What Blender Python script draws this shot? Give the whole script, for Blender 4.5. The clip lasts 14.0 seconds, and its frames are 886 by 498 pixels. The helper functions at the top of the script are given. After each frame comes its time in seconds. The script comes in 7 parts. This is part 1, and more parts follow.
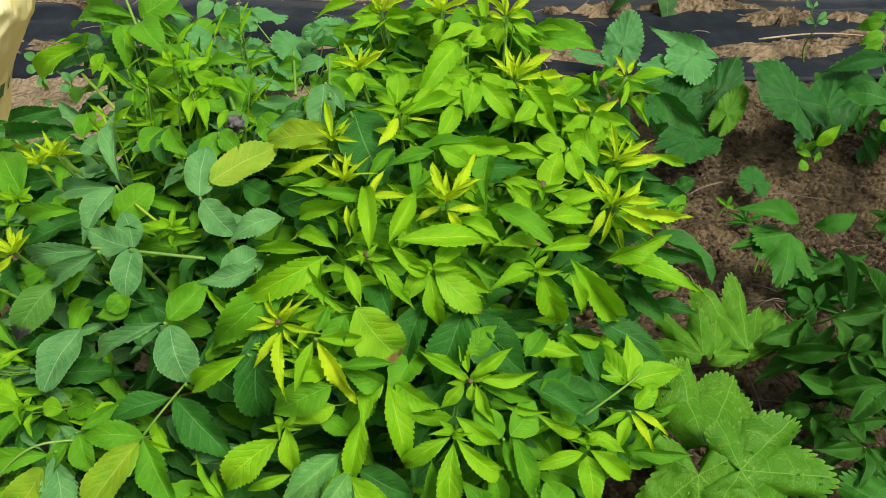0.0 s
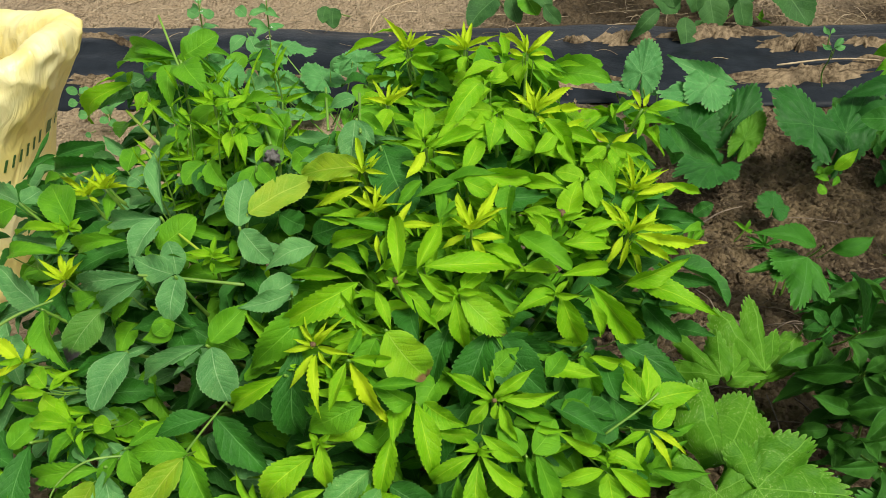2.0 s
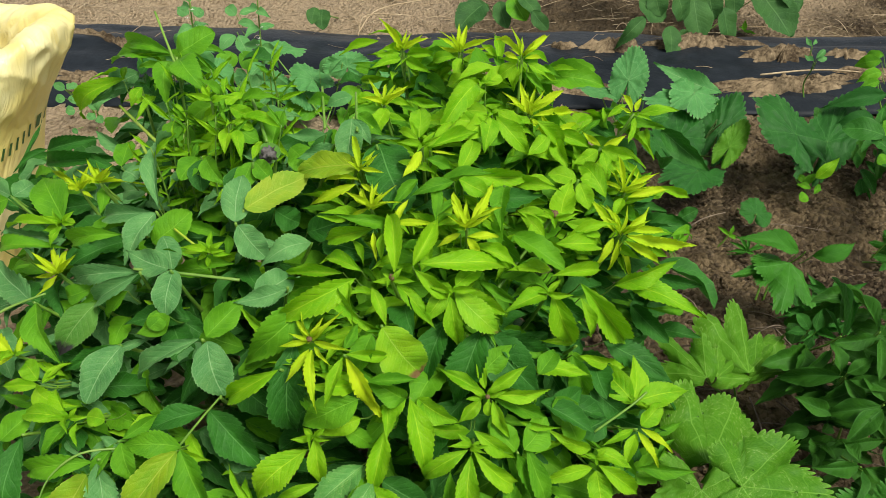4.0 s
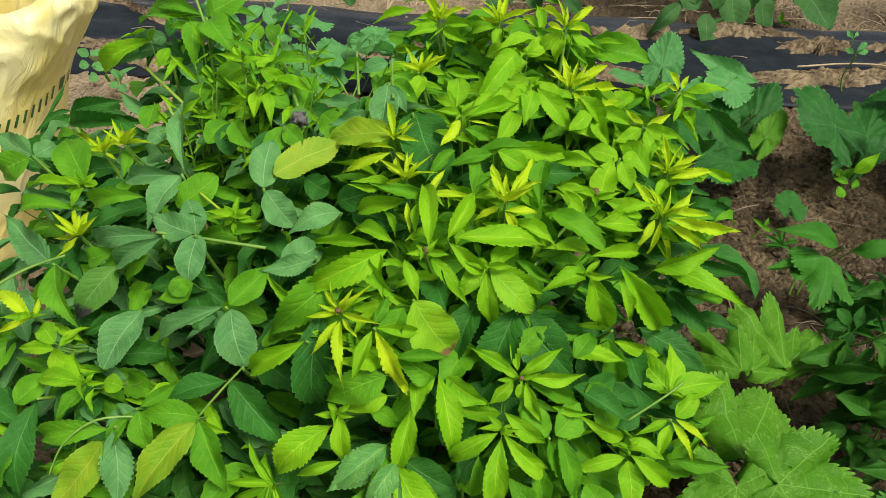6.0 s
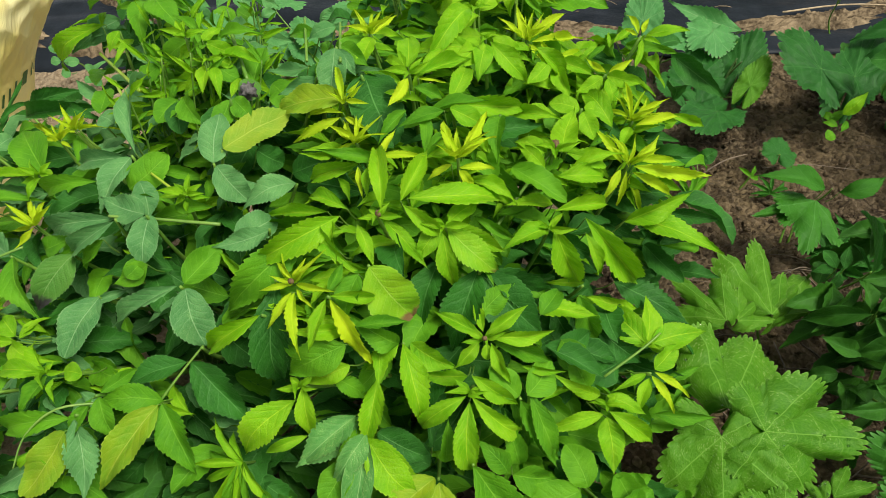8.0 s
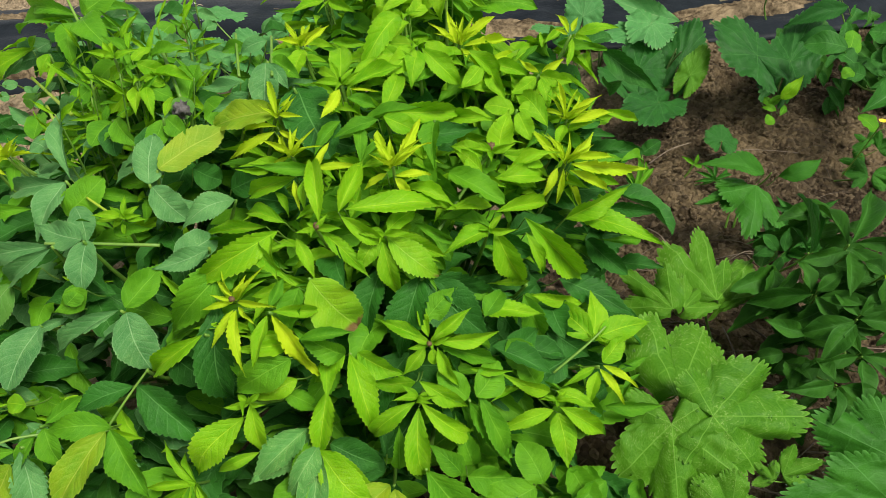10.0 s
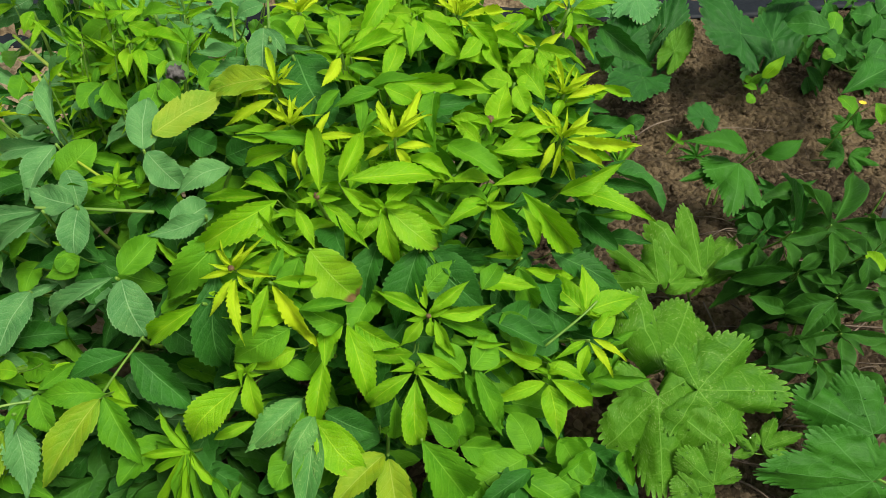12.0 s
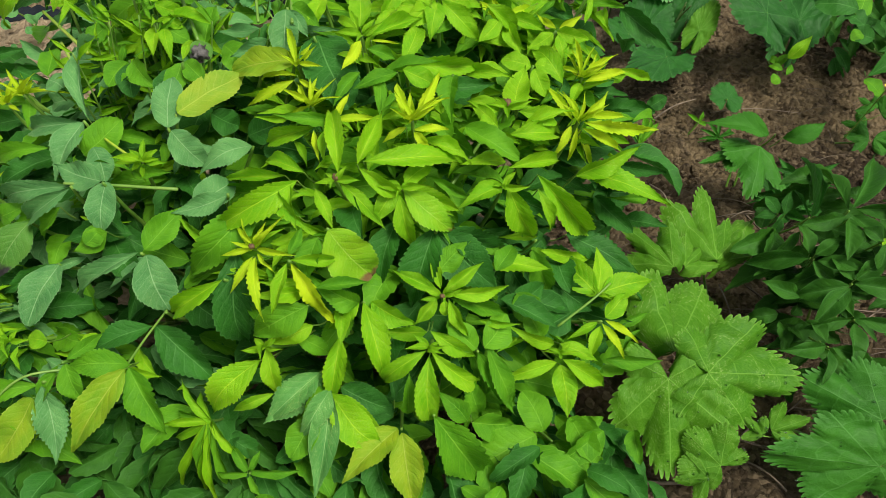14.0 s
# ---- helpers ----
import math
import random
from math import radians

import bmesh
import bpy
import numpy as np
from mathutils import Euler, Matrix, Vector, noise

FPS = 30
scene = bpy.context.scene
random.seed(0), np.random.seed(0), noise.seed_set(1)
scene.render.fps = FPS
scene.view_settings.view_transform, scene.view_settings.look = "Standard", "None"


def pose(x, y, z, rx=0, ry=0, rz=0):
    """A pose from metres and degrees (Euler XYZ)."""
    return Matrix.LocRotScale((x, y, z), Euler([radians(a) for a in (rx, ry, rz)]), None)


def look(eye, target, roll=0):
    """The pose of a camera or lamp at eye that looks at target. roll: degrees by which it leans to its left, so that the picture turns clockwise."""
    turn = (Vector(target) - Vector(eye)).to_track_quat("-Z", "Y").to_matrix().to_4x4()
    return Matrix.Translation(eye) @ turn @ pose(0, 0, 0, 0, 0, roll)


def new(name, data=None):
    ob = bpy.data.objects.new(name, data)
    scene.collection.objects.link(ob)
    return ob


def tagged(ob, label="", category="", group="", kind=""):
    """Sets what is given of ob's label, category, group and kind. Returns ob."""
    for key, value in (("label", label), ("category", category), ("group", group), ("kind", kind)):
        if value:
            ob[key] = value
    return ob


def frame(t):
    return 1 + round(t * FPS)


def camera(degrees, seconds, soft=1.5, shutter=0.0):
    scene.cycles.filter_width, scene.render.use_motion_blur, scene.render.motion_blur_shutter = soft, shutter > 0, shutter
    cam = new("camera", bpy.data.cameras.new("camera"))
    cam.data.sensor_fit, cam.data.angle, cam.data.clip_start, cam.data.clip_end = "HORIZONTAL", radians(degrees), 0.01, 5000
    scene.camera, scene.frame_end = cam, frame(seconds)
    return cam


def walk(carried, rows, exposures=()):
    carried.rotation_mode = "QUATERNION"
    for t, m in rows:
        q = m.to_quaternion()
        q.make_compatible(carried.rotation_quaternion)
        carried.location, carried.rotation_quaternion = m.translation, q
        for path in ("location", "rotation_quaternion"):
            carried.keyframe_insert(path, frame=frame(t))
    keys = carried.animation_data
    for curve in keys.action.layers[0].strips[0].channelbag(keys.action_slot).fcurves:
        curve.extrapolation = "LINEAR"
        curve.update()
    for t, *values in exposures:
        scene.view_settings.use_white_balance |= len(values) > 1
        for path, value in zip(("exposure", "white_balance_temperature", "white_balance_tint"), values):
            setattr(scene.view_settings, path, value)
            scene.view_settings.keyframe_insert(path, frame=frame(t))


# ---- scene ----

# The way of the camera: seconds, metres, degrees.
cam = camera(57.76, 14.0, soft=0.6)
PATH = [
    (0, -0.0170, 0.1057, 1.3075, 52.398, -0.780, 0.063),
    (0.5, 0.0230, 0.1247, 1.3140, 52.441, -0.181, 0.072),
    (1, 0.0299, 0.1005, 1.3498, 53.566, 0.070, 0.233),
    (1.5, -0.0063, 0.0687, 1.3497, 54.052, 0.145, 0.698),
    (2, -0.0184, 0.0563, 1.3519, 54.014, 0.461, 1.275),
    (4.3, -0.0520, 0.0366, 1.3533, 54.362, -1.364, 0.477),
    (4.5, -0.0610, 0.0412, 1.3462, 54.246, -1.755, 0.925),
    (5, -0.0883, 0.0537, 1.3213, 54.042, -2.312, 2.457),
    (5.5, -0.0994, 0.0590, 1.3075, 53.568, -2.459, 2.826),
    (6, -0.0733, 0.0643, 1.3019, 53.583, -2.247, 2.623),
    (6.5, -0.0724, 0.0791, 1.2729, 53.211, -1.652, 2.610),
    (7, -0.0469, 0.0793, 1.2675, 52.683, -0.024, 2.096),
    (7.5, -0.0137, 0.0735, 1.2489, 52.122, 0.743, 1.522),
    (7.7, -0.0047, 0.0770, 1.2563, 52.225, 1.199, 1.374),
    (9.8, 0.0407, 0.0701, 1.2700, 52.255, 2.866, -1.956),
    (10, 0.0433, 0.0759, 1.2721, 52.092, 2.611, -2.942),
    (10.5, 0.0378, 0.0894, 1.2721, 51.264, 2.627, -4.161),
    (11, 0.0174, 0.0848, 1.2808, 49.924, 1.431, -4.623),
    (11.5, 0.0128, 0.0784, 1.2881, 50.130, 0.885, -4.184),
    (12, -0.0033, 0.0806, 1.2786, 49.846, 0.202, -4.110),
    (12.5, -0.0096, 0.0883, 1.2844, 48.495, -0.649, -4.290),
    (13, -0.0064, 0.0838, 1.2938, 47.957, -1.179, -3.796),
    (13.5, 0.0031, 0.0743, 1.3009, 48.076, -0.874, -3.474),
    (14, 0.0081, 0.0704, 1.3044, 47.863, 0.522, -2.189),
]
walk(cam, [(t, pose(x, y, z, rx, ry, rz)) for t, x, y, z, rx, ry, rz in PATH])

# ---- light: an overcast, bright sky ----
world = bpy.data.worlds.new("sky")
scene.world = world
world.use_nodes = True
wn = world.node_tree.nodes
sky = wn.new("ShaderNodeTexSky")
sky.sky_type, sky.sun_disc = "NISHITA", False
sky.sun_elevation, sky.sun_rotation = radians(57), radians(136)
sky.air_density, sky.dust_density, sky.ozone_density = 1.0, 1.0, 1.0
haze = wn.new("ShaderNodeHueSaturation")
haze.inputs["Saturation"].default_value = 0.15
world.node_tree.links.new(sky.outputs[0], haze.inputs["Color"])
world.node_tree.links.new(haze.outputs[0], wn["Background"].inputs[0])
wn["Background"].inputs[1].default_value = 0.098
sun_data = bpy.data.lights.new("sun", "SUN")
sun_data.energy, sun_data.angle, sun_data.color = 3.3, radians(22), (1.0, 0.955, 0.86)
sun = new("sun", sun_data)
sun.matrix_world = look((2.1, -1.0, 4.7), (0, 1.2, 0))
scene.view_settings.exposure = 0.5


# ---- materials ----
def material(name):
    m = bpy.data.materials.new(name)
    m.use_nodes = True
    return m, m.node_tree.nodes, m.node_tree.links, m.node_tree.nodes["Principled BSDF"]


def node(nodes, kind, **values):
    n = nodes.new(kind)
    for key, value in values.items():
        n.inputs[key].default_value = value
    return n


def maths(nodes, links, op, a, b=None, c=None):
    n = nodes.new("ShaderNodeMath")
    n.operation = op
    for i, v in enumerate((a, b, c)):
        if v is None:
            continue
        if isinstance(v, (int, float)):
            n.inputs[i].default_value = v
        else:
            links.new(v, n.inputs[i])
    return n.outputs[0]


def mix(nodes, links, fac, a, b, blend="MIX"):
    n = nodes.new("ShaderNodeMix")
    n.data_type, n.blend_type = "RGBA", blend
    for i, v in ((0, fac), (6, a), (7, b)):
        if isinstance(v, (int, float)):
            n.inputs[i].default_value = v
        elif isinstance(v, tuple):
            n.inputs[i].default_value = (*v, 1)
        else:
            links.new(v, n.inputs[i])
    return n.outputs[2]


def ramp(nodes, links, value, low, high):
    n = nodes.new("ShaderNodeMapRange")
    n.interpolation_type = "SMOOTHSTEP"
    links.new(value, n.inputs[0])
    n.inputs[1].default_value, n.inputs[2].default_value = low, high
    return n.outputs[0]


def leaf_material(name, dark, light, vein, rough=0.42, veins=8.0, thin=0.28, stain=None, dew=0.0, island=False, rim=None, wide=0.9, rib=0.045, fan=False):
    """A leaf: u across from the left to the right edge, v from the stalk to the tip."""
    m, nodes, links, bsdf = material(name)
    uv = nodes.new("ShaderNodeUVMap")
    uv.uv_map = "UVMap"
    sep = nodes.new("ShaderNodeSeparateXYZ")
    links.new(uv.outputs[0], sep.inputs[0])
    across = maths(nodes, links, "ABSOLUTE", maths(nodes, links, "MULTIPLY_ADD", sep.outputs[0], 2.0, -1.0))
    chance = nodes.new("ShaderNodeNewGeometry").outputs["Random Per Island"] if island else nodes.new("ShaderNodeObjectInfo").outputs["Random"]
    # mottling at two scales
    shift = nodes.new("ShaderNodeCombineXYZ")
    links.new(maths(nodes, links, "MULTIPLY", chance, 37.0), shift.inputs[0])
    links.new(maths(nodes, links, "MULTIPLY", chance, 91.0), shift.inputs[1])
    place = nodes.new("ShaderNodeVectorMath")
    links.new(uv.outputs[0], place.inputs[0])
    links.new(shift.outputs[0], place.inputs[1])
    broad = node(nodes, "ShaderNodeTexNoise", Scale=2.6, Detail=3.0)
    fine = node(nodes, "ShaderNodeTexNoise", Scale=34.0, Detail=4.0, Roughness=0.7)
    for n in (broad, fine):
        links.new(place.outputs[0], n.inputs["Vector"])
    tone = maths(nodes, links, "MULTIPLY_ADD", ramp(nodes, links, broad.outputs[0], 0.3, 0.72), 0.55, maths(nodes, links, "MULTIPLY", chance, 0.5))
    colour = mix(nodes, links, tone, dark, light)
    speckle = ramp(nodes, links, fine.outputs[0], 0.35, 0.75)
    colour = mix(nodes, links, maths(nodes, links, "MULTIPLY", speckle, 0.35), colour, vein)
    # midrib and side veins
    mid = ramp(nodes, links, across, rib, rib * 0.2)
    run = maths(nodes, links, "FRACT", maths(nodes, links, "SUBTRACT", maths(nodes, links, "MULTIPLY", sep.outputs[1], veins), maths(nodes, links, "MULTIPLY_ADD", broad.outputs[0], 1.1, maths(nodes, links, "MULTIPLY", across, wide * 2.0))))
    saw = maths(nodes, links, "ABSOLUTE", maths(nodes, links, "SUBTRACT", run, 0.5))
    side = maths(nodes, links, "MULTIPLY", ramp(nodes, links, saw, 0.44, 0.5), ramp(nodes, links, across, 1.0, 0.7))
    lines = maths(nodes, links, "MAXIMUM", maths(nodes, links, "MULTIPLY", mid, 0.85), maths(nodes, links, "MULTIPLY", side, 0.45))
    colour = mix(nodes, links, lines, colour, vein)
    net = node(nodes, "ShaderNodeTexVoronoi", Scale=30.0)
    net.feature = "DISTANCE_TO_EDGE"
    stretch = nodes.new("ShaderNodeMapping")
    stretch.inputs["Scale"].default_value = (1.7, 1.0, 1.0) if fan else (0.7, 1.3, 1.0)
    links.new(place.outputs[0], stretch.inputs[0])
    links.new(stretch.outputs[0], net.inputs["Vector"])
    cells = ramp(nodes, links, net.outputs["Distance"], 0.0, 0.22)
    colour = mix(nodes, links, maths(nodes, links, "MULTIPLY", maths(nodes, links, "SUBTRACT", 1.0, cells), 0.1), colour, vein)
    margin = across
    if fan:
        around = nodes.new("ShaderNodeUVMap")
        around.uv_map = "rim"
        parts = nodes.new("ShaderNodeSeparateXYZ")
        links.new(around.outputs[0], parts.inputs[0])
        margin = parts.outputs[0]
    colour = mix(nodes, links, maths(nodes, links, "MULTIPLY", ramp(nodes, links, margin, 0.93, 1.0), 0.6), colour, vein)
    if rim:
        colour = mix(nodes, links, maths(nodes, links, "MULTIPLY", ramp(nodes, links, margin, 0.86, 1.0), 0.6), colour, rim)
    if stain:
        # withered blotch with a ragged edge near the tip
        edge = maths(nodes, links, "ADD", maths(nodes, links, "MULTIPLY", broad.outputs[0], 0.5), sep.outputs[1])
        colour = mix(nodes, links, ramp(nodes, links, edge, stain[3], stain[3] + 0.12), colour, stain[:3])
    if dew:
        # dew specks whose bright glints are painted into the base colour
        drops = node(nodes, "ShaderNodeTexVoronoi", Scale=42.0)
        links.new(place.outputs[0], drops.inputs["Vector"])
        wet = maths(nodes, links, "MULTIPLY", ramp(nodes, links, drops.outputs["Distance"], 0.38, 0.2), ramp(nodes, links, broad.outputs[0], 0.42, 0.6))
        colour = mix(nodes, links, maths(nodes, links, "MULTIPLY", wet, dew), colour, (0.45, 0.6, 0.2))
    links.new(colour, bsdf.inputs["Base Color"])
    bsdf.inputs["Roughness"].default_value = rough
    bsdf.inputs["Specular IOR Level"].default_value = 0.13
    soft_side = maths(nodes, links, "MULTIPLY", ramp(nodes, links, saw, 0.2, 0.5), ramp(nodes, links, across, 1.0, 0.5))
    quilt = maths(nodes, links, "SUBTRACT", maths(nodes, links, "MULTIPLY", fine.outputs[0], 0.25), maths(nodes, links, "MULTIPLY", maths(nodes, links, "MAXIMUM", mid, soft_side), 0.2))
    quilt = maths(nodes, links, "MULTIPLY_ADD", cells, 0.1, quilt)
    bump = node(nodes, "ShaderNodeBump", Strength=0.6, Distance=0.004)
    links.new(quilt, bump.inputs["Height"])
    links.new(bump.outputs[0], bsdf.inputs["Normal"])
    glow = nodes.new("ShaderNodeBsdfTranslucent")
    links.new(mix(nodes, links, 0.55, colour, light), glow.inputs[0])
    both = nodes.new("ShaderNodeMixShader")
    both.inputs[0].default_value = thin
    links.new(bsdf.outputs[0], both.inputs[1])
    links.new(glow.outputs[0], both.inputs[2])
    links.new(both.outputs[0], nodes["Material Output"].inputs[0])
    return m


LEAF_LOOKS = {
    "gold": dict(dark=(0.31, 0.58, 0.005), light=(0.58, 0.77, 0.012), vein=(0.66, 0.8, 0.05), thin=0.34, dew=0.26),
    "lime": dict(dark=(0.072, 0.33, 0.003), light=(0.235, 0.52, 0.005), vein=(0.42, 0.66, 0.03), thin=0.3, dew=0.32),
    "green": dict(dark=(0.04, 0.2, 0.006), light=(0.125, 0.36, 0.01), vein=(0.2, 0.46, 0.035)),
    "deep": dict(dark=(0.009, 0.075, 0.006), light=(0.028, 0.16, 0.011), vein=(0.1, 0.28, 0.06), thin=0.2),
    "blue": dict(dark=(0.034, 0.17, 0.035), light=(0.11, 0.32, 0.08), vein=(0.26, 0.46, 0.19), thin=0.22, rough=0.48, dew=0.25),
    "dew": dict(dark=(0.04, 0.2, 0.035), light=(0.11, 0.33, 0.06), vein=(0.25, 0.44, 0.14), dew=0.6, thin=0.18),
    "spent": dict(dark=(0.15, 0.34, 0.015), light=(0.36, 0.45, 0.03), vein=(0.42, 0.54, 0.08)),
    "spent2": dict(dark=(0.09, 0.3, 0.008), light=(0.3, 0.42, 0.01), vein=(0.4, 0.52, 0.07)),
    "brown": dict(dark=(0.13, 0.4, 0.005), light=(0.3, 0.55, 0.01), vein=(0.36, 0.58, 0.07), stain=(0.2, 0.12, 0.05, 1.08)),
    "rot": dict(dark=(0.04, 0.18, 0.018), light=(0.1, 0.27, 0.03), vein=(0.2, 0.36, 0.1), stain=(0.045, 0.04, 0.042, 0.95)),
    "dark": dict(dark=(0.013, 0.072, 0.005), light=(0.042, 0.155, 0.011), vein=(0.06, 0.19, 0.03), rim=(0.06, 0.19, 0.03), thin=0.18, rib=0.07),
    "lobe": dict(fan=True, rib=0.014, dark=(0.04, 0.165, 0.004), light=(0.085, 0.25, 0.009), vein=(0.17, 0.38, 0.045), veins=5.0, dew=0.3),
    "lobe_dark": dict(fan=True, rib=0.014, dark=(0.02, 0.115, 0.007), light=(0.05, 0.21, 0.014), vein=(0.09, 0.27, 0.05), veins=5.0),
    "lig": dict(fan=True, rib=0.012, dark=(0.01, 0.075, 0.01), light=(0.03, 0.15, 0.02), vein=(0.07, 0.22, 0.05), veins=5.0),
    "dull": dict(dark=(0.012, 0.06, 0.012), light=(0.05, 0.14, 0.03), vein=(0.09, 0.2, 0.06), rough=0.6, thin=0.15),
    "pale_round": dict(fan=True, rib=0.012, dark=(0.04, 0.2, 0.045), light=(0.1, 0.33, 0.085), vein=(0.2, 0.42, 0.15), veins=5.0, rough=0.5),
    "pale": dict(dark=(0.045, 0.22, 0.05), light=(0.12, 0.36, 0.09), vein=(0.26, 0.46, 0.18), rough=0.5),
}
LEAF = {k: leaf_material("leaf_" + k, **v) for k, v in LEAF_LOOKS.items()}
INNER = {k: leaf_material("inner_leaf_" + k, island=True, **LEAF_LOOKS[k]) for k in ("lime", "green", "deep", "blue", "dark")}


def plain(name, low, high, rough=0.6, scale=30.0, bump=0.3, depth=0.004, metal=0.0, stretch=(1, 1, 1), spec=0.4):
    m, nodes, links, bsdf = material(name)
    where = nodes.new("ShaderNodeNewGeometry")
    size = nodes.new("ShaderNodeMapping")
    size.inputs["Scale"].default_value = stretch
    links.new(where.outputs["Position"], size.inputs[0])
    fine = node(nodes, "ShaderNodeTexNoise", Scale=scale, Detail=6.0, Roughness=0.65)
    broad = node(nodes, "ShaderNodeTexNoise", Scale=scale / 9.0, Detail=4.0)
    for n in (fine, broad):
        links.new(size.outputs[0], n.inputs["Vector"])
    both = maths(nodes, links, "MULTIPLY_ADD", fine.outputs[0], 0.5, maths(nodes, links, "MULTIPLY", broad.outputs[0], 0.5))
    links.new(mix(nodes, links, ramp(nodes, links, both, 0.36, 0.64), low, high), bsdf.inputs["Base Color"])
    bsdf.inputs["Roughness"].default_value, bsdf.inputs["Metallic"].default_value = rough, metal
    bsdf.inputs["Specular IOR Level"].default_value = spec
    b = node(nodes, "ShaderNodeBump", Strength=bump, Distance=depth)
    links.new(both, b.inputs["Height"])
    links.new(b.outputs[0], bsdf.inputs["Normal"])
    return m


def soil_material():
    m, nodes, links, bsdf = material("sandy_soil")
    where = nodes.new("ShaderNodeNewGeometry").outputs["Position"]
    scales = []
    for s, d in ((2.2, 5.0), (14.0, 6.0), (75.0, 8.0), (320.0, 4.0)):
        n = node(nodes, "ShaderNodeTexNoise", Scale=s, Detail=d, Roughness=0.62)
        links.new(where, n.inputs["Vector"])
        scales.append(n.outputs[0])
    crumbs = node(nodes, "ShaderNodeTexVoronoi", Scale=70.0)
    links.new(where, crumbs.inputs["Vector"])
    colour = mix(nodes, links, ramp(nodes, links, scales[0], 0.38, 0.62), (0.06, 0.043, 0.023), (0.26, 0.19, 0.1))
    colour = mix(nodes, links, maths(nodes, links, "MULTIPLY", ramp(nodes, links, scales[1], 0.45, 0.66), 0.7), colour, (0.05, 0.032, 0.016))
    colour = mix(nodes, links, maths(nodes, links, "MULTIPLY", ramp(nodes, links, scales[2], 0.5, 0.75), 0.55), colour, (0.3, 0.225, 0.15))
    colour = mix(nodes, links, maths(nodes, links, "MULTIPLY", ramp(nodes, links, scales[3], 0.6, 0.72), 0.4), colour, (0.07, 0.045, 0.03))
    tint = nodes.new("ShaderNodeSeparateColor")
    links.new(crumbs.outputs["Color"], tint.inputs[0])
    colour = mix(nodes, links, maths(nodes, links, "MULTIPLY", ramp(nodes, links, tint.outputs[0], 0.55, 0.9), 0.5), colour, (0.33, 0.25, 0.15))
    colour = mix(nodes, links, maths(nodes, links, "MULTIPLY", ramp(nodes, links, tint.outputs[1], 0.6, 0.95), 0.55), colour, (0.035, 0.024, 0.014))
    spot = nodes.new("ShaderNodeSeparateXYZ")
    links.new(where, spot.inputs[0])
    dry = ramp(nodes, links, maths(nodes, links, "ADD", maths(nodes, links, "SUBTRACT", spot.outputs[1], maths(nodes, links, "MULTIPLY", spot.outputs[0], 1.2)), maths(nodes, links, "MULTIPLY", scales[0], 1.2)), 1.8, 3.0)
    # round the far plants: damp soil, with their shade painted into its colour
    apart = nodes.new("ShaderNodeVectorMath")
    apart.operation = "DISTANCE"
    links.new(where, apart.inputs[0])
    apart.inputs[1].default_value = (0.75, 3.7, 0.05)
    shaded_damp = maths(nodes, links, "MULTIPLY_ADD", scales[1], 0.5, apart.outputs["Value"])
    dry = maths(nodes, links, "MULTIPLY", dry, maths(nodes, links, "MULTIPLY_ADD", ramp(nodes, links, shaded_damp, 0.75, 1.2), 0.8, 0.2))
    colour = mix(nodes, links, maths(nodes, links, "MULTIPLY", dry, 0.92), colour, mix(nodes, links, scales[2], (0.3, 0.22, 0.13), (0.74, 0.58, 0.38)))
    # darkens that patch, for the plants' shade as well as the damp
    wet = maths(nodes, links, "SUBTRACT", 1.0, ramp(nodes, links, shaded_damp, 0.7, 1.15))
    colour = mix(nodes, links, maths(nodes, links, "MULTIPLY", wet, 0.6), colour, mix(nodes, links, ramp(nodes, links, scales[1], 0.4, 0.6), (0.03, 0.022, 0.012), (0.12, 0.085, 0.045)))
    links.new(colour, bsdf.inputs["Base Color"])
    bsdf.inputs["Roughness"].default_value = 0.92
    bsdf.inputs["Specular IOR Level"].default_value = 0.15
    rise = maths(nodes, links, "ADD", maths(nodes, links, "MULTIPLY", scales[2], 1.0), maths(nodes, links, "MULTIPLY_ADD", crumbs.outputs["Distance"], -0.8, maths(nodes, links, "MULTIPLY", scales[3], 0.3)))
    b = node(nodes, "ShaderNodeBump", Strength=1.0, Distance=0.035)
    links.new(rise, b.inputs["Height"])
    links.new(b.outputs[0], bsdf.inputs["Normal"])
    return m


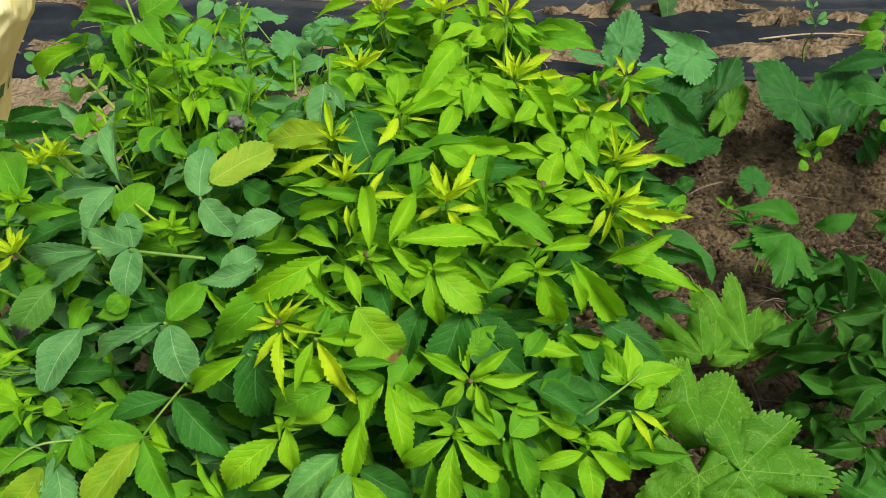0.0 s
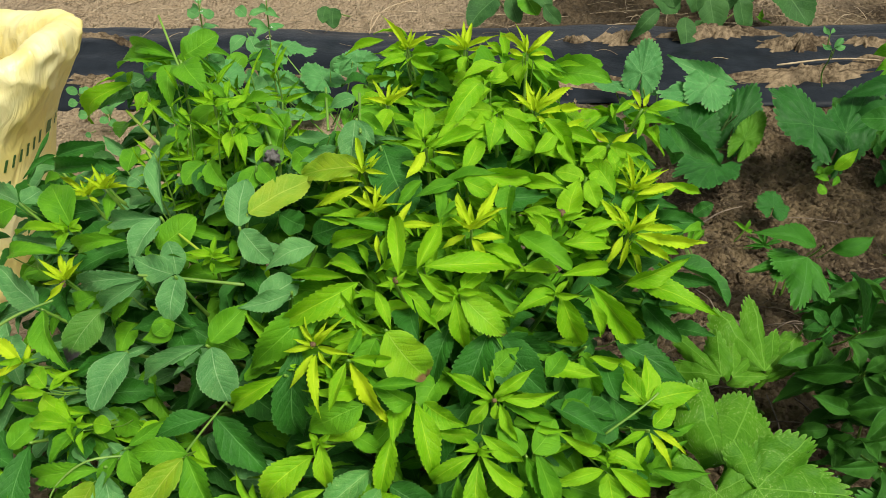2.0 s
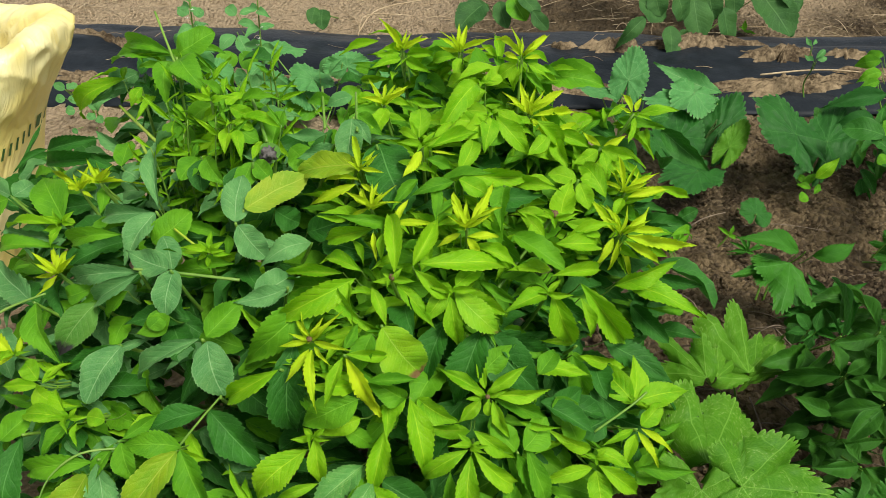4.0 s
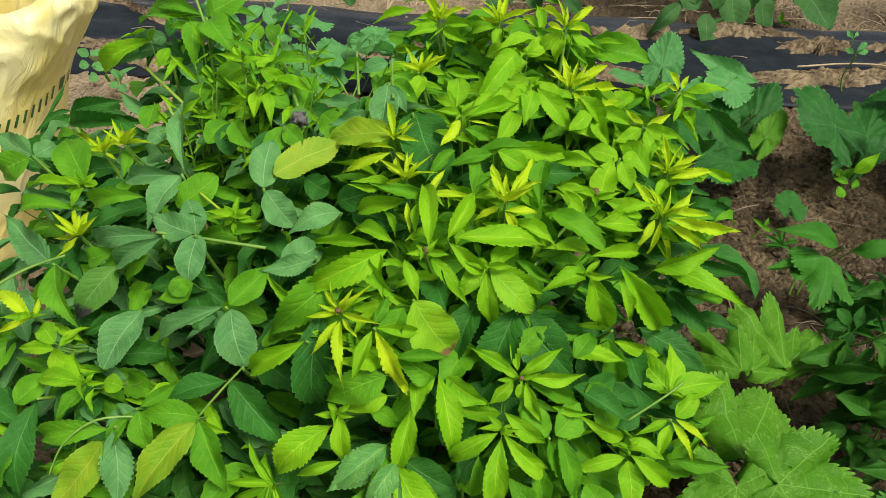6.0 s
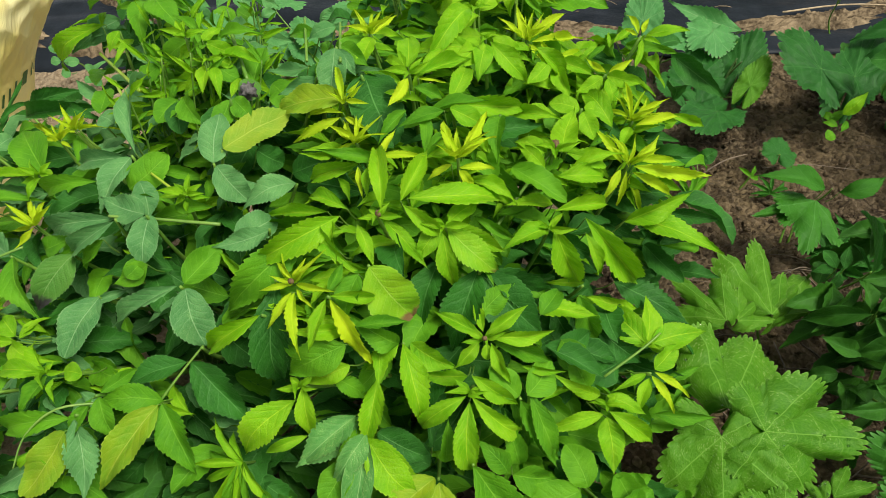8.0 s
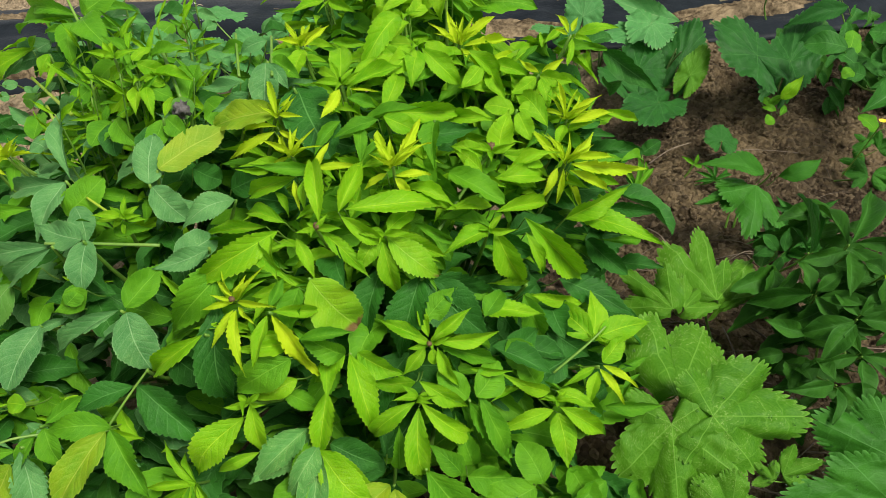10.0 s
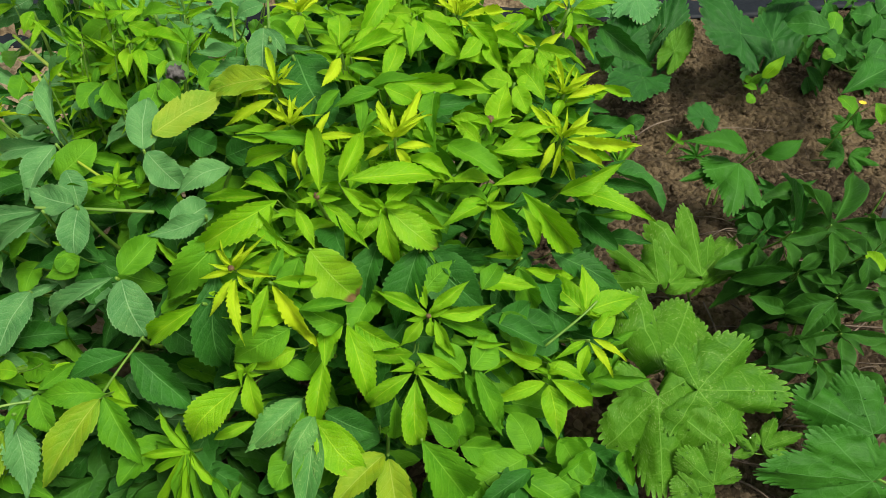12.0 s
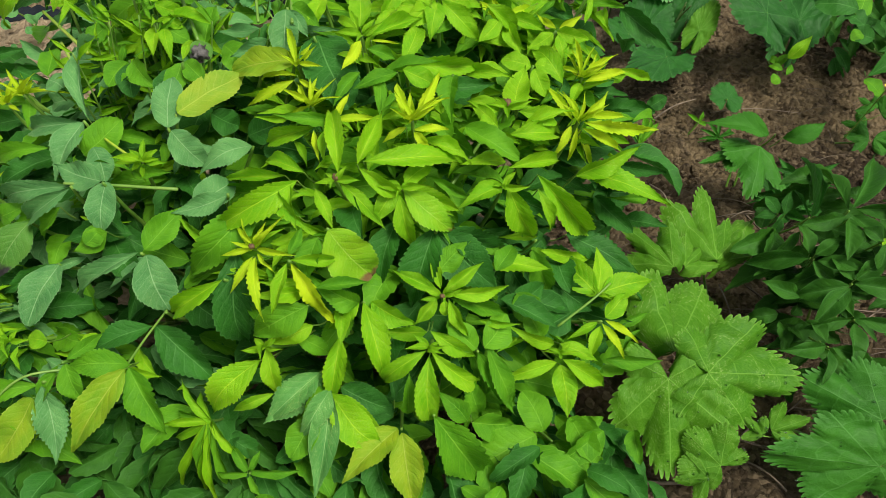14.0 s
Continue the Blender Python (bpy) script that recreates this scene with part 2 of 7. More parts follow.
def sack_material():
    m, nodes, links, bsdf = material("woven_sack")
    uv = nodes.new("ShaderNodeUVMap")
    waves = []
    for turn in ("X", "Y"):
        w = node(nodes, "ShaderNodeTexWave", Scale=62.0, Distortion=0.3)
        w.bands_direction = turn
        w.inputs["Detail Scale"].default_value = 3.0
        links.new(uv.outputs[0], w.inputs["Vector"])
        waves.append(w.outputs["Fac"])
    weave = maths(nodes, links, "MULTIPLY", waves[0], waves[1])
    soft = node(nodes, "ShaderNodeTexNoise", Scale=5.0, Detail=6.0)
    links.new(uv.outputs[0], soft.inputs["Vector"])
    colour = mix(nodes, links, ramp(nodes, links, soft.outputs[0], 0.35, 0.7), (0.92, 0.79, 0.27), (0.95, 0.89, 0.5))
    colour = mix(nodes, links, maths(nodes, links, "MULTIPLY", weave, 0.25), colour, (0.8, 0.68, 0.22))
    links.new(colour, bsdf.inputs["Base Color"])
    bsdf.inputs["Roughness"].default_value = 0.42
    bsdf.inputs["Specular IOR Level"].default_value = 0.8
    b = node(nodes, "ShaderNodeBump", Strength=0.2, Distance=0.002)
    links.new(weave, b.inputs["Height"])
    wide = nodes.new("ShaderNodeMapping")
    wide.inputs["Scale"].default_value = (1.0, 0.45, 1.0)
    wide.inputs["Rotation"].default_value = (0, 0, 0.5)
    links.new(uv.outputs[0], wide.inputs[0])
    folds = node(nodes, "ShaderNodeTexNoise", Scale=11.0, Detail=4.0, Roughness=0.55, Distortion=0.6)
    links.new(wide.outputs[0], folds.inputs["Vector"])
    edge = maths(nodes, links, "ABSOLUTE", maths(nodes, links, "SUBTRACT", folds.outputs[0], 0.5))
    crumple = node(nodes, "ShaderNodeBump", Strength=0.3, Distance=0.01)
    links.new(ramp(nodes, links, edge, 0.0, 0.16), crumple.inputs["Height"])
    links.new(crumple.outputs[0], b.inputs["Normal"])
    links.new(b.outputs[0], bsdf.inputs["Normal"])
    glow = nodes.new("ShaderNodeBsdfTranslucent")
    links.new(colour, glow.inputs[0])
    both = nodes.new("ShaderNodeMixShader")
    both.inputs[0].default_value = 0.2
    links.new(bsdf.outputs[0], both.inputs[1])
    links.new(glow.outputs[0], both.inputs[2])
    links.new(both.outputs[0], nodes["Material Output"].inputs[0])
    return m


SOIL = soil_material()
SACK = sack_material()
SPILL = plain("spilled_sand", (0.06, 0.042, 0.025), (0.33, 0.25, 0.15), rough=0.93, scale=60, bump=1.0, depth=0.02, spec=0.12)
FILM = plain("black_film", (0.009, 0.012, 0.015), (0.02, 0.025, 0.031), rough=0.4, scale=14, bump=0.5, depth=0.02, spec=0.07)
STEM = plain("green_stem", (0.08, 0.2, 0.02), (0.17, 0.31, 0.04), rough=0.45, scale=60)
STEM_PALE = plain("pale_stem", (0.11, 0.24, 0.035), (0.21, 0.34, 0.06), rough=0.45, scale=60)
STEM_DARK = plain("dark_stem", (0.04, 0.09, 0.02), (0.1, 0.18, 0.04), rough=0.5, scale=60)
CUT = plain("cut_stem", (0.2, 0.36, 0.02), (0.4, 0.5, 0.04), rough=0.4, scale=50)
STRAW = plain("dry_straw", (0.3, 0.22, 0.12), (0.52, 0.42, 0.27), rough=0.8, scale=60)
TWIG = plain("dry_twig", (0.08, 0.06, 0.04), (0.22, 0.17, 0.12), rough=0.85, scale=60)
BUD = plain("bud", (0.1, 0.05, 0.03), (0.22, 0.17, 0.05), rough=0.7, scale=300, bump=0.8)
POST = plain("weathered_wood", (0.16, 0.15, 0.14), (0.5, 0.48, 0.45), rough=0.85, scale=70, bump=0.8, stretch=(1, 1, 0.12))
INK = plain("green_ink", (0.03, 0.1, 0.02), (0.06, 0.16, 0.04), rough=0.5, scale=90)
SEAM = plain("sack_thread", (0.06, 0.05, 0.03), (0.13, 0.1, 0.05), rough=0.8, scale=200)
PETAL = plain("yellow_petal", (0.75, 0.55, 0.02), (0.85, 0.68, 0.04), rough=0.5, scale=80)
WHITE = plain("white_petal", (0.7, 0.72, 0.62), (0.82, 0.82, 0.76), rough=0.5, scale=80)
ROT = plain("withered_tissue", (0.03, 0.028, 0.026), (0.16, 0.15, 0.14), rough=0.85, scale=120, bump=0.8)


# ---- building blocks ----
def mesh_object(name, verts, faces, mat, parent=None, label="", uvs=None, smooth=True, rims=None):
    me = bpy.data.meshes.new(name)
    me.from_pydata([tuple(v) for v in verts], [], faces)
    if mat:
        me.materials.append(mat)
    if smooth:
        me.polygons.foreach_set("use_smooth", [True] * len(me.polygons))
    if uvs is not None:
        layer = me.uv_layers.new(name="UVMap")
        loops = np.empty(len(me.loops), dtype=np.int32)
        me.loops.foreach_get("vertex_index", loops)
        layer.data.foreach_set("uv", np.asarray(uvs, dtype=np.float32)[loops].ravel())
        if rims is not None:
            me.uv_layers.new(name="rim").data.foreach_set("uv", np.asarray(rims, dtype=np.float32)[loops].ravel())
    ob = new(name, me)
    ob.parent = parent
    if label:
        tagged(ob, label)
    return ob


def empty(name, x, y, z, label, category, group=""):
    ob = new(name)
    ob.empty_display_size = 0.02
    ob.location = (x, y, z)
    return tagged(ob, label, category, group)


def ground_height(x, y):
    """Gentle ridges of the beds and the trodden furrow between them."""
    ridge = 0.05 * math.exp(-((y - 3.25) / 0.34) ** 2)
    furrow = -0.03 * math.exp(-((y - 1.9) / 0.35) ** 2)
    swell = 0.022 * noise.noise((x * 1.7, y * 1.7, 3.0))
    return ridge + furrow + swell


def tube(name, points, radii, mat, parent, sides=7, label=""):
    """A round stalk along points, smoothed, thick as radii says at its ends."""
    pts = [Vector(p) for p in points]
    fine = []
    n = len(pts)
    for i in range(n - 1):
        a, b, c, d = pts[max(i - 1, 0)], pts[i], pts[i + 1], pts[min(i + 2, n - 1)]
        for k in range(5):
            s = k / 5
            fine.append(0.5 * ((2 * b) + (c - a) * s + (2 * a - 5 * b + 4 * c - d) * s * s + (3 * b - a - 3 * c + d) * s ** 3))
    fine.append(pts[-1])
    verts, faces = [], []
    for i, p in enumerate(fine):
        t = (fine[min(i + 1, len(fine) - 1)] - fine[max(i - 1, 0)]).normalized()
        side = t.cross(Vector((0.3, 0.2, 0.93))).normalized()
        up = side.cross(t)
        r = radii[0] + (radii[1] - radii[0]) * i / (len(fine) - 1)
        for k in range(sides):
            a = 2 * math.pi * k / sides
            verts.append(p + (side * math.cos(a) + up * math.sin(a)) * r)
    for i in range(len(fine) - 1):
        for k in range(sides):
            k2 = (k + 1) % sides
            faces.append((i * sides + k, i * sides + k2, (i + 1) * sides + k2, (i + 1) * sides + k))
    faces.append(tuple(range(sides))[::-1])
    faces.append(tuple(range((len(fine) - 1) * sides, len(fine) * sides)))
    ob = mesh_object(name, [v - parent.location if parent else v for v in verts], faces, mat, parent, label)
    return ob


# Outlines of leaves, one long and one wide: half the width at v from stalk to tip.
def ovate(v):
    return 0.5 * math.sin(math.pi * v ** 0.76) ** 0.92 * (1 - 0.4 * v ** 3)


def lance(v):
    return 0.5 * math.sin(math.pi * v ** 0.86) * (1 - 0.5 * v ** 2.5)


def oval(v):
    return 0.5 * (4 * v * (1 - v)) ** 0.62 * (1.04 - 0.1 * v)


def slim(v):
    return 0.5 * math.sin(math.pi * v ** 0.9) ** 0.9 * (1 - 0.62 * v ** 1.6)


def oval_pointed(v):
    return 0.5 * math.sin(math.pi * v ** 0.9) * (1 - 0.3 * v ** 2)


def blade_points(outline, seed, rows=48, period=3, teeth=0.1, fold=0.16, droop=0.12, wave=0.045, quilt=0.005, veins=8.0, twist=0.0):
    """One leaf of unit length and width: toothed, folded along its midrib, puckered between its veins, with a drooping tip."""
    rnd = random.Random(seed)
    phase, lean, off, turns = rnd.uniform(0, 6), rnd.uniform(-0.1, 0.1), rnd.uniform(0, 40), rnd.uniform(9, 15)
    cols = (-1.0, -0.86, -0.6, -0.3, 0.0, 0.3, 0.6, 0.86, 1.0) if rows > 20 else (-1.0, -0.5, 0.0, 0.5, 1.0)
    verts, uvs, faces = [], [], []
    for i in range(rows + 1):
        v = i / rows
        h = max(outline(v), 0.004)
        roll = twist * math.sin(math.pi * v) ** 2 + 0.5 * twist * v ** 3
        for u in cols:
            edge, inside = abs(u) > 0.9, 0 < i < rows
            cut = 1.0 - teeth * rnd.uniform(0.6, 1.4) * edge * (1 - (i % period) / (period - 1)) + 0.1 * abs(u) * noise.noise((v * 5, u * 3 + off, 0.0))
            x = u * h * cut
            y = v + (0.014 if edge and i % period == period - 1 and inside else 0.0)
            z = fold * abs(u) * h * 1.5
            z += wave * abs(u) ** 2 * math.sin(v * turns + phase + (2.2 if u > 0 else 0.0)) * min(1, 4 * v)
            z += 0.05 * noise.noise((u * 1.2 + off, v * 3.2, 1.0)) * min(1, 5 * v)
            z -= quilt * (1 - abs(u) ** 4) * math.cos(2 * math.pi * (v * veins - abs(u) * 1.8)) * (u != 0) + quilt * 0.6 * (u == 0)
            x, z = x * math.cos(roll) - z * math.sin(roll), x * math.sin(roll) * 0.6 + z * math.cos(roll)
            verts.append((x + lean * math.sin(math.pi * v) * 0.8, y, z - droop * (v * v - v) * 1.6 - 0.5 * droop * v ** 4))
            uvs.append(((u + 1) / 2, v))
    n = len(cols)
    for i in range(rows):
        for k in range(n - 1):
            faces.append((i * n + k, i * n + k + 1, (i + 1) * n + k + 1, (i + 1) * n + k))
    return verts, faces, uvs


def fan_points(lobes, seed, depth=0.3, teeth=0.06, notch=0.42, cup=0.14, steps=200, rings=12, wave=0.05, pleat=0.0, quilt=0.012, bay=0.4, sharp=1.9):
    """A leaf whose veins fan out from its stalk: lobes of (angle from the middle vein, reach, spread)."""
    rnd = random.Random(seed)
    phase, start = rnd.uniform(0, 6), -math.pi + notch
    verts, uvs, rims, faces = [(0, 0, 0)], [(0.5, 0.0)], [(0.0, 0.0)], []
    for i in range(steps + 1):
        a = start + (2 * math.pi - 2 * notch) * i / steps
        reach, nearest, lobe_a = 0.0, 9.0, 0.0
        for mid_a, r, spread in lobes:
            d = abs(a - mid_a) / spread
            reach = max(reach, r * (1 - depth * min(d, 1.5) ** sharp))
            if d < nearest:
                nearest, lobe_a = d, mid_a
        # the blade rounds off towards its stalk
        reach *= 0.3 + 0.7 * min(1.0, min(a - start, -start - a) / bay + 0.02) ** 0.55
        tooth = abs(math.sin(i * math.pi / 5)) ** 0.7
        cut = teeth * (1 - tooth) * rnd.uniform(0.7, 1.3)
        reach *= 1 + 0.08 * noise.noise((a * 2.3, seed * 5.0, 0.0)) + 0.03 * noise.noise((a * 7.0, seed * 2.0, 3.0))
        off = a - lobe_a
        for k in range(1, rings + 1):
            s = 1 - (1 - k / rings) ** 1.2
            r = reach * s * (1 - cut * s ** 10)
            along, across = s * math.cos(off), s * math.sin(abs(off))
            z = cup * s * s * (0.4 - nearest * 0.8) + wave * s * s * math.sin(a * 5 + phase) - 0.16 * s * s * cup * 4
            z += quilt * s * math.cos(2 * math.pi * (along * 5.0 - across * 3.2)) * min(1, across * 6) * (1 - s ** 6)
            z += pleat * s * math.cos(a * 9) + 0.1 * s * noise.noise((r * math.sin(a) * 2.6, r * math.cos(a) * 2.6, seed * 3.1))
            z += 0.035 * noise.noise((r * math.sin(a) * 7, r * math.cos(a) * 7, seed * 1.3)) - 0.05 * s ** 8 * noise.noise((a * 6, 3.0, seed * 1.0))
            verts.append((r * math.sin(a), r * math.cos(a), z))
            uvs.append((0.5 + max(-0.49, min(0.49, math.copysign(across, off) * 0.6)), along))
            rims.append((s, tooth))
    for i in range(steps):
        p, q = 1 + i * rings, 1 + (i + 1) * rings
        faces.append((0, p, q))
        for k in range(rings - 1):
            faces.append((p + k, p + k + 1, q + k + 1, q + k))
    return verts, faces, uvs, rims


LOBED = [(0.0, 1.0, 0.55), (-0.98, 0.9, 0.55), (0.98, 0.9, 0.55), (-1.95, 0.62, 0.55), (1.95, 0.62, 0.55)]
LOBED3 = [(0.0, 1.0, 0.5), (-1.0, 0.95, 0.5), (1.0, 0.95, 0.5)]
HEART = [(0.0, 1.1, 0.7), (-0.5, 0.98, 0.8), (0.5, 0.98, 0.8), (-1.1, 0.94, 1.1), (1.1, 0.94, 1.1), (-2.1, 0.8, 1.0), (2.1, 0.8, 1.0)]
SHAPES = {}
for style, outline, opts in (("ovate", ovate, dict(teeth=0.075, fold=0.14, droop=0.2, twist=0.25)), ("lance", lance, dict(teeth=0.125, droop=0.34, fold=0.2, twist=0.32)), ("oval", oval, dict(teeth=0.06, quilt=0.003, fold=0.1, droop=0.1, twist=0.15))):
    SHAPES[style] = [blade_points(outline, s, droop=opts.get("droop", 0.12) * d, teeth=opts.get("teeth", 0.075), fold=opts.get("fold", 0.2) * g, twist=opts.get("twist", 0.3) * (-1) ** s, quilt=opts.get("quilt", 0.005), period=opts.get("period", 3))
                     for s, d, g in ((1, 1.0, 1.0), (2, 1.7, 0.5), (3, 0.6, 1.5), (4, -0.4, 0.8), (5, 1.3, 1.8), (6, 2.2, 1.0))]
SHAPES["entire"] = [blade_points(oval_pointed, s, rows=30, teeth=0.0, droop=0.2 * d, fold=0.3, wave=0.05, twist=0.2 * (-1) ** s) for s, d in ((1, 1.0), (2, 0.4), (3, 1.6), (4, -0.5))]
SHAPES["slim"] = [blade_points(slim, s, teeth=0.26, period=4, droop=0.3 * d, fold=0.22, wave=0.06, twist=0.35 * (-1) ** s) for s, d in ((1, 1.0), (2, 1.6), (3, 0.5), (4, -0.4), (5, 1.2))]
SHAPES["strap"] = [blade_points(lambda v: 0.5 * (0.55 + 0.45 * math.sin(math.pi * v)) * (1 - v ** 5), 5, rows=12, teeth=0.0, droop=0.3, fold=0.3, quilt=0)]
SHAPES["lobed"] = [fan_points(LOBED, s, depth=0.34, teeth=0.085, notch=0.5, steps=320, quilt=0.016) for s in (1, 2, 3)]
SHAPES["lobed3"] = [fan_points(LOBED3, s, depth=0.46, teeth=0.09, notch=1.45, sharp=1.15) for s in (4, 5)]
SHAPES["fan2"] = [fan_points([(-0.8, 0.9, 0.36), (-0.05, 1.0, 0.38), (0.75, 0.85, 0.36)], s, depth=0.4, teeth=0.08, notch=1.6, sharp=1.5) for s in (9, 10)]
SHAPES["bell"] = [fan_points([(-0.62, 0.95, 0.42), (0.25, 1.0, 0.55), (0.85, 0.8, 0.4)], s, depth=0.34, teeth=0.05, notch=1.5, steps=240, quilt=0.016) for s in (9, 10)]
SHAPES["heart"] = [fan_points(HEART, s, depth=0.1, teeth=0.09, notch=0.12, cup=0.16, steps=200, wave=0.07, pleat=0.015, bay=0.3) for s in (6, 7, 8)]
INNER_SHAPES = {style: [blade_points(outline, s, rows=18, period=3, teeth=0.12, droop=0.15 * s, fold=0.3, quilt=0, twist=0.3 * (-1) ** s) for s in (1, 2, 3)]
                for style, outline in (("ovate", ovate), ("lance", lance), ("oval", oval))}
BLADES = {}


def blade_mesh(style, look_name, k):
    key = (style, look_name, k % len(SHAPES[style]))
    if key not in BLADES:
        verts, faces, uvs, *rims = SHAPES[style][key[2]]
        ob = mesh_object("leaf", verts, faces, LEAF[look_name], uvs=uvs, rims=rims[0] if rims else None)
        BLADES[key] = ob.data
        bpy.data.objects.remove(ob)
    return BLADES[key]


def blade_matrix(base, tip, width, roll=0.0, toward=(0, -0.55, 0.85)):
    b, t = Vector(base), Vector(tip)
    y = t - b
    length = y.length
    y.normalize()
    z = Vector(toward)
    z = z - y * z.dot(y)
    if z.length < 0.05:
        z = Vector((0, -1, 0)) - y * -y.y
    z.normalize()
    z = Matrix.Rotation(radians(roll), 3, y) @ z
    x = y.cross(z)
    m = Matrix.Identity(4)
    for i in range(3):
        m[i][0], m[i][1], m[i][2], m[i][3] = x[i] * width, y[i] * length, z[i] * (0.5 * length + 0.5 * width), b[i]
    return m


CHANCE = random.Random(11)
PLACED = {}


def leaf(parent, look_name, base, tip, width, style="ovate", toward=(0, -0.75, 0.66), roll=None, name="leaf"):
    k = CHANCE.randrange(60)
    ob = new(name, blade_mesh(style, look_name, k))
    ob.parent = parent
    m = blade_matrix(base, tip, width, CHANCE.uniform(-14, 14) if roll is None else roll, toward)
    root = parent
    while root.parent:
        root = root.parent
    ob.matrix_basis = Matrix.Translation(-root.location) @ m
    return ob


def sprig(plant, hub, *blades):
    """A shoot that grows from the plant's foot to its hub, with leaflets from base to tip."""
    foot = plant.location
    rnd = CHANCE
    hub = Vector(hub)
    low = Vector((foot.x + rnd.uniform(-0.08, 0.08), foot.y + rnd.uniform(-0.05, 0.1), foot.z))
    half = low.lerp(hub, 0.55) + Vector((0, 0.05, -0.03))
    near = low.lerp(hub, 0.88) + Vector((0, 0.012, -0.012))
    stem = tube("stem", (low, half, near, hub), (0.0055, 0.0022) if plant in (gold, green) else (0.0034, 0.0016), STEM, plant)
    for look_name, bx, by, bz, tx, ty, tz, w in blades:
        base, tip = Vector((bx, by, bz)), Vector((tx, ty, tz))
        slim = w / (tip - base).length
        look_name, _, style = look_name.partition(":")
        style = style or ("slim" if look_name == "gold" else "entire" if look_name == "dark" else "oval" if look_name.startswith("spent") else "lance" if slim < 0.52 or look_name == "gold" else ("oval" if slim > 0.62 else "ovate"))
        if look_name == "gold":
            leaf(stem, look_name, base, tip + (tip - base) * 0.14, w * 0.84, style)
        elif look_name == "dark":
            leaf(stem, look_name, base, tip + (tip - base) * 0.12, w * 0.8, style)
        elif look_name == "lime":
            leaf(stem, look_name, base, tip + (tip - base) * 0.08, w * 0.96, style)
        elif style == "heart":
            leaf(stem, look_name, base, tip, w, style, toward=(0, -0.3, 0.95))
        else:
            leaf(stem, look_name, base, tip + (tip - base) * 0.03, w, style)
        if (base - hub).length > 0.012:
            back = (low - base).normalized() * 0.05 + Vector((0, 0.012, 0))
            tube("leaf_stalk", (base + back, base + back * 0.5 + Vector((0, 0, -0.004)), base), (0.0014, 0.0009), STEM, plant, sides=5)
        PLACED.setdefault(plant.name, []).append((look_name, base, tip, w))
    if sum(b[0] == "gold" for b in blades) > 3:
        # unfolding tip
        for k in range(7):
            a = k * 2.4 + rnd.uniform(-0.4, 0.4)
            size = rnd.uniform(0.024, 0.05)
            way = Vector((math.cos(a) * 0.8, math.sin(a) * 0.6 - 0.2, rnd.uniform(0.5, 1.1)))
            leaf(stem, "gold", hub, hub + way * size * 1.15, size * 0.27, "slim")
    elif sum(b[0] == "lime" for b in blades) > 3:
        for k in range(5):
            a = k * 2.4 + rnd.uniform(-0.4, 0.4)
            size = rnd.uniform(0.022, 0.04)
            way = Vector((math.cos(a), math.sin(a) * 0.7 - 0.3, rnd.uniform(0.1, 0.7)))
            leaf(stem, "lime", hub, hub + way * size, size * 0.34, "lance")
    return stem


def joined_leaves(name, rows, parent, style_rows, mats, label=""):
    """Many small inner leaves as one mesh: rows of (matrix, style, look)."""
    verts, faces, uvs, slots = [], [], [], []
    looks = list(mats)
    for m, style, look_name in rows:
        v0, f0, u0 = INNER_SHAPES[style][(style_rows + len(verts)) % 3]
        start = len(verts)
        verts += [m @ Vector(v) - parent.location for v in v0]
        faces += [tuple(i + start for i in f) for f in f0]
        uvs += u0
        slots += [looks.index(look_name)] * len(f0)
    ob = mesh_object(name, verts, faces, None, parent, label, uvs)
    for k in looks:
        ob.data.materials.append(mats[k])
    ob.data.polygons.foreach_set("material_index", slots)
    return tagged(ob, kind="stuff")


# ---- ground: one sheet of sandy soil to the horizon ----
def grid_line(near_a, near_b, step, far):
    inner = list(np.arange(near_a, near_b + step / 2, step))
    low, high, d = [], [], step
    a, b = near_a, near_b
    while b < far:
        d *= 1.45
        a, b = a - d, b + d
        low.insert(0, a)
        high.append(b)
    return low + inner + high


def build_ground():
    xs, ys = grid_line(-2.2, 2.4, 0.014, 300), grid_line(0.9, 4.3, 0.014, 300)
    verts = []
    for y in ys:
        for x in xs:
            z = ground_height(x, y) if abs(x) < 8 and abs(y) < 9 else 0.0
            if -2.3 < x < 2.5 and 0.8 < y < 4.4:
                z += 0.02 * noise.fractal((x * 8, y * 8, 0.0), 0.8, 2.1, 4)
                z += 0.035 * max(0.0, noise.noise((x * 24, y * 24, 5.0)) - 0.08)
                z += 0.01 * noise.noise((x * 70, y * 75, 9.0))
            verts.append((x, y, z))
    n = len(xs)
    faces = [(j * n + i, j * n + i + 1, (j + 1) * n + i + 1, (j + 1) * n + i) for j in range(len(ys) - 1) for i in range(n - 1)]
    return tagged(mesh_object("ground", verts, faces, SOIL), "bare sandy brown garden soil with crumbs and dry straw", "ground", kind="structure")


ground = build_ground()


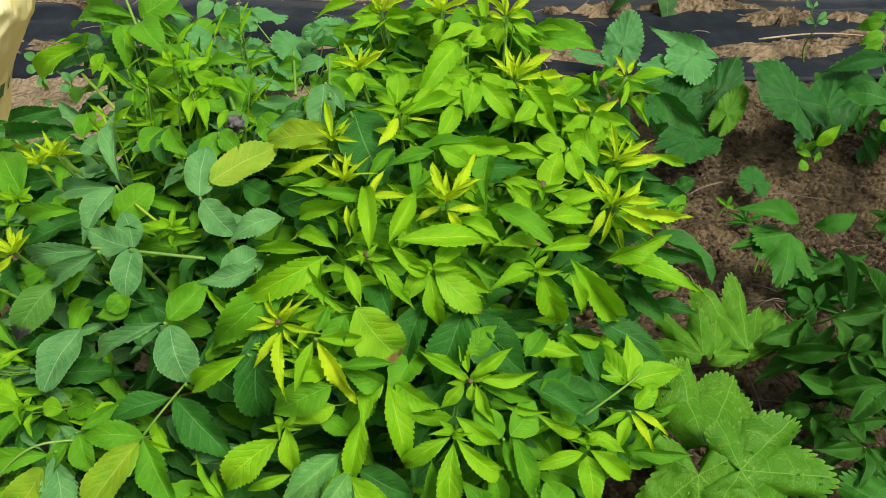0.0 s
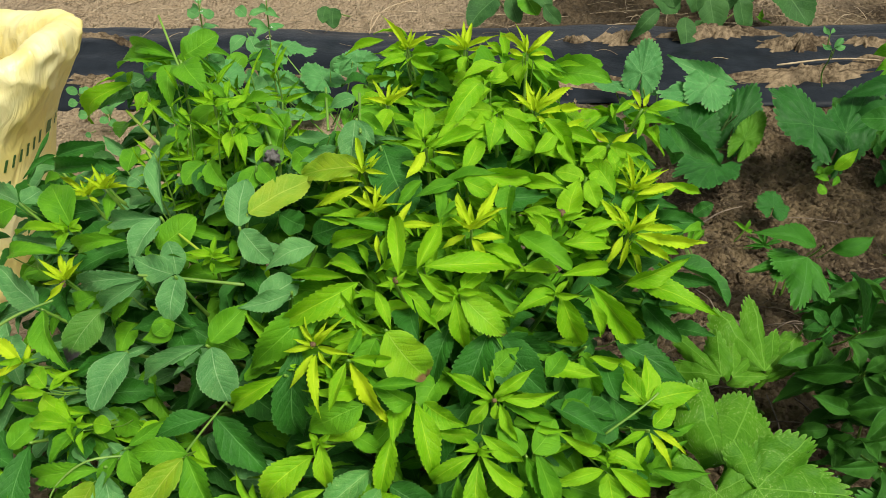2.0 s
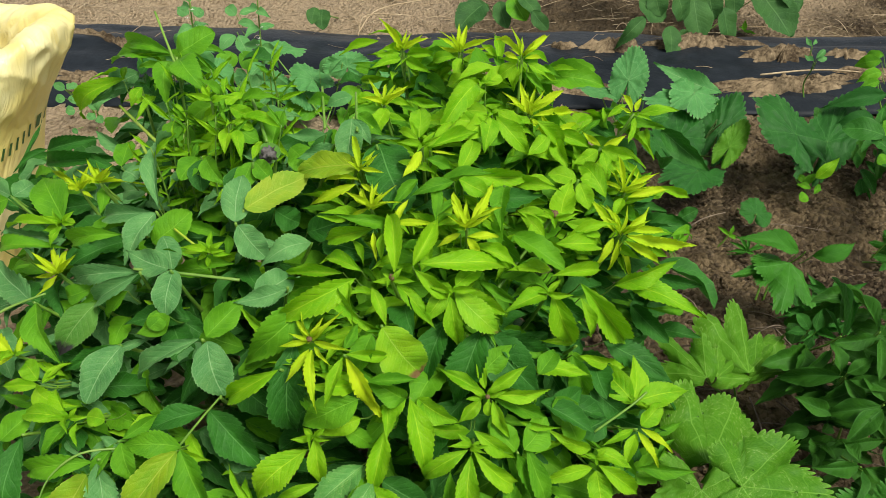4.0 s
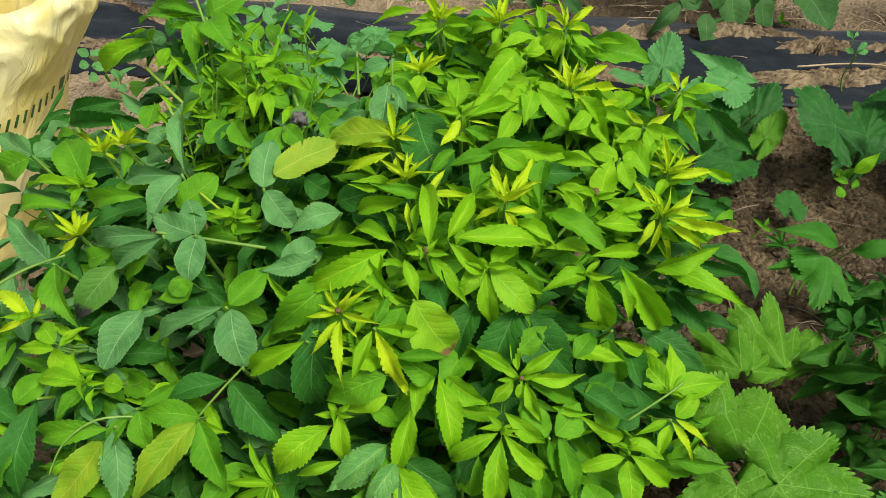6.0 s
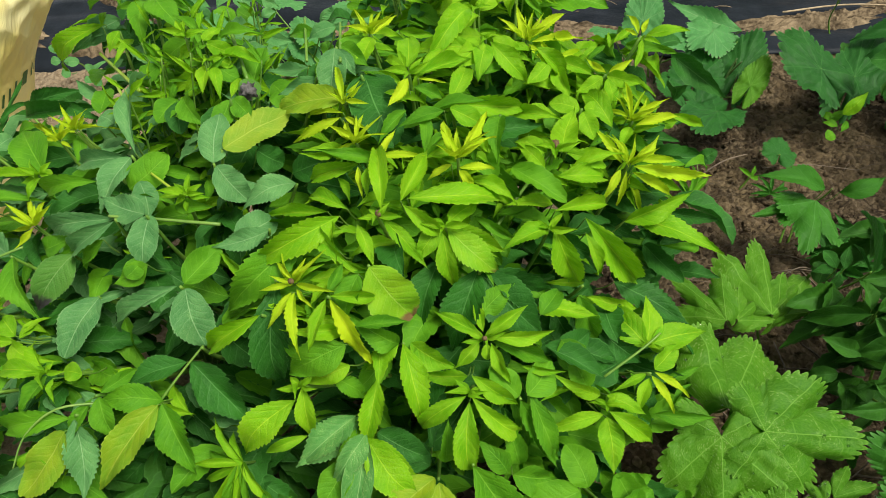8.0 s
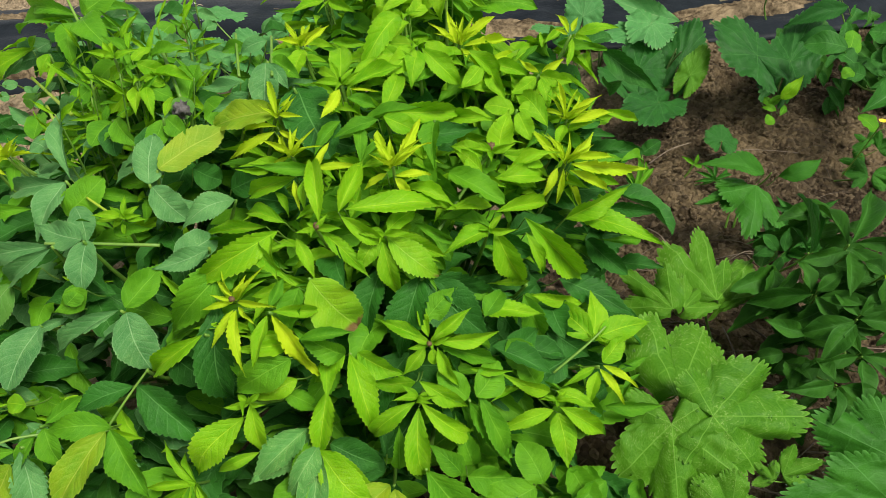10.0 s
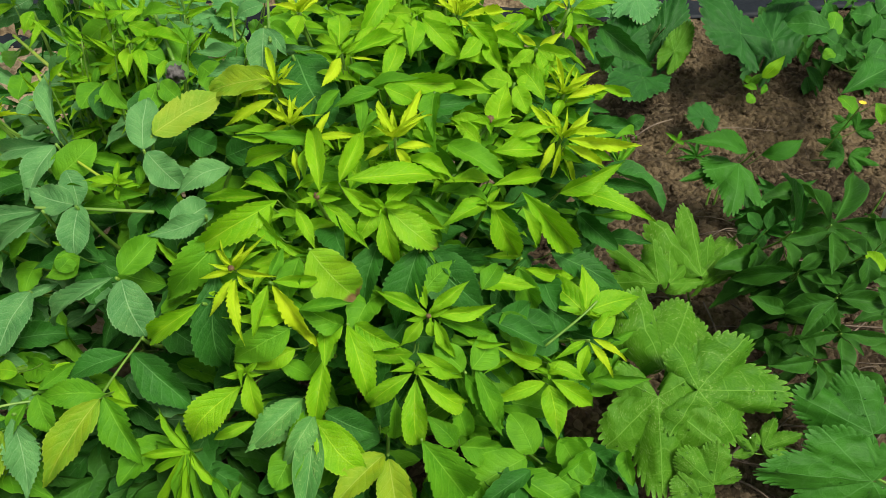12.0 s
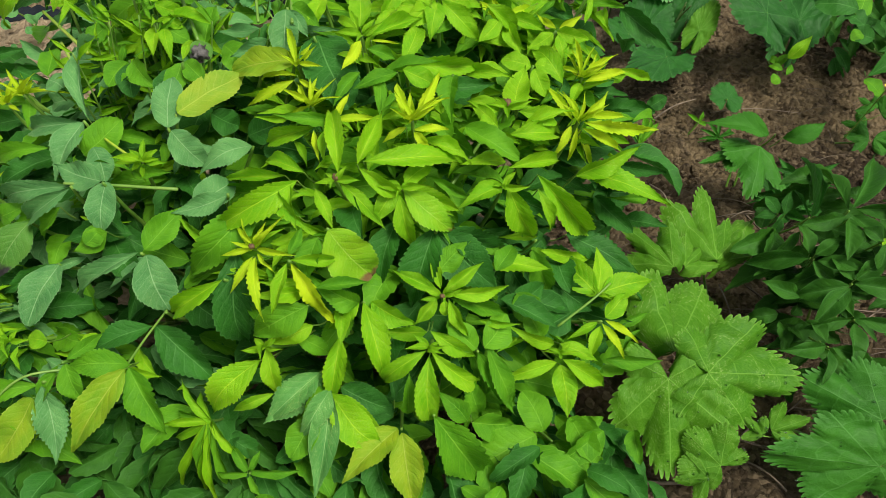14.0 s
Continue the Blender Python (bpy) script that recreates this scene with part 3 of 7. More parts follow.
# ---- black mulch film along the next bed ----
def build_film():
    verts, faces = [], []
    us = np.arange(-2.6, 2.8, 0.03)
    vs = np.linspace(0, 1, 26)
    for x in us:
        near = 2.76 + 0.04 * noise.noise((x * 1.2, 0, 0)) + 0.05 * max(0, x)
        far = 3.56 + 0.05 * noise.noise((x * 1.5, 4, 0)) - 0.06 * math.exp(-((x + 0.4) / 0.6) ** 2)
        for v in vs:
            y = near + (far - near) * v
            z = ground_height(x, y) + 0.028 * math.sin(math.pi * min(1, v * 1.02)) ** 0.6
            z += 0.03 * abs(noise.noise((x * 1.1 + y * 2.2, y * 5.0, 1.0))) + 0.01 * noise.noise((x * 6 - y * 3, y * 11, 4.0))
            verts.append((x, y, z + 0.008))
    n = len(vs)
    for i in range(len(us) - 1):
        for k in range(n - 1):
            faces.append((i * n + k, (i + 1) * n + k, (i + 1) * n + k + 1, i * n + k + 1))
    ob = mesh_object("mulch_film", verts, faces, FILM)
    solid = ob.modifiers.new("thickness", "SOLIDIFY")
    solid.thickness = 0.002
    return tagged(ob, "black plastic mulch film, wrinkled, partly buried in soil", "mulch film")


film = build_film()


def soil_heap(x, y, sx, sy, h, turn=0.0, seed=0):
    """Loose soil that lies on the film: a low crumbly spill with a ragged edge."""
    verts, faces = [], []
    rings, steps = 14, 96
    ct, st = math.cos(radians(turn)), math.sin(radians(turn))
    for k in range(rings + 1):
        s = k / rings
        for i in range(steps):
            a = 2 * math.pi * i / steps
            c, d = math.cos(a), math.sin(a)
            edge = 1 + 0.75 * noise.fractal((c * 2.2 + seed, d * 2.2, seed * 1.7), 0.6, 2.3, 5)
            dx, dy = c * sx * s * edge, d * sy * s * edge
            px, py = x + dx * ct - dy * st, y + dx * st + dy * ct
            z = ground_height(px, py) + 0.052 + 0.8 * h * (1 - s * s) - 0.045 * s ** 3
            lumps = 0.016 * noise.fractal((px * 34, py * 34, seed), 0.6, 2.2, 4) + 0.016 * max(0, noise.noise((px * 55, py * 55, seed)))
            verts.append((px - x, py - y, z + lumps * (1 - 0.6 * s ** 3)))
    for k in range(rings):
        for i in range(steps):
            i2 = (i + 1) % steps
            faces.append((k * steps + i, (k + 1) * steps + i, (k + 1) * steps + i2, k * steps + i2))
    ob = mesh_object("soil_heap", verts, faces, SPILL)
    ob.location = (x, y, 0)
    return tagged(ob, "loose heap of sandy soil lying on black film", "soil heap", "soil heaps on the film")


soil_heap(-1.34, 2.87, 0.27, 0.06, 0.025, -8, 1)
soil_heap(-1.4, 3.2, 0.4, 0.022, 0.012, -33, 2)
soil_heap(-0.2, 2.98, 0.5, 0.07, 0.02, 3, 3)
soil_heap(0.66, 3.3, 0.13, 0.05, 0.025, 0, 4)
soil_heap(1.05, 3.34, 0.26, 0.07, 0.03, 4, 5)
soil_heap(1.36, 3.22, 0.17, 0.07, 0.04, 5, 6)
soil_heap(1.75, 3.05, 0.3, 0.06, 0.02, 4, 7)
soil_heap(0.45, 3.3, 0.06, 0.025, 0.01, 0, 8)
soil_heap(-0.85, 2.93, 0.3, 0.05, 0.02, -4, 9)
soil_heap(-1.72, 2.95, 0.16, 0.1, 0.03, -20, 10)
soil_heap(0.2, 2.94, 0.45, 0.07, 0.02, 0, 11)
soil_heap(1.3, 2.98, 0.35, 0.05, 0.02, 8, 12)
soil_heap(1.62, 3.24, 0.12, 0.04, 0.02, 0, 13)


# ---- yellow woven sack ----
SACK_RINGS = ((0.0, -1.475, 1.82, 0.27, 0.22), (0.05, -1.503, 1.815, 0.31, 0.25), (0.12, -1.513, 1.825, 0.34, 0.26), (0.25, -1.478, 1.835, 0.35, 0.25), (0.4, -1.436, 1.845, 0.355, 0.235), (0.5, -1.399, 1.845, 0.355, 0.22), (0.58, -1.353, 1.845, 0.355, 0.21), (0.65, -1.327, 1.845, 0.36, 0.205), (0.76, -1.298, 1.85, 0.36, 0.2))


def sack_wall(angle, z, out=0.0):
    """A point on the sack's wall at a height; rings of (height, x, y, half width, half depth)."""
    cx, cy, ra, rb = (float(np.interp(z, [r[0] for r in SACK_RINGS], [r[k] for r in SACK_RINGS])) for k in (1, 2, 3, 4))
    c, s = math.cos(angle), math.sin(angle)
    cc, ss = math.copysign(abs(c) ** 0.7, c), math.copysign(abs(s) ** 0.7, s)
    slack = 0.009 * noise.noise((c * 2.0, s * 2.0, z * 3)) + 0.003 * noise.noise((c * 5 + z * 2, s * 5, z * 5))
    pull = max(0.0, min(1.0, (z - 0.45) / 0.2))
    for tilt, gap, wide in ((3.0, 3.0, 1.8), (-5.0, 9.0, 1.5), (6.0, 14.0, 3.2)):
        # sharp slanting creases, gathered under the mouth
        crease = max(0.0, 1 - 3.2 * abs(noise.noise((angle * wide + z * tilt, z * 5 - angle * tilt * 0.25, gap))))
        slack += (0.0008 + 0.0065 * pull) * crease ** 1.7
    r = out + slack
    sink = (z / 0.7) ** 4 * (0.012 + 0.02 * max(0.0, s) + 0.04 * max(0.0, -s))
    return Vector((cx + cc * (ra + r), cy + ss * (rb + r), z - sink))


def build_sack():
    """An open sack that stands upright, its mouth turned inward in a broad crumpled fold."""
    base_z = ground_height(-1.5, 1.9) - 0.01
    sack = empty("woven_sack", -1.5, 1.9, base_z, "yellow woven plastic sack, open, with crumpled rim and green print", "sack")
    steps, verts, uvs, faces = 260, [], [], []
    top = 0.735
    rows = [(z, 0.0, 0.0) for z in np.linspace(0.0, 0.69, 84)]
    for k in range(1, 13):
        # the fold: up, over and down inside
        a = math.pi * (1 - k / 12)
        rows.append((0.69 + (top - 0.69) * math.sin(a), -0.024 - 0.024 * math.cos(a), min(1.0, k / 4)))
    rows += [(z, -0.05, 1.0) for z in np.linspace(0.68, 0.3, 26)]
    for z, out, folded in rows:
        for i in range(steps):
            a = 2 * math.pi * i / steps
            broad = 1 + 0.6 * math.cos(a - 0.2) + 0.35 * noise.noise((math.cos(a) * 2.4, math.sin(a) * 2.4, 7.0))
            p = sack_wall(a, z, out * broad)
            p.z += folded * (0.016 * noise.noise((math.cos(a) * 2.5, math.sin(a) * 2.5, 1.0)) + 0.006 * noise.noise((a * 9, out * 60, 2.0)))
            verts.append(p + Vector((0, 0, base_z)) - sack.location)
            uvs.append((i / steps * 2.0, z * 1.1))
    for j in range(len(rows) - 1):
        for i in range(steps):
            i2 = (i + 1) % steps
            faces.append((j * steps + i, j * steps + i2, (j + 1) * steps + i2, (j + 1) * steps + i))
    faces.append(tuple(range(steps))[::-1])
    faces.append(tuple(range((len(rows) - 1) * steps, len(rows) * steps)))
    mesh_object("bag", verts, faces, SACK, sack, uvs=uvs)
    local = Vector((0, 0, base_z)) - sack.location
    tube("seam", [sack_wall(-2.9 + 0.24 * k, 0.1 + 0.004 * math.sin(k * 2.0), 0.002) + local for k in range(12)], (0.004, 0.004), SEAM, sack, label="dark stitched seam")
    tube("hem", [sack_wall(0.5 + 0.1 * k, 0.726 + 0.004 * (-1) ** k, -0.036) + local for k in range(24)], (0.006, 0.006), SEAM, sack, label="dark brown hem round the mouth")
    return sack


sack = build_sack()


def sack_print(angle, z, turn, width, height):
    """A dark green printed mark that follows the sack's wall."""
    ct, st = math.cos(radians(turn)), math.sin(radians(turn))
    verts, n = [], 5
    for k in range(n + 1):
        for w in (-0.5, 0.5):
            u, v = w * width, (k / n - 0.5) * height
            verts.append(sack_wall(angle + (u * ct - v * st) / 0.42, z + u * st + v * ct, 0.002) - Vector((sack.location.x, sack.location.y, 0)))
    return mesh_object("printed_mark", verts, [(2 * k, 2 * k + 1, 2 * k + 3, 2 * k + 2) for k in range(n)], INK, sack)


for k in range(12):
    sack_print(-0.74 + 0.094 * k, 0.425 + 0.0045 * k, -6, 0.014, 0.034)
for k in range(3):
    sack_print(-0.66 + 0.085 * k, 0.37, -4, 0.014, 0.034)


# ---- plants ----
gold = empty("golden_shrub", 0.0, 1.26, ground_height(0, 1.26), "leafy shrub with bright yellow-green serrated leaflets and young golden tips", "shrub")
green = empty("green_shrub", -0.48, 1.24, ground_height(-0.48, 1.24), "leafy shrub with broad blue-green and dark green serrated leaves", "shrub")



def plant(name, x, y, label, category, group=""):
    return empty(name, x, y, ground_height(x, y) - 0.005, label, category, group)


weed_a = plant("rosette_weed", -0.34, 0.95, "bright green weed with a rosette of narrow strap leaves", "weed", "rosette weeds")
weed_b = plant("rosette_weed", -0.27, 0.95, "bright green weed with a rosette of narrow strap leaves", "weed", "rosette weeds")
lobe_a = plant("lobed_plant", 0.46, 1.02, "plant with large light green lobed leaves, wet with drops", "plant", "lobed-leaf plants")
lobe_b = plant("lobed_plant", 0.84, 0.86, "plant with large green lobed leaves on thick stalks", "plant", "lobed-leaf plants")
lobe_c = plant("lobed_plant", 0.58, 1.34, "plant with bright green deeply lobed leaves on bare soil", "plant", "lobed-leaf plants")
palm = plant("lobed_plant", 0.88, 1.72, "young plant with dark green divided leaves on bare soil", "plant", "lobed-leaf plants")
dark = plant("dark_leaved_plant", 0.86, 1.22, "bushy plant with dark green pointed leaves in whorls", "plant")
flower_weed = plant("flowering_weed", 1.2, 1.92, "green weed with divided leaves and a yellow flower", "weed")
right_herb = plant("broad_leaved_herb", 1.56, 2.48, "herb with long dark green leaves leaning over soil", "plant")
lig_a = plant("round_leaved_plant", 1.19, 2.43, "plant with big dark green toothed round leaves on stalks", "plant", "round-leaved plants")
lig_b = plant("round_leaved_plant", 0.84, 2.51, "plant with green toothed round leaves on many stalks", "plant", "round-leaved plants")
lig_c = plant("round_leaved_plant", 0.62, 2.62, "plant with pale green toothed round leaves beside the film", "plant", "round-leaved plants")
far_a = plant("row_plant", 1.12, 3.62, "dark green leafy plant in the bed behind the film", "plant", "plants of the far bed")
far_b = plant("row_plant", 0.2, 3.7, "green leafy plant in the bed behind the film", "plant", "plants of the far bed")
far_c = plant("row_plant", -0.62, 3.75, "small dark green plant in the bed behind the film", "plant", "plants of the far bed")
far_d = plant("film_weed", 1.32, 2.93, "thin pale green weed growing through the film", "weed", "weeds of the film")
far_e = plant("film_weed", 1.18, 3.1, "thin pale green weed growing through the film", "weed", "weeds of the film")
back_herb = plant("pale_herb", -0.42, 2.5, "herb with broad pale green rounded leaves by the film", "plant")
nettle_a = plant("nettle", -0.88, 2.62, "upright nettle with pale green leaves and white flowers", "weed", "flowering nettles")
nettle_b = plant("nettle", -0.66, 2.66, "upright nettle with pale green leaves and white flowers", "weed", "flowering nettles")
grass_a = plant("grass_tuft", 0.76, 1.32, "small tuft of green grass and toothed weed leaves", "grass", "grass tufts")
grass_b = plant("grass_tuft", 0.62, 1.78, "small tuft of green grass on bare soil", "grass", "grass tufts")
small_weed = plant("small_weed", 0.8, 1.86, "tiny star-shaped green weed on bare soil", "weed")
soil_leaf = plant("young_plant", 0.93, 2.16, "single dark round leaf lying on bare soil", "plant")
seedling_a = plant("seedling", -1.38, 2.72, "grey-green seedling with a few round leaves on soil", "weed", "seedlings by the sack")
seedling_b = plant("seedling", -1.22, 2.66, "grey-green seedling with a few round leaves on soil", "weed", "seedlings by the sack")

sprig(gold, (-0.114, 0.965, 0.630),
      ("lime", -0.109, 0.969, 0.638, -0.123, 1.074, 0.681, 0.032),
      ("lime", -0.083, 0.985, 0.641, -0.049, 1.052, 0.681, 0.031),
      ("lime", -0.074, 0.986, 0.645, 0.078, 1.067, 0.587, 0.044),
      ("lime", -0.106, 0.958, 0.631, -0.053, 0.952, 0.556, 0.028),
      ("lime", -0.080, 0.976, 0.641, -0.020, 0.976, 0.587, 0.028),
      ("lime", -0.167, 0.971, 0.627, -0.289, 0.927, 0.576, 0.051),
      ("green", -0.218, 0.960, 0.600, -0.334, 0.907, 0.505, 0.066),
      ("lime", -0.161, 1.000, 0.619, -0.223, 1.045, 0.611, 0.029),
      ("lime", -0.189, 1.003, 0.612, -0.290, 1.052, 0.573, 0.025),
      ("lime", -0.178, 0.964, 0.625, -0.167, 0.907, 0.596, 0.027),
      ("lime", -0.200, 0.963, 0.616, -0.154, 0.907, 0.595, 0.028),
      ("lime", -0.142, 0.960, 0.620, -0.120, 0.919, 0.585, 0.023))
sprig(gold, (-0.175, 1.161, 0.700),
      ("gold", -0.176, 1.154, 0.706, -0.190, 1.207, 0.738, 0.019),
      ("gold", -0.179, 1.135, 0.690, -0.250, 1.141, 0.648, 0.026),
      ("gold", -0.175, 1.143, 0.693, -0.234, 1.175, 0.673, 0.015),
      ("gold", -0.170, 1.147, 0.710, -0.139, 1.132, 0.715, 0.013),
      ("gold", -0.169, 1.125, 0.687, -0.158, 1.097, 0.671, 0.018),
      ("gold", -0.170, 1.126, 0.695, -0.138, 1.101, 0.690, 0.013))
sprig(gold, (-0.152, 1.091, 0.673),
      ("gold", -0.157, 1.093, 0.671, -0.185, 1.097, 0.652, 0.012),
      ("gold", -0.152, 1.088, 0.675, -0.113, 1.078, 0.694, 0.011),
      ("gold", -0.154, 1.093, 0.679, -0.143, 1.115, 0.703, 0.010),
      ("gold", -0.158, 1.098, 0.674, -0.181, 1.118, 0.673, 0.010),
      ("lime", -0.146, 1.058, 0.657, -0.229, 1.091, 0.609, 0.032),
      ("gold", -0.145, 1.036, 0.665, -0.138, 1.003, 0.640, 0.014),
      ("lime", -0.128, 1.029, 0.670, -0.130, 0.995, 0.644, 0.017),
      ("gold", -0.113, 1.038, 0.682, -0.095, 1.072, 0.698, 0.019),
      ("gold", -0.112, 1.037, 0.683, -0.058, 1.042, 0.679, 0.019))
sprig(gold, (-0.075, 1.164, 0.744),
      ("lime", -0.081, 1.195, 0.734, -0.118, 1.233, 0.738, 0.016),
      ("lime", -0.082, 1.236, 0.722, -0.083, 1.292, 0.745, 0.039),
      ("gold", -0.076, 1.139, 0.749, -0.100, 1.098, 0.731, 0.029),
      ("lime", -0.068, 1.161, 0.742, 0.011, 1.231, 0.737, 0.026),
      ("lime", -0.064, 1.179, 0.729, -0.023, 1.248, 0.748, 0.022),
      ("green", -0.067, 1.146, 0.732, -0.026, 1.159, 0.708, 0.023),
      ("gold", -0.061, 1.148, 0.745, -0.025, 1.168, 0.728, 0.008),
      ("green", -0.051, 1.110, 0.712, -0.051, 1.057, 0.674, 0.023),
      ("lime", -0.084, 1.215, 0.725, -0.096, 1.254, 0.740, 0.014))
sprig(gold, (-0.013, 1.133, 0.705),
      ("lime", -0.007, 1.145, 0.703, 0.104, 1.209, 0.663, 0.040),
      ("lime", -0.017, 1.144, 0.707, 0.008, 1.220, 0.734, 0.036),
      ("lime", -0.016, 1.124, 0.709, 0.035, 1.127, 0.679, 0.035),
      ("green", -0.024, 1.116, 0.709, -0.089, 1.094, 0.697, 0.025))
sprig(gold, (-0.004, 1.023, 0.686),
      ("gold", -0.011, 1.022, 0.689, -0.025, 1.082, 0.709, 0.021),
      ("gold", 0.001, 1.044, 0.681, 0.035, 1.116, 0.702, 0.026),
      ("gold", 0.004, 1.047, 0.683, 0.049, 1.087, 0.682, 0.010),
      ("gold", -0.003, 1.029, 0.666, 0.046, 1.057, 0.648, 0.021),
      ("gold", -0.003, 1.026, 0.665, 0.017, 1.030, 0.638, 0.022),
      ("gold", -0.013, 1.019, 0.678, -0.044, 1.015, 0.658, 0.017),
      ("gold", -0.001, 1.018, 0.694, -0.004, 1.046, 0.706, 0.011))
sprig(gold, (0.142, 1.138, 0.629),
      ("lime", 0.155, 1.155, 0.615, 0.180, 1.232, 0.642, 0.052),
      ("lime", 0.130, 1.134, 0.627, 0.084, 1.143, 0.641, 0.028),
      ("lime", 0.127, 1.114, 0.609, 0.086, 1.141, 0.637, 0.026),
      ("lime", 0.163, 1.153, 0.613, 0.233, 1.184, 0.580, 0.039),
      ("lime", 0.145, 1.119, 0.592, 0.233, 1.165, 0.561, 0.041),
      ("lime", 0.169, 1.147, 0.596, 0.214, 1.141, 0.558, 0.032),
      ("lime", 0.120, 1.129, 0.621, 0.093, 1.097, 0.610, 0.026))
sprig(gold, (0.128, 1.029, 0.559),
      ("lime", 0.127, 1.031, 0.559, 0.066, 0.990, 0.558, 0.035),
      ("lime", 0.136, 1.033, 0.559, 0.183, 1.032, 0.450, 0.050),
      ("lime", 0.143, 1.088, 0.550, 0.236, 1.144, 0.526, 0.028),
      ("lime", 0.137, 1.078, 0.570, 0.071, 1.055, 0.586, 0.027),
      ("lime", 0.189, 1.081, 0.541, 0.292, 1.092, 0.399, 0.052),
      ("lime", 0.188, 1.060, 0.528, 0.216, 1.058, 0.443, 0.028),
      ("lime", 0.286, 1.201, 0.460, 0.419, 1.127, 0.446, 0.051),
      ("lime", 0.270, 1.169, 0.469, 0.369, 1.172, 0.522, 0.043))
sprig(gold, (0.265, 1.176, 0.577),
      ("gold", 0.265, 1.166, 0.577, 0.240, 1.221, 0.603, 0.024),
      ("gold", 0.267, 1.166, 0.585, 0.314, 1.208, 0.606, 0.029),
      ("gold", 0.272, 1.164, 0.581, 0.394, 1.183, 0.551, 0.036),
      ("gold", 0.272, 1.166, 0.568, 0.338, 1.168, 0.525, 0.024),
      ("gold", 0.270, 1.188, 0.553, 0.298, 1.189, 0.479, 0.023),
      ("gold", 0.252, 1.166, 0.574, 0.227, 1.142, 0.536, 0.025),
      ("gold", 0.255, 1.170, 0.582, 0.218, 1.222, 0.614, 0.022),
      ("gold", 0.263, 1.169, 0.570, 0.255, 1.170, 0.504, 0.018),
      ("gold", 0.271, 1.167, 0.590, 0.342, 1.184, 0.578, 0.020))
sprig(gold, (0.280, 1.246, 0.617),
      ("gold", 0.274, 1.237, 0.622, 0.270, 1.290, 0.663, 0.013),
      ("gold", 0.273, 1.242, 0.625, 0.242, 1.261, 0.628, 0.011),
      ("gold", 0.277, 1.239, 0.626, 0.332, 1.264, 0.644, 0.013),
      ("gold", 0.280, 1.224, 0.620, 0.347, 1.242, 0.628, 0.026),
      ("lime", 0.274, 1.234, 0.612, 0.253, 1.197, 0.595, 0.022),
      ("lime", 0.247, 1.243, 0.607, 0.200, 1.313, 0.641, 0.042),
      ("gold", 0.276, 1.242, 0.627, 0.299, 1.276, 0.653, 0.009),
      ("gold", 0.271, 1.244, 0.625, 0.254, 1.275, 0.645, 0.009))
sprig(gold, (-0.131, 1.609, 0.722),
      ("gold", -0.132, 1.592, 0.732, -0.168, 1.592, 0.791, 0.020),
      ("gold", -0.125, 1.580, 0.739, -0.079, 1.569, 0.766, 0.015),
      ("gold", -0.130, 1.597, 0.732, -0.140, 1.599, 0.766, 0.011),
      ("gold", -0.128, 1.593, 0.734, -0.113, 1.595, 0.763, 0.011),
      ("lime", -0.134, 1.586, 0.727, -0.177, 1.560, 0.731, 0.022),
      ("lime", -0.119, 1.565, 0.733, -0.056, 1.538, 0.747, 0.024),
      ("lime", -0.130, 1.559, 0.727, -0.182, 1.520, 0.724, 0.026),
      ("lime", -0.118, 1.547, 0.729, -0.073, 1.512, 0.721, 0.026))
sprig(gold, (-0.014, 1.509, 0.763),
      ("gold", -0.016, 1.502, 0.768, -0.053, 1.531, 0.782, 0.015),
      ("gold", -0.013, 1.501, 0.769, -0.002, 1.538, 0.803, 0.019),
      ("gold", -0.010, 1.487, 0.777, 0.039, 1.474, 0.803, 0.014),
      ("gold", -0.016, 1.500, 0.767, -0.049, 1.516, 0.769, 0.013),
      ("gold", -0.008, 1.483, 0.772, 0.035, 1.468, 0.789, 0.012),
      ("lime", -0.021, 1.495, 0.758, -0.068, 1.508, 0.741, 0.026),
      ("lime", -0.008, 1.468, 0.767, 0.043, 1.432, 0.763, 0.027),
      ("lime", -0.012, 1.485, 0.760, -0.023, 1.445, 0.737, 0.025))
sprig(gold, (0.094, 1.381, 0.808),
      ("gold", 0.088, 1.373, 0.813, 0.053, 1.423, 0.825, 0.016),
      ("gold", 0.096, 1.372, 0.813, 0.139, 1.418, 0.834, 0.019),
      ("gold", 0.091, 1.370, 0.816, 0.092, 1.393, 0.837, 0.010),
      ("gold", 0.098, 1.374, 0.808, 0.127, 1.390, 0.804, 0.012),
      ("gold", 0.086, 1.370, 0.808, 0.062, 1.388, 0.811, 0.016),
      ("lime", 0.104, 1.378, 0.797, 0.159, 1.387, 0.761, 0.028),
      ("lime", 0.084, 1.376, 0.797, 0.051, 1.382, 0.765, 0.027),
      ("lime", 0.094, 1.376, 0.797, 0.081, 1.368, 0.751, 0.025))
sprig(gold, (-0.144, 1.290, 0.753),
      ("gold", -0.151, 1.324, 0.739, -0.176, 1.378, 0.758, 0.014),
      ("gold", -0.146, 1.336, 0.733, -0.112, 1.387, 0.743, 0.018),
      ("gold", -0.149, 1.336, 0.735, -0.147, 1.378, 0.752, 0.010),
      ("gold", -0.149, 1.293, 0.752, -0.177, 1.310, 0.760, 0.011),
      ("lime", -0.138, 1.273, 0.755, -0.154, 1.231, 0.734, 0.031))
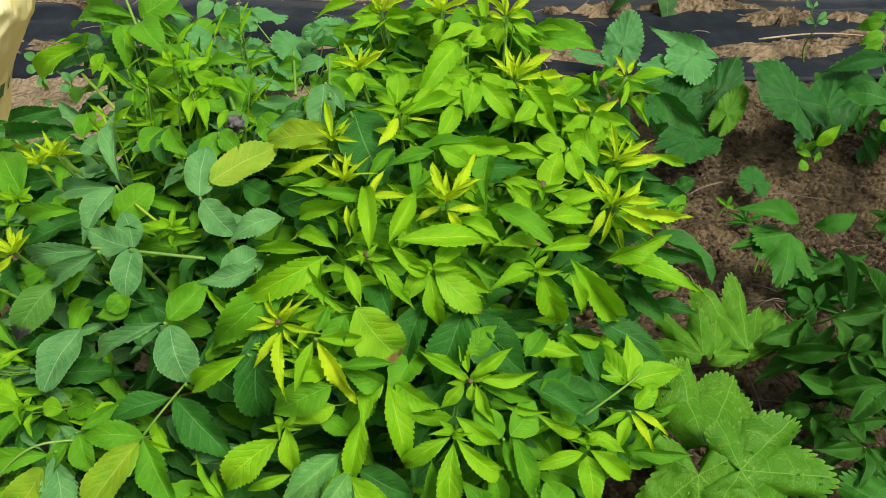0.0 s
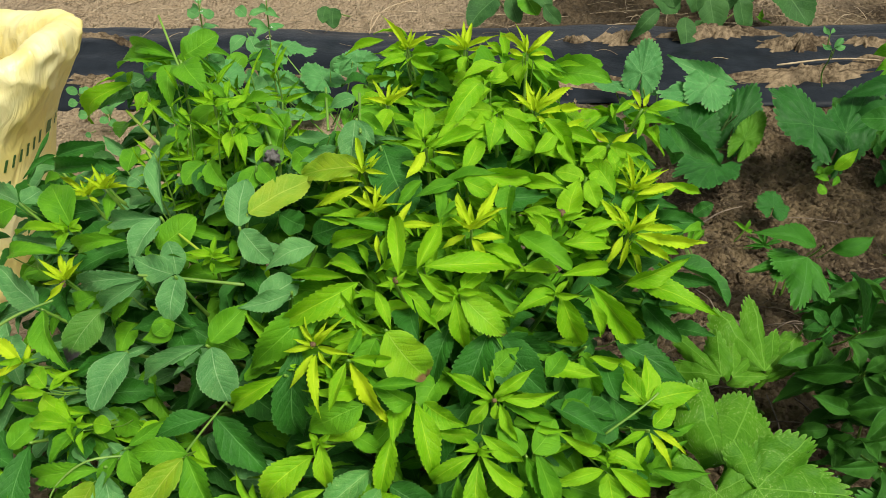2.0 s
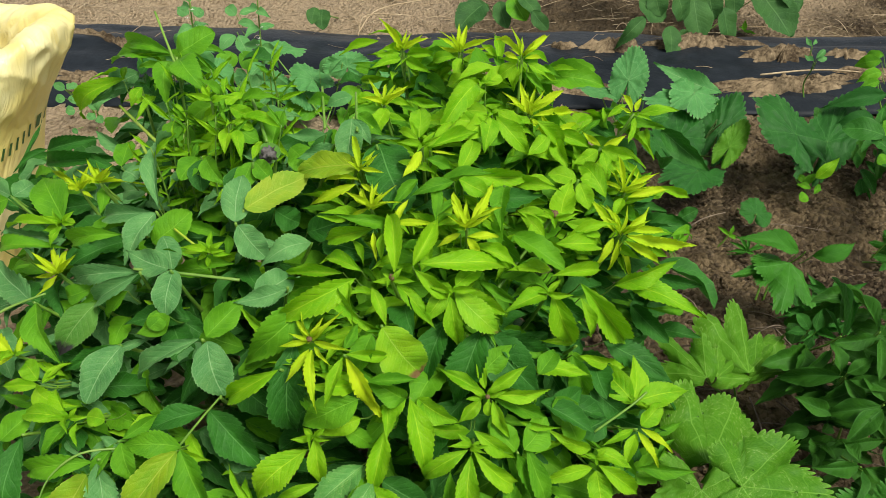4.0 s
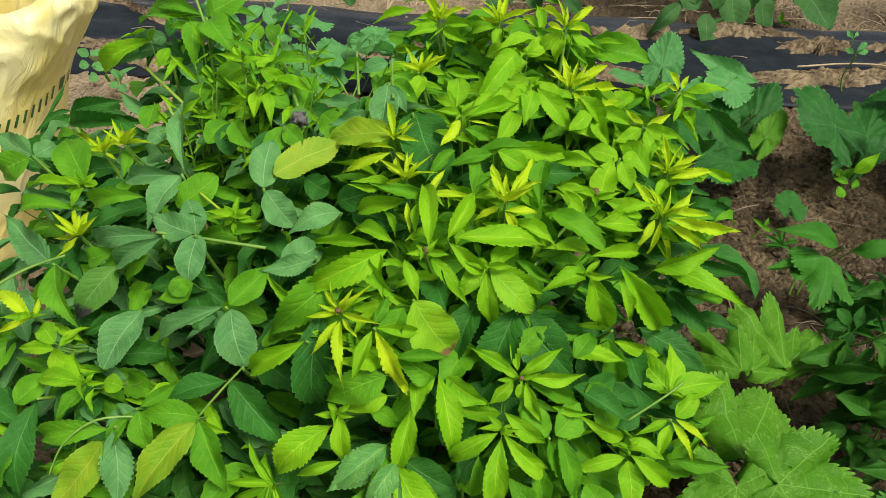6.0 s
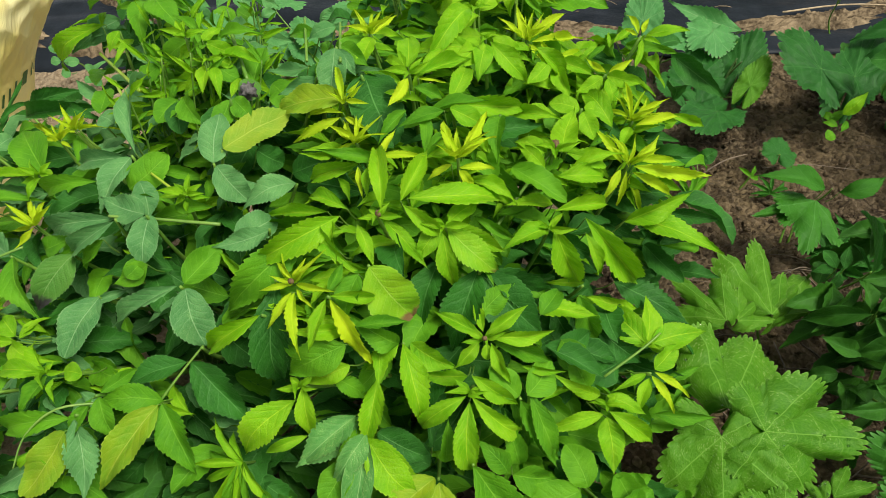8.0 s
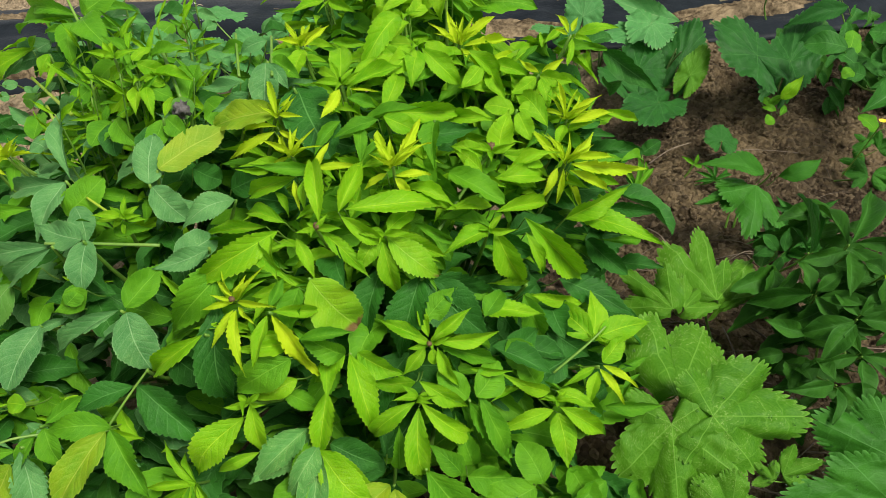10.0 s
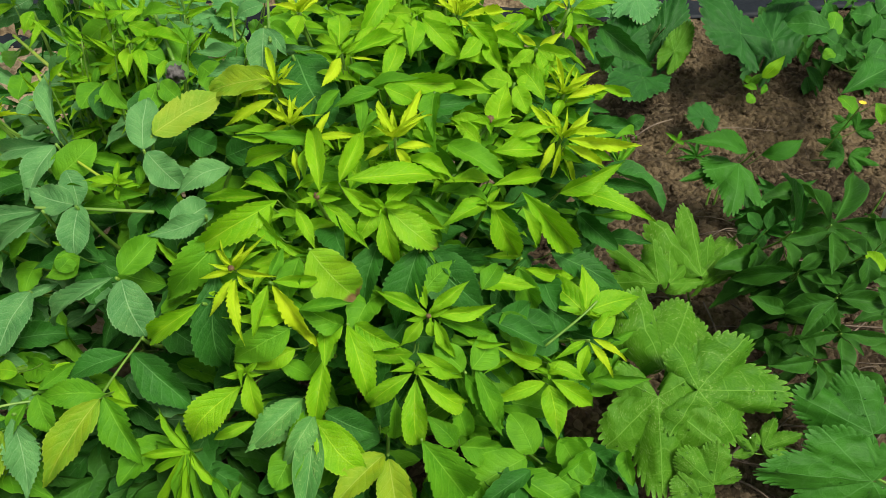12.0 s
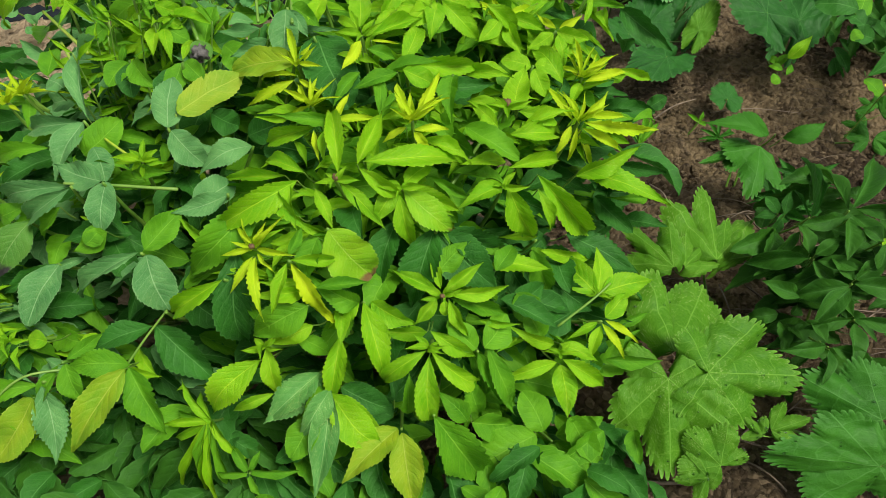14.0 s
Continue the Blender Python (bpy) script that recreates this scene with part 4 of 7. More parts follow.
sprig(gold, (0.110, 1.354, 0.712),
      ("gold", 0.105, 1.344, 0.719, 0.094, 1.368, 0.761, 0.022),
      ("gold", 0.114, 1.342, 0.720, 0.169, 1.377, 0.747, 0.024),
      ("gold", 0.103, 1.344, 0.719, 0.067, 1.354, 0.749, 0.016),
      ("gold", 0.117, 1.341, 0.714, 0.201, 1.397, 0.696, 0.020),
      ("gold", 0.112, 1.335, 0.713, 0.144, 1.328, 0.677, 0.022),
      ("lime", 0.102, 1.330, 0.715, 0.056, 1.296, 0.711, 0.031),
      ("lime", 0.121, 1.338, 0.707, 0.177, 1.354, 0.645, 0.034),
      ("gold", 0.109, 1.346, 0.720, 0.120, 1.370, 0.754, 0.012))
sprig(gold, (0.157, 1.365, 0.673),
      ("gold", 0.153, 1.350, 0.681, 0.131, 1.351, 0.716, 0.014),
      ("gold", 0.161, 1.364, 0.674, 0.210, 1.400, 0.667, 0.021),
      ("gold", 0.156, 1.351, 0.674, 0.164, 1.315, 0.650, 0.018),
      ("lime", 0.164, 1.368, 0.665, 0.227, 1.353, 0.650, 0.031),
      ("lime", 0.146, 1.325, 0.685, 0.109, 1.283, 0.669, 0.033),
      ("lime", 0.159, 1.350, 0.667, 0.181, 1.291, 0.637, 0.034))
sprig(gold, (0.302, 1.366, 0.711),
      ("gold", 0.296, 1.359, 0.717, 0.282, 1.385, 0.739, 0.016),
      ("gold", 0.302, 1.360, 0.719, 0.313, 1.375, 0.735, 0.016),
      ("lime", 0.308, 1.355, 0.717, 0.374, 1.351, 0.729, 0.026),
      ("gold", 0.295, 1.359, 0.715, 0.278, 1.372, 0.719, 0.012),
      ("lime", 0.302, 1.352, 0.710, 0.288, 1.316, 0.679, 0.018))
sprig(gold, (0.243, 1.329, 0.659),
      ("gold", 0.244, 1.335, 0.660, 0.219, 1.371, 0.666, 0.018),
      ("gold", 0.246, 1.316, 0.670, 0.280, 1.322, 0.687, 0.022),
      ("lime", 0.243, 1.316, 0.664, 0.292, 1.293, 0.661, 0.030),
      ("lime", 0.237, 1.318, 0.660, 0.195, 1.302, 0.642, 0.030),
      ("lime", 0.244, 1.308, 0.662, 0.254, 1.272, 0.628, 0.028))
sprig(gold, (0.022, 1.373, 0.759),
      ("lime", 0.015, 1.340, 0.774, -0.052, 1.235, 0.726, 0.047),
      ("lime", 0.031, 1.364, 0.761, 0.061, 1.392, 0.782, 0.031),
      ("lime", 0.020, 1.374, 0.753, -0.041, 1.416, 0.739, 0.034),
      ("lime", 0.029, 1.335, 0.764, -0.008, 1.281, 0.739, 0.034))
sprig(gold, (0.039, 1.276, 0.748),
      ("lime", 0.035, 1.269, 0.751, -0.011, 1.223, 0.728, 0.041),
      ("lime", 0.047, 1.283, 0.741, 0.108, 1.275, 0.677, 0.044),
      ("lime", 0.041, 1.272, 0.742, 0.029, 1.218, 0.713, 0.037),
      ("lime", 0.052, 1.302, 0.738, 0.095, 1.320, 0.707, 0.035),
      ("lime", 0.031, 1.268, 0.756, -0.008, 1.282, 0.752, 0.028),
      ("lime", 0.030, 1.255, 0.742, -0.083, 1.283, 0.728, 0.041))
sprig(gold, (0.197, 1.256, 0.635),
      ("lime", 0.192, 1.248, 0.637, 0.147, 1.254, 0.647, 0.033),
      ("lime", 0.200, 1.256, 0.637, 0.249, 1.267, 0.617, 0.035),
      ("lime", 0.198, 1.247, 0.634, 0.213, 1.212, 0.606, 0.033))
sprig(green, (-0.462, 1.029, 0.590),
      ("blue", -0.460, 1.039, 0.584, -0.468, 0.985, 0.538, 0.045),
      ("blue", -0.467, 1.037, 0.587, -0.547, 1.083, 0.585, 0.049))
sprig(green, (-0.518, 1.044, 0.574),
      ("blue", -0.524, 1.055, 0.566, -0.679, 1.108, 0.500, 0.037),
      ("blue", -0.522, 1.045, 0.569, -0.622, 1.062, 0.488, 0.037),
      ("green", -0.525, 1.047, 0.566, -0.661, 1.073, 0.470, 0.028),
      ("green", -0.540, 1.033, 0.544, -0.588, 1.035, 0.482, 0.035))
sprig(green, (-0.513, 1.145, 0.623),
      ("blue", -0.517, 1.149, 0.618, -0.557, 1.079, 0.565, 0.051),
      ("blue", -0.519, 1.173, 0.610, -0.540, 1.348, 0.677, 0.041),
      ("green", -0.519, 1.118, 0.579, -0.459, 1.143, 0.623, 0.055),
      ("blue", -0.519, 1.150, 0.618, -0.633, 1.193, 0.579, 0.038),
      ("green", -0.573, 1.129, 0.586, -0.694, 1.168, 0.532, 0.033),
      ("blue", -0.495, 1.108, 0.599, -0.471, 1.056, 0.573, 0.041))
sprig(green, (-0.370, 1.098, 0.635),
      ("blue", -0.372, 1.102, 0.634, -0.370, 1.169, 0.677, 0.053),
      ("blue", -0.365, 1.092, 0.635, -0.324, 1.076, 0.585, 0.048))
sprig(green, (-0.360, 1.118, 0.647),
      ("spent", -0.357, 1.115, 0.651, -0.268, 1.179, 0.673, 0.057))
sprig(green, (-0.407, 1.061, 0.604),
      ("lime", -0.412, 1.065, 0.601, -0.457, 1.077, 0.591, 0.012),
      ("lime", -0.411, 1.065, 0.600, -0.425, 1.054, 0.592, 0.010),
      ("lime", -0.409, 1.067, 0.603, -0.409, 1.091, 0.621, 0.014),
      ("lime", -0.405, 1.065, 0.602, -0.376, 1.058, 0.602, 0.013),
      ("lime", -0.408, 1.063, 0.599, -0.408, 1.047, 0.577, 0.010),
      ("lime", -0.406, 1.068, 0.604, -0.388, 1.071, 0.615, 0.012))
sprig(green, (-0.698, 1.129, 0.503),
      ("gold", -0.699, 1.125, 0.505, -0.745, 1.139, 0.485, 0.013),
      ("gold", -0.694, 1.117, 0.507, -0.729, 1.107, 0.475, 0.015),
      ("gold", -0.703, 1.137, 0.498, -0.728, 1.184, 0.514, 0.015),
      ("gold", -0.698, 1.134, 0.504, -0.698, 1.171, 0.519, 0.013))
sprig(green, (-0.734, 1.347, 0.537),
      ("gold", -0.763, 1.398, 0.507, -0.838, 1.455, 0.512, 0.020),
      ("gold", -0.751, 1.371, 0.523, -0.786, 1.387, 0.517, 0.013),
      ("gold", -0.746, 1.375, 0.524, -0.732, 1.398, 0.538, 0.013),
      ("gold", -0.719, 1.321, 0.548, -0.696, 1.307, 0.545, 0.012),
      ("gold", -0.757, 1.391, 0.514, -0.779, 1.421, 0.523, 0.013))
sprig(green, (-0.646, 1.251, 0.610),
      ("gold", -0.693, 1.350, 0.556, -0.714, 1.390, 0.571, 0.017),
      ("gold", -0.664, 1.293, 0.588, -0.638, 1.289, 0.601, 0.010),
      ("gold", -0.646, 1.259, 0.606, -0.562, 1.231, 0.623, 0.013),
      ("gold", -0.687, 1.330, 0.563, -0.719, 1.343, 0.552, 0.010),
      ("green", -0.651, 1.273, 0.594, -0.644, 1.219, 0.565, 0.025))
sprig(green, (-0.731, 1.244, 0.528),
      ("lime", -0.738, 1.250, 0.521, -0.880, 1.306, 0.477, 0.026),
      ("lime", -0.732, 1.245, 0.529, -0.705, 1.236, 0.534, 0.018),
      ("lime", -0.735, 1.244, 0.523, -0.769, 1.246, 0.510, 0.018),
      ("lime", -0.732, 1.242, 0.522, -0.748, 1.211, 0.501, 0.016),
      ("green", -0.766, 1.311, 0.490, -0.846, 1.416, 0.522, 0.076))
sprig(green, (-0.861, 1.328, 0.529),
      ("blue", -0.886, 1.365, 0.509, -0.982, 1.431, 0.512, 0.065),
      ("green", -0.871, 1.331, 0.522, -0.950, 1.344, 0.462, 0.061),
      ("blue", -0.872, 1.352, 0.515, -0.852, 1.395, 0.519, 0.042))
sprig(green, (-0.892, 1.541, 0.495),
      ("deep", -0.940, 1.497, 0.469, -0.937, 1.645, 0.521, 0.019),
      ("deep", -0.900, 1.565, 0.496, -0.791, 1.583, 0.523, 0.040),
      ("deep", -0.852, 1.465, 0.523, -0.653, 1.405, 0.574, 0.035),
      ("deep", -0.897, 1.563, 0.502, -0.944, 1.499, 0.486, 0.019),
      ("deep", -0.731, 1.415, 0.573, -0.658, 1.370, 0.565, 0.025),
      ("green", -0.648, 1.353, 0.586, -0.649, 1.412, 0.607, 0.041),
      ("blue", -0.597, 1.251, 0.636, -0.570, 1.232, 0.631, 0.043))
sprig(green, (-0.732, 1.086, 0.472),
      ("blue", -0.747, 1.104, 0.458, -0.865, 1.208, 0.475, 0.073),
      ("green", -0.728, 1.084, 0.471, -0.668, 0.990, 0.428, 0.056),
      ("green", -0.861, 1.243, 0.469, -0.744, 1.221, 0.496, 0.040))
sprig(green, (-0.609, 1.052, 0.501),
      ("rot", -0.607, 1.052, 0.502, -0.663, 0.993, 0.437, 0.058),
      ("green", -0.674, 1.090, 0.482, -0.614, 1.083, 0.514, 0.036))
sprig(green, (-0.548, 0.979, 0.477),
      ("deep", -0.561, 0.997, 0.461, -0.657, 0.984, 0.412, 0.031),
      ("blue", -0.544, 0.974, 0.480, -0.584, 0.900, 0.432, 0.063))
sprig(green, (-0.395, 0.928, 0.539),
      ("blue", -0.400, 0.931, 0.538, -0.518, 0.931, 0.450, 0.036),
      ("blue", -0.387, 0.924, 0.539, -0.363, 0.883, 0.469, 0.059),
      ("green", -0.391, 0.933, 0.540, -0.339, 0.988, 0.573, 0.045),
      ("green", -0.458, 0.980, 0.537, -0.515, 0.980, 0.501, 0.038),
      ("green", -0.492, 0.972, 0.520, -0.469, 0.990, 0.538, 0.033))
sprig(gold, (-0.269, 0.871, 0.536),
      ("lime", -0.270, 0.865, 0.542, -0.361, 0.877, 0.464, 0.036))
sprig(green, (-0.366, 0.877, 0.470),
      ("deep", -0.393, 0.887, 0.434, -0.308, 0.843, 0.348, 0.062),
      ("deep", -0.398, 0.887, 0.431, -0.486, 0.856, 0.415, 0.042),
      ("green", -0.424, 0.838, 0.404, -0.511, 0.821, 0.421, 0.046),
      ("green", -0.427, 0.835, 0.403, -0.382, 0.779, 0.316, 0.053),
      ("spent2:ovate", -0.427, 0.824, 0.411, -0.506, 0.746, 0.326, 0.055))
sprig(green, (-0.504, 0.816, 0.439),
      ("green", -0.504, 0.821, 0.431, -0.483, 0.790, 0.372, 0.039),
      ("green", -0.514, 0.821, 0.428, -0.552, 0.790, 0.367, 0.025),
      ("green", -0.544, 0.806, 0.405, -0.668, 0.814, 0.365, 0.041),
      ("green", -0.502, 0.825, 0.434, -0.465, 0.874, 0.435, 0.025))
sprig(green, (-0.598, 0.780, 0.366),
      ("lime", -0.599, 0.778, 0.367, -0.623, 0.765, 0.343, 0.011),
      ("lime", -0.595, 0.777, 0.367, -0.566, 0.763, 0.348, 0.011),
      ("lime", -0.597, 0.780, 0.368, -0.571, 0.777, 0.366, 0.009))
sprig(green, (-0.534, 0.802, 0.415),
      ("blue", -0.537, 0.800, 0.409, -0.529, 0.742, 0.312, 0.052),
      ("spent2", -0.550, 0.789, 0.397, -0.616, 0.746, 0.314, 0.058))
sprig(green, (-0.595, 0.865, 0.432),
      ("lime", -0.593, 0.863, 0.436, -0.684, 0.887, 0.416, 0.034),
      ("green", -0.596, 0.866, 0.426, -0.637, 0.830, 0.385, 0.029),
      ("lime", -0.602, 0.873, 0.428, -0.638, 0.922, 0.439, 0.021),
      ("lime", -0.537, 0.856, 0.439, -0.567, 0.865, 0.436, 0.029),
      ("lime", -0.581, 0.855, 0.432, -0.574, 0.826, 0.417, 0.017))
sprig(green, (-0.746, 1.012, 0.419),
      ("gold", -0.742, 1.004, 0.427, -0.806, 1.045, 0.442, 0.038),
      ("gold", -0.743, 1.003, 0.425, -0.787, 0.981, 0.411, 0.018),
      ("gold", -0.734, 1.002, 0.426, -0.730, 1.032, 0.450, 0.014),
      ("lime", -0.680, 0.949, 0.425, -0.713, 0.981, 0.430, 0.035),
      ("lime", -0.669, 0.944, 0.432, -0.638, 0.977, 0.439, 0.017),
      ("lime", -0.668, 0.932, 0.431, -0.732, 0.940, 0.420, 0.025),
      ("lime", -0.667, 0.937, 0.431, -0.651, 0.962, 0.434, 0.015),
      ("lime", -0.670, 0.928, 0.435, -0.605, 0.890, 0.431, 0.036))
sprig(green, (-0.669, 0.853, 0.406),
      ("deep", -0.677, 0.863, 0.390, -0.693, 0.762, 0.279, 0.054),
      ("green", -0.706, 0.853, 0.392, -0.660, 0.896, 0.421, 0.041),
      ("green", -0.703, 0.808, 0.359, -0.717, 0.757, 0.310, 0.048))
sprig(gold, (-0.228, 0.904, 0.565),
      ("gold", -0.229, 0.896, 0.569, -0.267, 0.890, 0.564, 0.014),
      ("lime", -0.226, 0.902, 0.568, -0.189, 0.900, 0.598, 0.015),
      ("gold", -0.227, 0.883, 0.566, -0.255, 0.854, 0.534, 0.020),
      ("gold", -0.222, 0.880, 0.568, -0.212, 0.809, 0.534, 0.024),
      ("gold", -0.219, 0.882, 0.572, -0.197, 0.857, 0.564, 0.012),
      ("gold", -0.220, 0.888, 0.575, -0.172, 0.866, 0.583, 0.015),
      ("gold", -0.229, 0.899, 0.575, -0.247, 0.918, 0.588, 0.012),
      ("gold", -0.226, 0.900, 0.576, -0.214, 0.903, 0.594, 0.011))
sprig(gold, (-0.173, 0.855, 0.582),
      ("lime", -0.172, 0.861, 0.578, -0.113, 0.893, 0.547, 0.021),
      ("gold", -0.171, 0.856, 0.577, -0.127, 0.856, 0.465, 0.039),
      ("lime", -0.175, 0.850, 0.582, -0.196, 0.808, 0.534, 0.022),
      ("green", -0.175, 0.867, 0.580, -0.158, 0.907, 0.596, 0.018),
      ("green", -0.163, 0.924, 0.600, -0.206, 0.961, 0.598, 0.023))
sprig(gold, (-0.251, 0.901, 0.572),
      ("deep", -0.253, 0.917, 0.558, -0.262, 0.861, 0.397, 0.060),
      ("green", -0.156, 0.843, 0.508, -0.241, 0.837, 0.454, 0.057))
sprig(gold, (-0.125, 0.911, 0.588),
      ("brown", -0.124, 0.908, 0.588, -0.069, 0.898, 0.507, 0.071),
      ("green", -0.138, 0.899, 0.583, -0.158, 0.862, 0.534, 0.038))
sprig(gold, (-0.023, 0.977, 0.603),
      ("brown", -0.020, 0.981, 0.598, 0.056, 0.957, 0.533, 0.050),
      ("lime", -0.026, 0.971, 0.596, -0.009, 0.948, 0.515, 0.035),
      ("lime", -0.029, 0.982, 0.601, -0.063, 0.951, 0.563, 0.033),
      ("lime", -0.017, 0.985, 0.602, 0.059, 0.980, 0.558, 0.038),
      ("lime", -0.018, 0.988, 0.604, 0.017, 1.020, 0.610, 0.032))
sprig(gold, (0.025, 0.954, 0.546),
      ("deep", 0.024, 0.973, 0.532, -0.015, 0.906, 0.431, 0.065),
      ("deep", 0.028, 0.969, 0.525, 0.115, 0.917, 0.453, 0.077),
      ("deep", 0.036, 0.971, 0.528, 0.140, 0.978, 0.465, 0.060),
      ("deep", -0.032, 0.981, 0.543, -0.064, 0.918, 0.457, 0.052))
sprig(gold, (0.031, 0.890, 0.472),
      ("lime", 0.024, 0.892, 0.480, -0.037, 0.917, 0.498, 0.025),
      ("lime", 0.029, 0.894, 0.481, 0.018, 0.935, 0.511, 0.018),
      ("lime", 0.035, 0.889, 0.480, 0.087, 0.911, 0.512, 0.024),
      ("lime", 0.041, 0.884, 0.479, 0.128, 0.911, 0.464, 0.027),
      ("green", 0.041, 0.891, 0.466, 0.131, 0.918, 0.397, 0.029),
      ("lime", 0.034, 0.882, 0.469, 0.034, 0.870, 0.452, 0.016),
      ("lime", 0.023, 0.885, 0.471, -0.008, 0.866, 0.441, 0.024),
      ("lime", 0.040, 0.880, 0.472, 0.066, 0.853, 0.424, 0.024),
      ("lime", 0.095, 0.955, 0.476, 0.199, 0.996, 0.417, 0.041))
sprig(gold, (0.010, 0.834, 0.425),
      ("lime", 0.005, 0.828, 0.423, -0.064, 0.826, 0.356, 0.033),
      ("lime", 0.009, 0.822, 0.418, 0.011, 0.780, 0.311, 0.043),
      ("lime", 0.012, 0.827, 0.422, 0.086, 0.829, 0.341, 0.032),
      ("lime", 0.012, 0.847, 0.443, 0.077, 0.845, 0.387, 0.032),
      ("lime", 0.007, 0.847, 0.442, -0.055, 0.871, 0.419, 0.033))
sprig(gold, (-0.084, 0.888, 0.465),
      ("lime", -0.084, 0.885, 0.468, -0.055, 0.820, 0.369, 0.048),
      ("lime", -0.073, 0.887, 0.467, -0.014, 0.868, 0.438, 0.041),
      ("green", -0.089, 0.882, 0.471, -0.152, 0.876, 0.525, 0.042),
      ("green", -0.099, 0.891, 0.461, -0.160, 0.866, 0.381, 0.044),
      ("lime", -0.089, 0.887, 0.472, -0.135, 0.867, 0.433, 0.032))
sprig(gold, (-0.123, 0.878, 0.406),
      ("lime", -0.123, 0.873, 0.409, -0.140, 0.805, 0.339, 0.039))
sprig(gold, (-0.221, 0.827, 0.444),
      ("lime", -0.234, 0.828, 0.415, -0.315, 0.794, 0.342, 0.059),
      ("lime", -0.221, 0.830, 0.441, -0.212, 0.803, 0.367, 0.033),
      ("lime", -0.217, 0.801, 0.372, -0.281, 0.794, 0.343, 0.021),
      ("lime", -0.154, 0.845, 0.466, -0.211, 0.834, 0.442, 0.034),
      ("green", -0.182, 0.855, 0.431, -0.135, 0.865, 0.375, 0.032))
sprig(gold, (-0.146, 0.837, 0.359),
      ("dew", -0.149, 0.836, 0.370, -0.232, 0.776, 0.338, 0.051),
      ("dew", -0.138, 0.819, 0.357, -0.183, 0.760, 0.316, 0.043),
      ("deep", -0.126, 0.840, 0.331, -0.045, 0.817, 0.298, 0.053),
      ("lime", -0.146, 0.809, 0.353, -0.068, 0.783, 0.297, 0.053))
sprig(gold, (0.221, 0.917, 0.304),
      ("lime", 0.215, 0.903, 0.296, 0.121, 0.872, 0.291, 0.029),
      ("lime", 0.221, 0.901, 0.292, 0.231, 0.854, 0.224, 0.047),
      ("lime", 0.225, 0.906, 0.299, 0.296, 0.892, 0.247, 0.037),
      ("lime", 0.223, 0.929, 0.311, 0.282, 0.923, 0.275, 0.032),
      ("lime", 0.211, 0.922, 0.318, 0.144, 0.914, 0.363, 0.031))
sprig(gold, (0.301, 0.980, 0.305),
      ("lime", 0.292, 0.975, 0.310, 0.240, 0.943, 0.307, 0.016),
      ("lime", 0.297, 0.970, 0.305, 0.274, 0.923, 0.279, 0.025),
      ("gold", 0.299, 0.969, 0.312, 0.333, 0.934, 0.271, 0.025),
      ("gold", 0.305, 0.974, 0.314, 0.358, 0.954, 0.283, 0.023),
      ("lime", 0.307, 0.982, 0.312, 0.341, 1.010, 0.334, 0.038))
sprig(gold, (0.300, 1.018, 0.333),
      ("lime", 0.298, 1.016, 0.337, 0.304, 1.082, 0.376, 0.043),
      ("lime", 0.295, 1.014, 0.337, 0.234, 1.082, 0.358, 0.054),
      ("lime", 0.303, 1.015, 0.338, 0.387, 1.035, 0.343, 0.053),
      ("lime", 0.286, 1.071, 0.363, 0.200, 1.052, 0.407, 0.031),
      ("lime", 0.285, 1.028, 0.348, 0.255, 1.066, 0.347, 0.037))
sprig(gold, (0.187, 1.032, 0.447),
      ("deep", 0.255, 1.115, 0.384, 0.373, 1.070, 0.331, 0.061),
      ("deep", 0.135, 0.949, 0.379, 0.205, 1.008, 0.374, 0.053),
      ("deep", 0.250, 0.997, 0.312, 0.180, 0.947, 0.308, 0.054),
      ("deep", 0.222, 1.036, 0.348, 0.294, 1.017, 0.293, 0.056))
sprig(gold, (0.081, 0.846, 0.396),
      ("green", 0.081, 0.853, 0.386, 0.139, 0.845, 0.248, 0.042),
      ("green", 0.092, 0.858, 0.390, 0.129, 0.918, 0.399, 0.051),
      ("green", 0.079, 0.849, 0.398, 0.040, 0.865, 0.437, 0.040))
sprig(gold, (-0.037, 0.797, 0.278),
      ("spent2:ovate", -0.042, 0.793, 0.287, -0.122, 0.720, 0.265, 0.050),
      ("spent2:ovate", -0.036, 0.790, 0.280, -0.021, 0.711, 0.196, 0.056),
      ("deep", -0.049, 0.810, 0.293, -0.122, 0.849, 0.321, 0.060),
      ("lime", -0.135, 0.810, 0.352, -0.066, 0.763, 0.279, 0.060))
sprig(gold, (-0.139, 0.830, 0.353),
      ("dew:entire", -0.139, 0.819, 0.359, -0.163, 0.709, 0.252, 0.046),
      ("dew", -0.154, 0.837, 0.372, -0.232, 0.774, 0.338, 0.050),
      ("green", -0.145, 0.833, 0.354, -0.181, 0.764, 0.308, 0.042),
      ("green", -0.162, 0.788, 0.332, -0.197, 0.745, 0.291, 0.048))
sprig(gold, (0.013, 0.774, 0.341),
      ("green", 0.013, 0.780, 0.333, 0.088, 0.763, 0.182, 0.077),
      ("green", 0.177, 0.823, 0.214, 0.076, 0.776, 0.193, 0.074),
      ("green", 0.072, 0.815, 0.264, 0.143, 0.838, 0.222, 0.052),
      ("green", 0.063, 0.791, 0.303, 0.023, 0.801, 0.356, 0.037),
      ("green", -0.026, 0.795, 0.320, -0.021, 0.814, 0.386, 0.034))
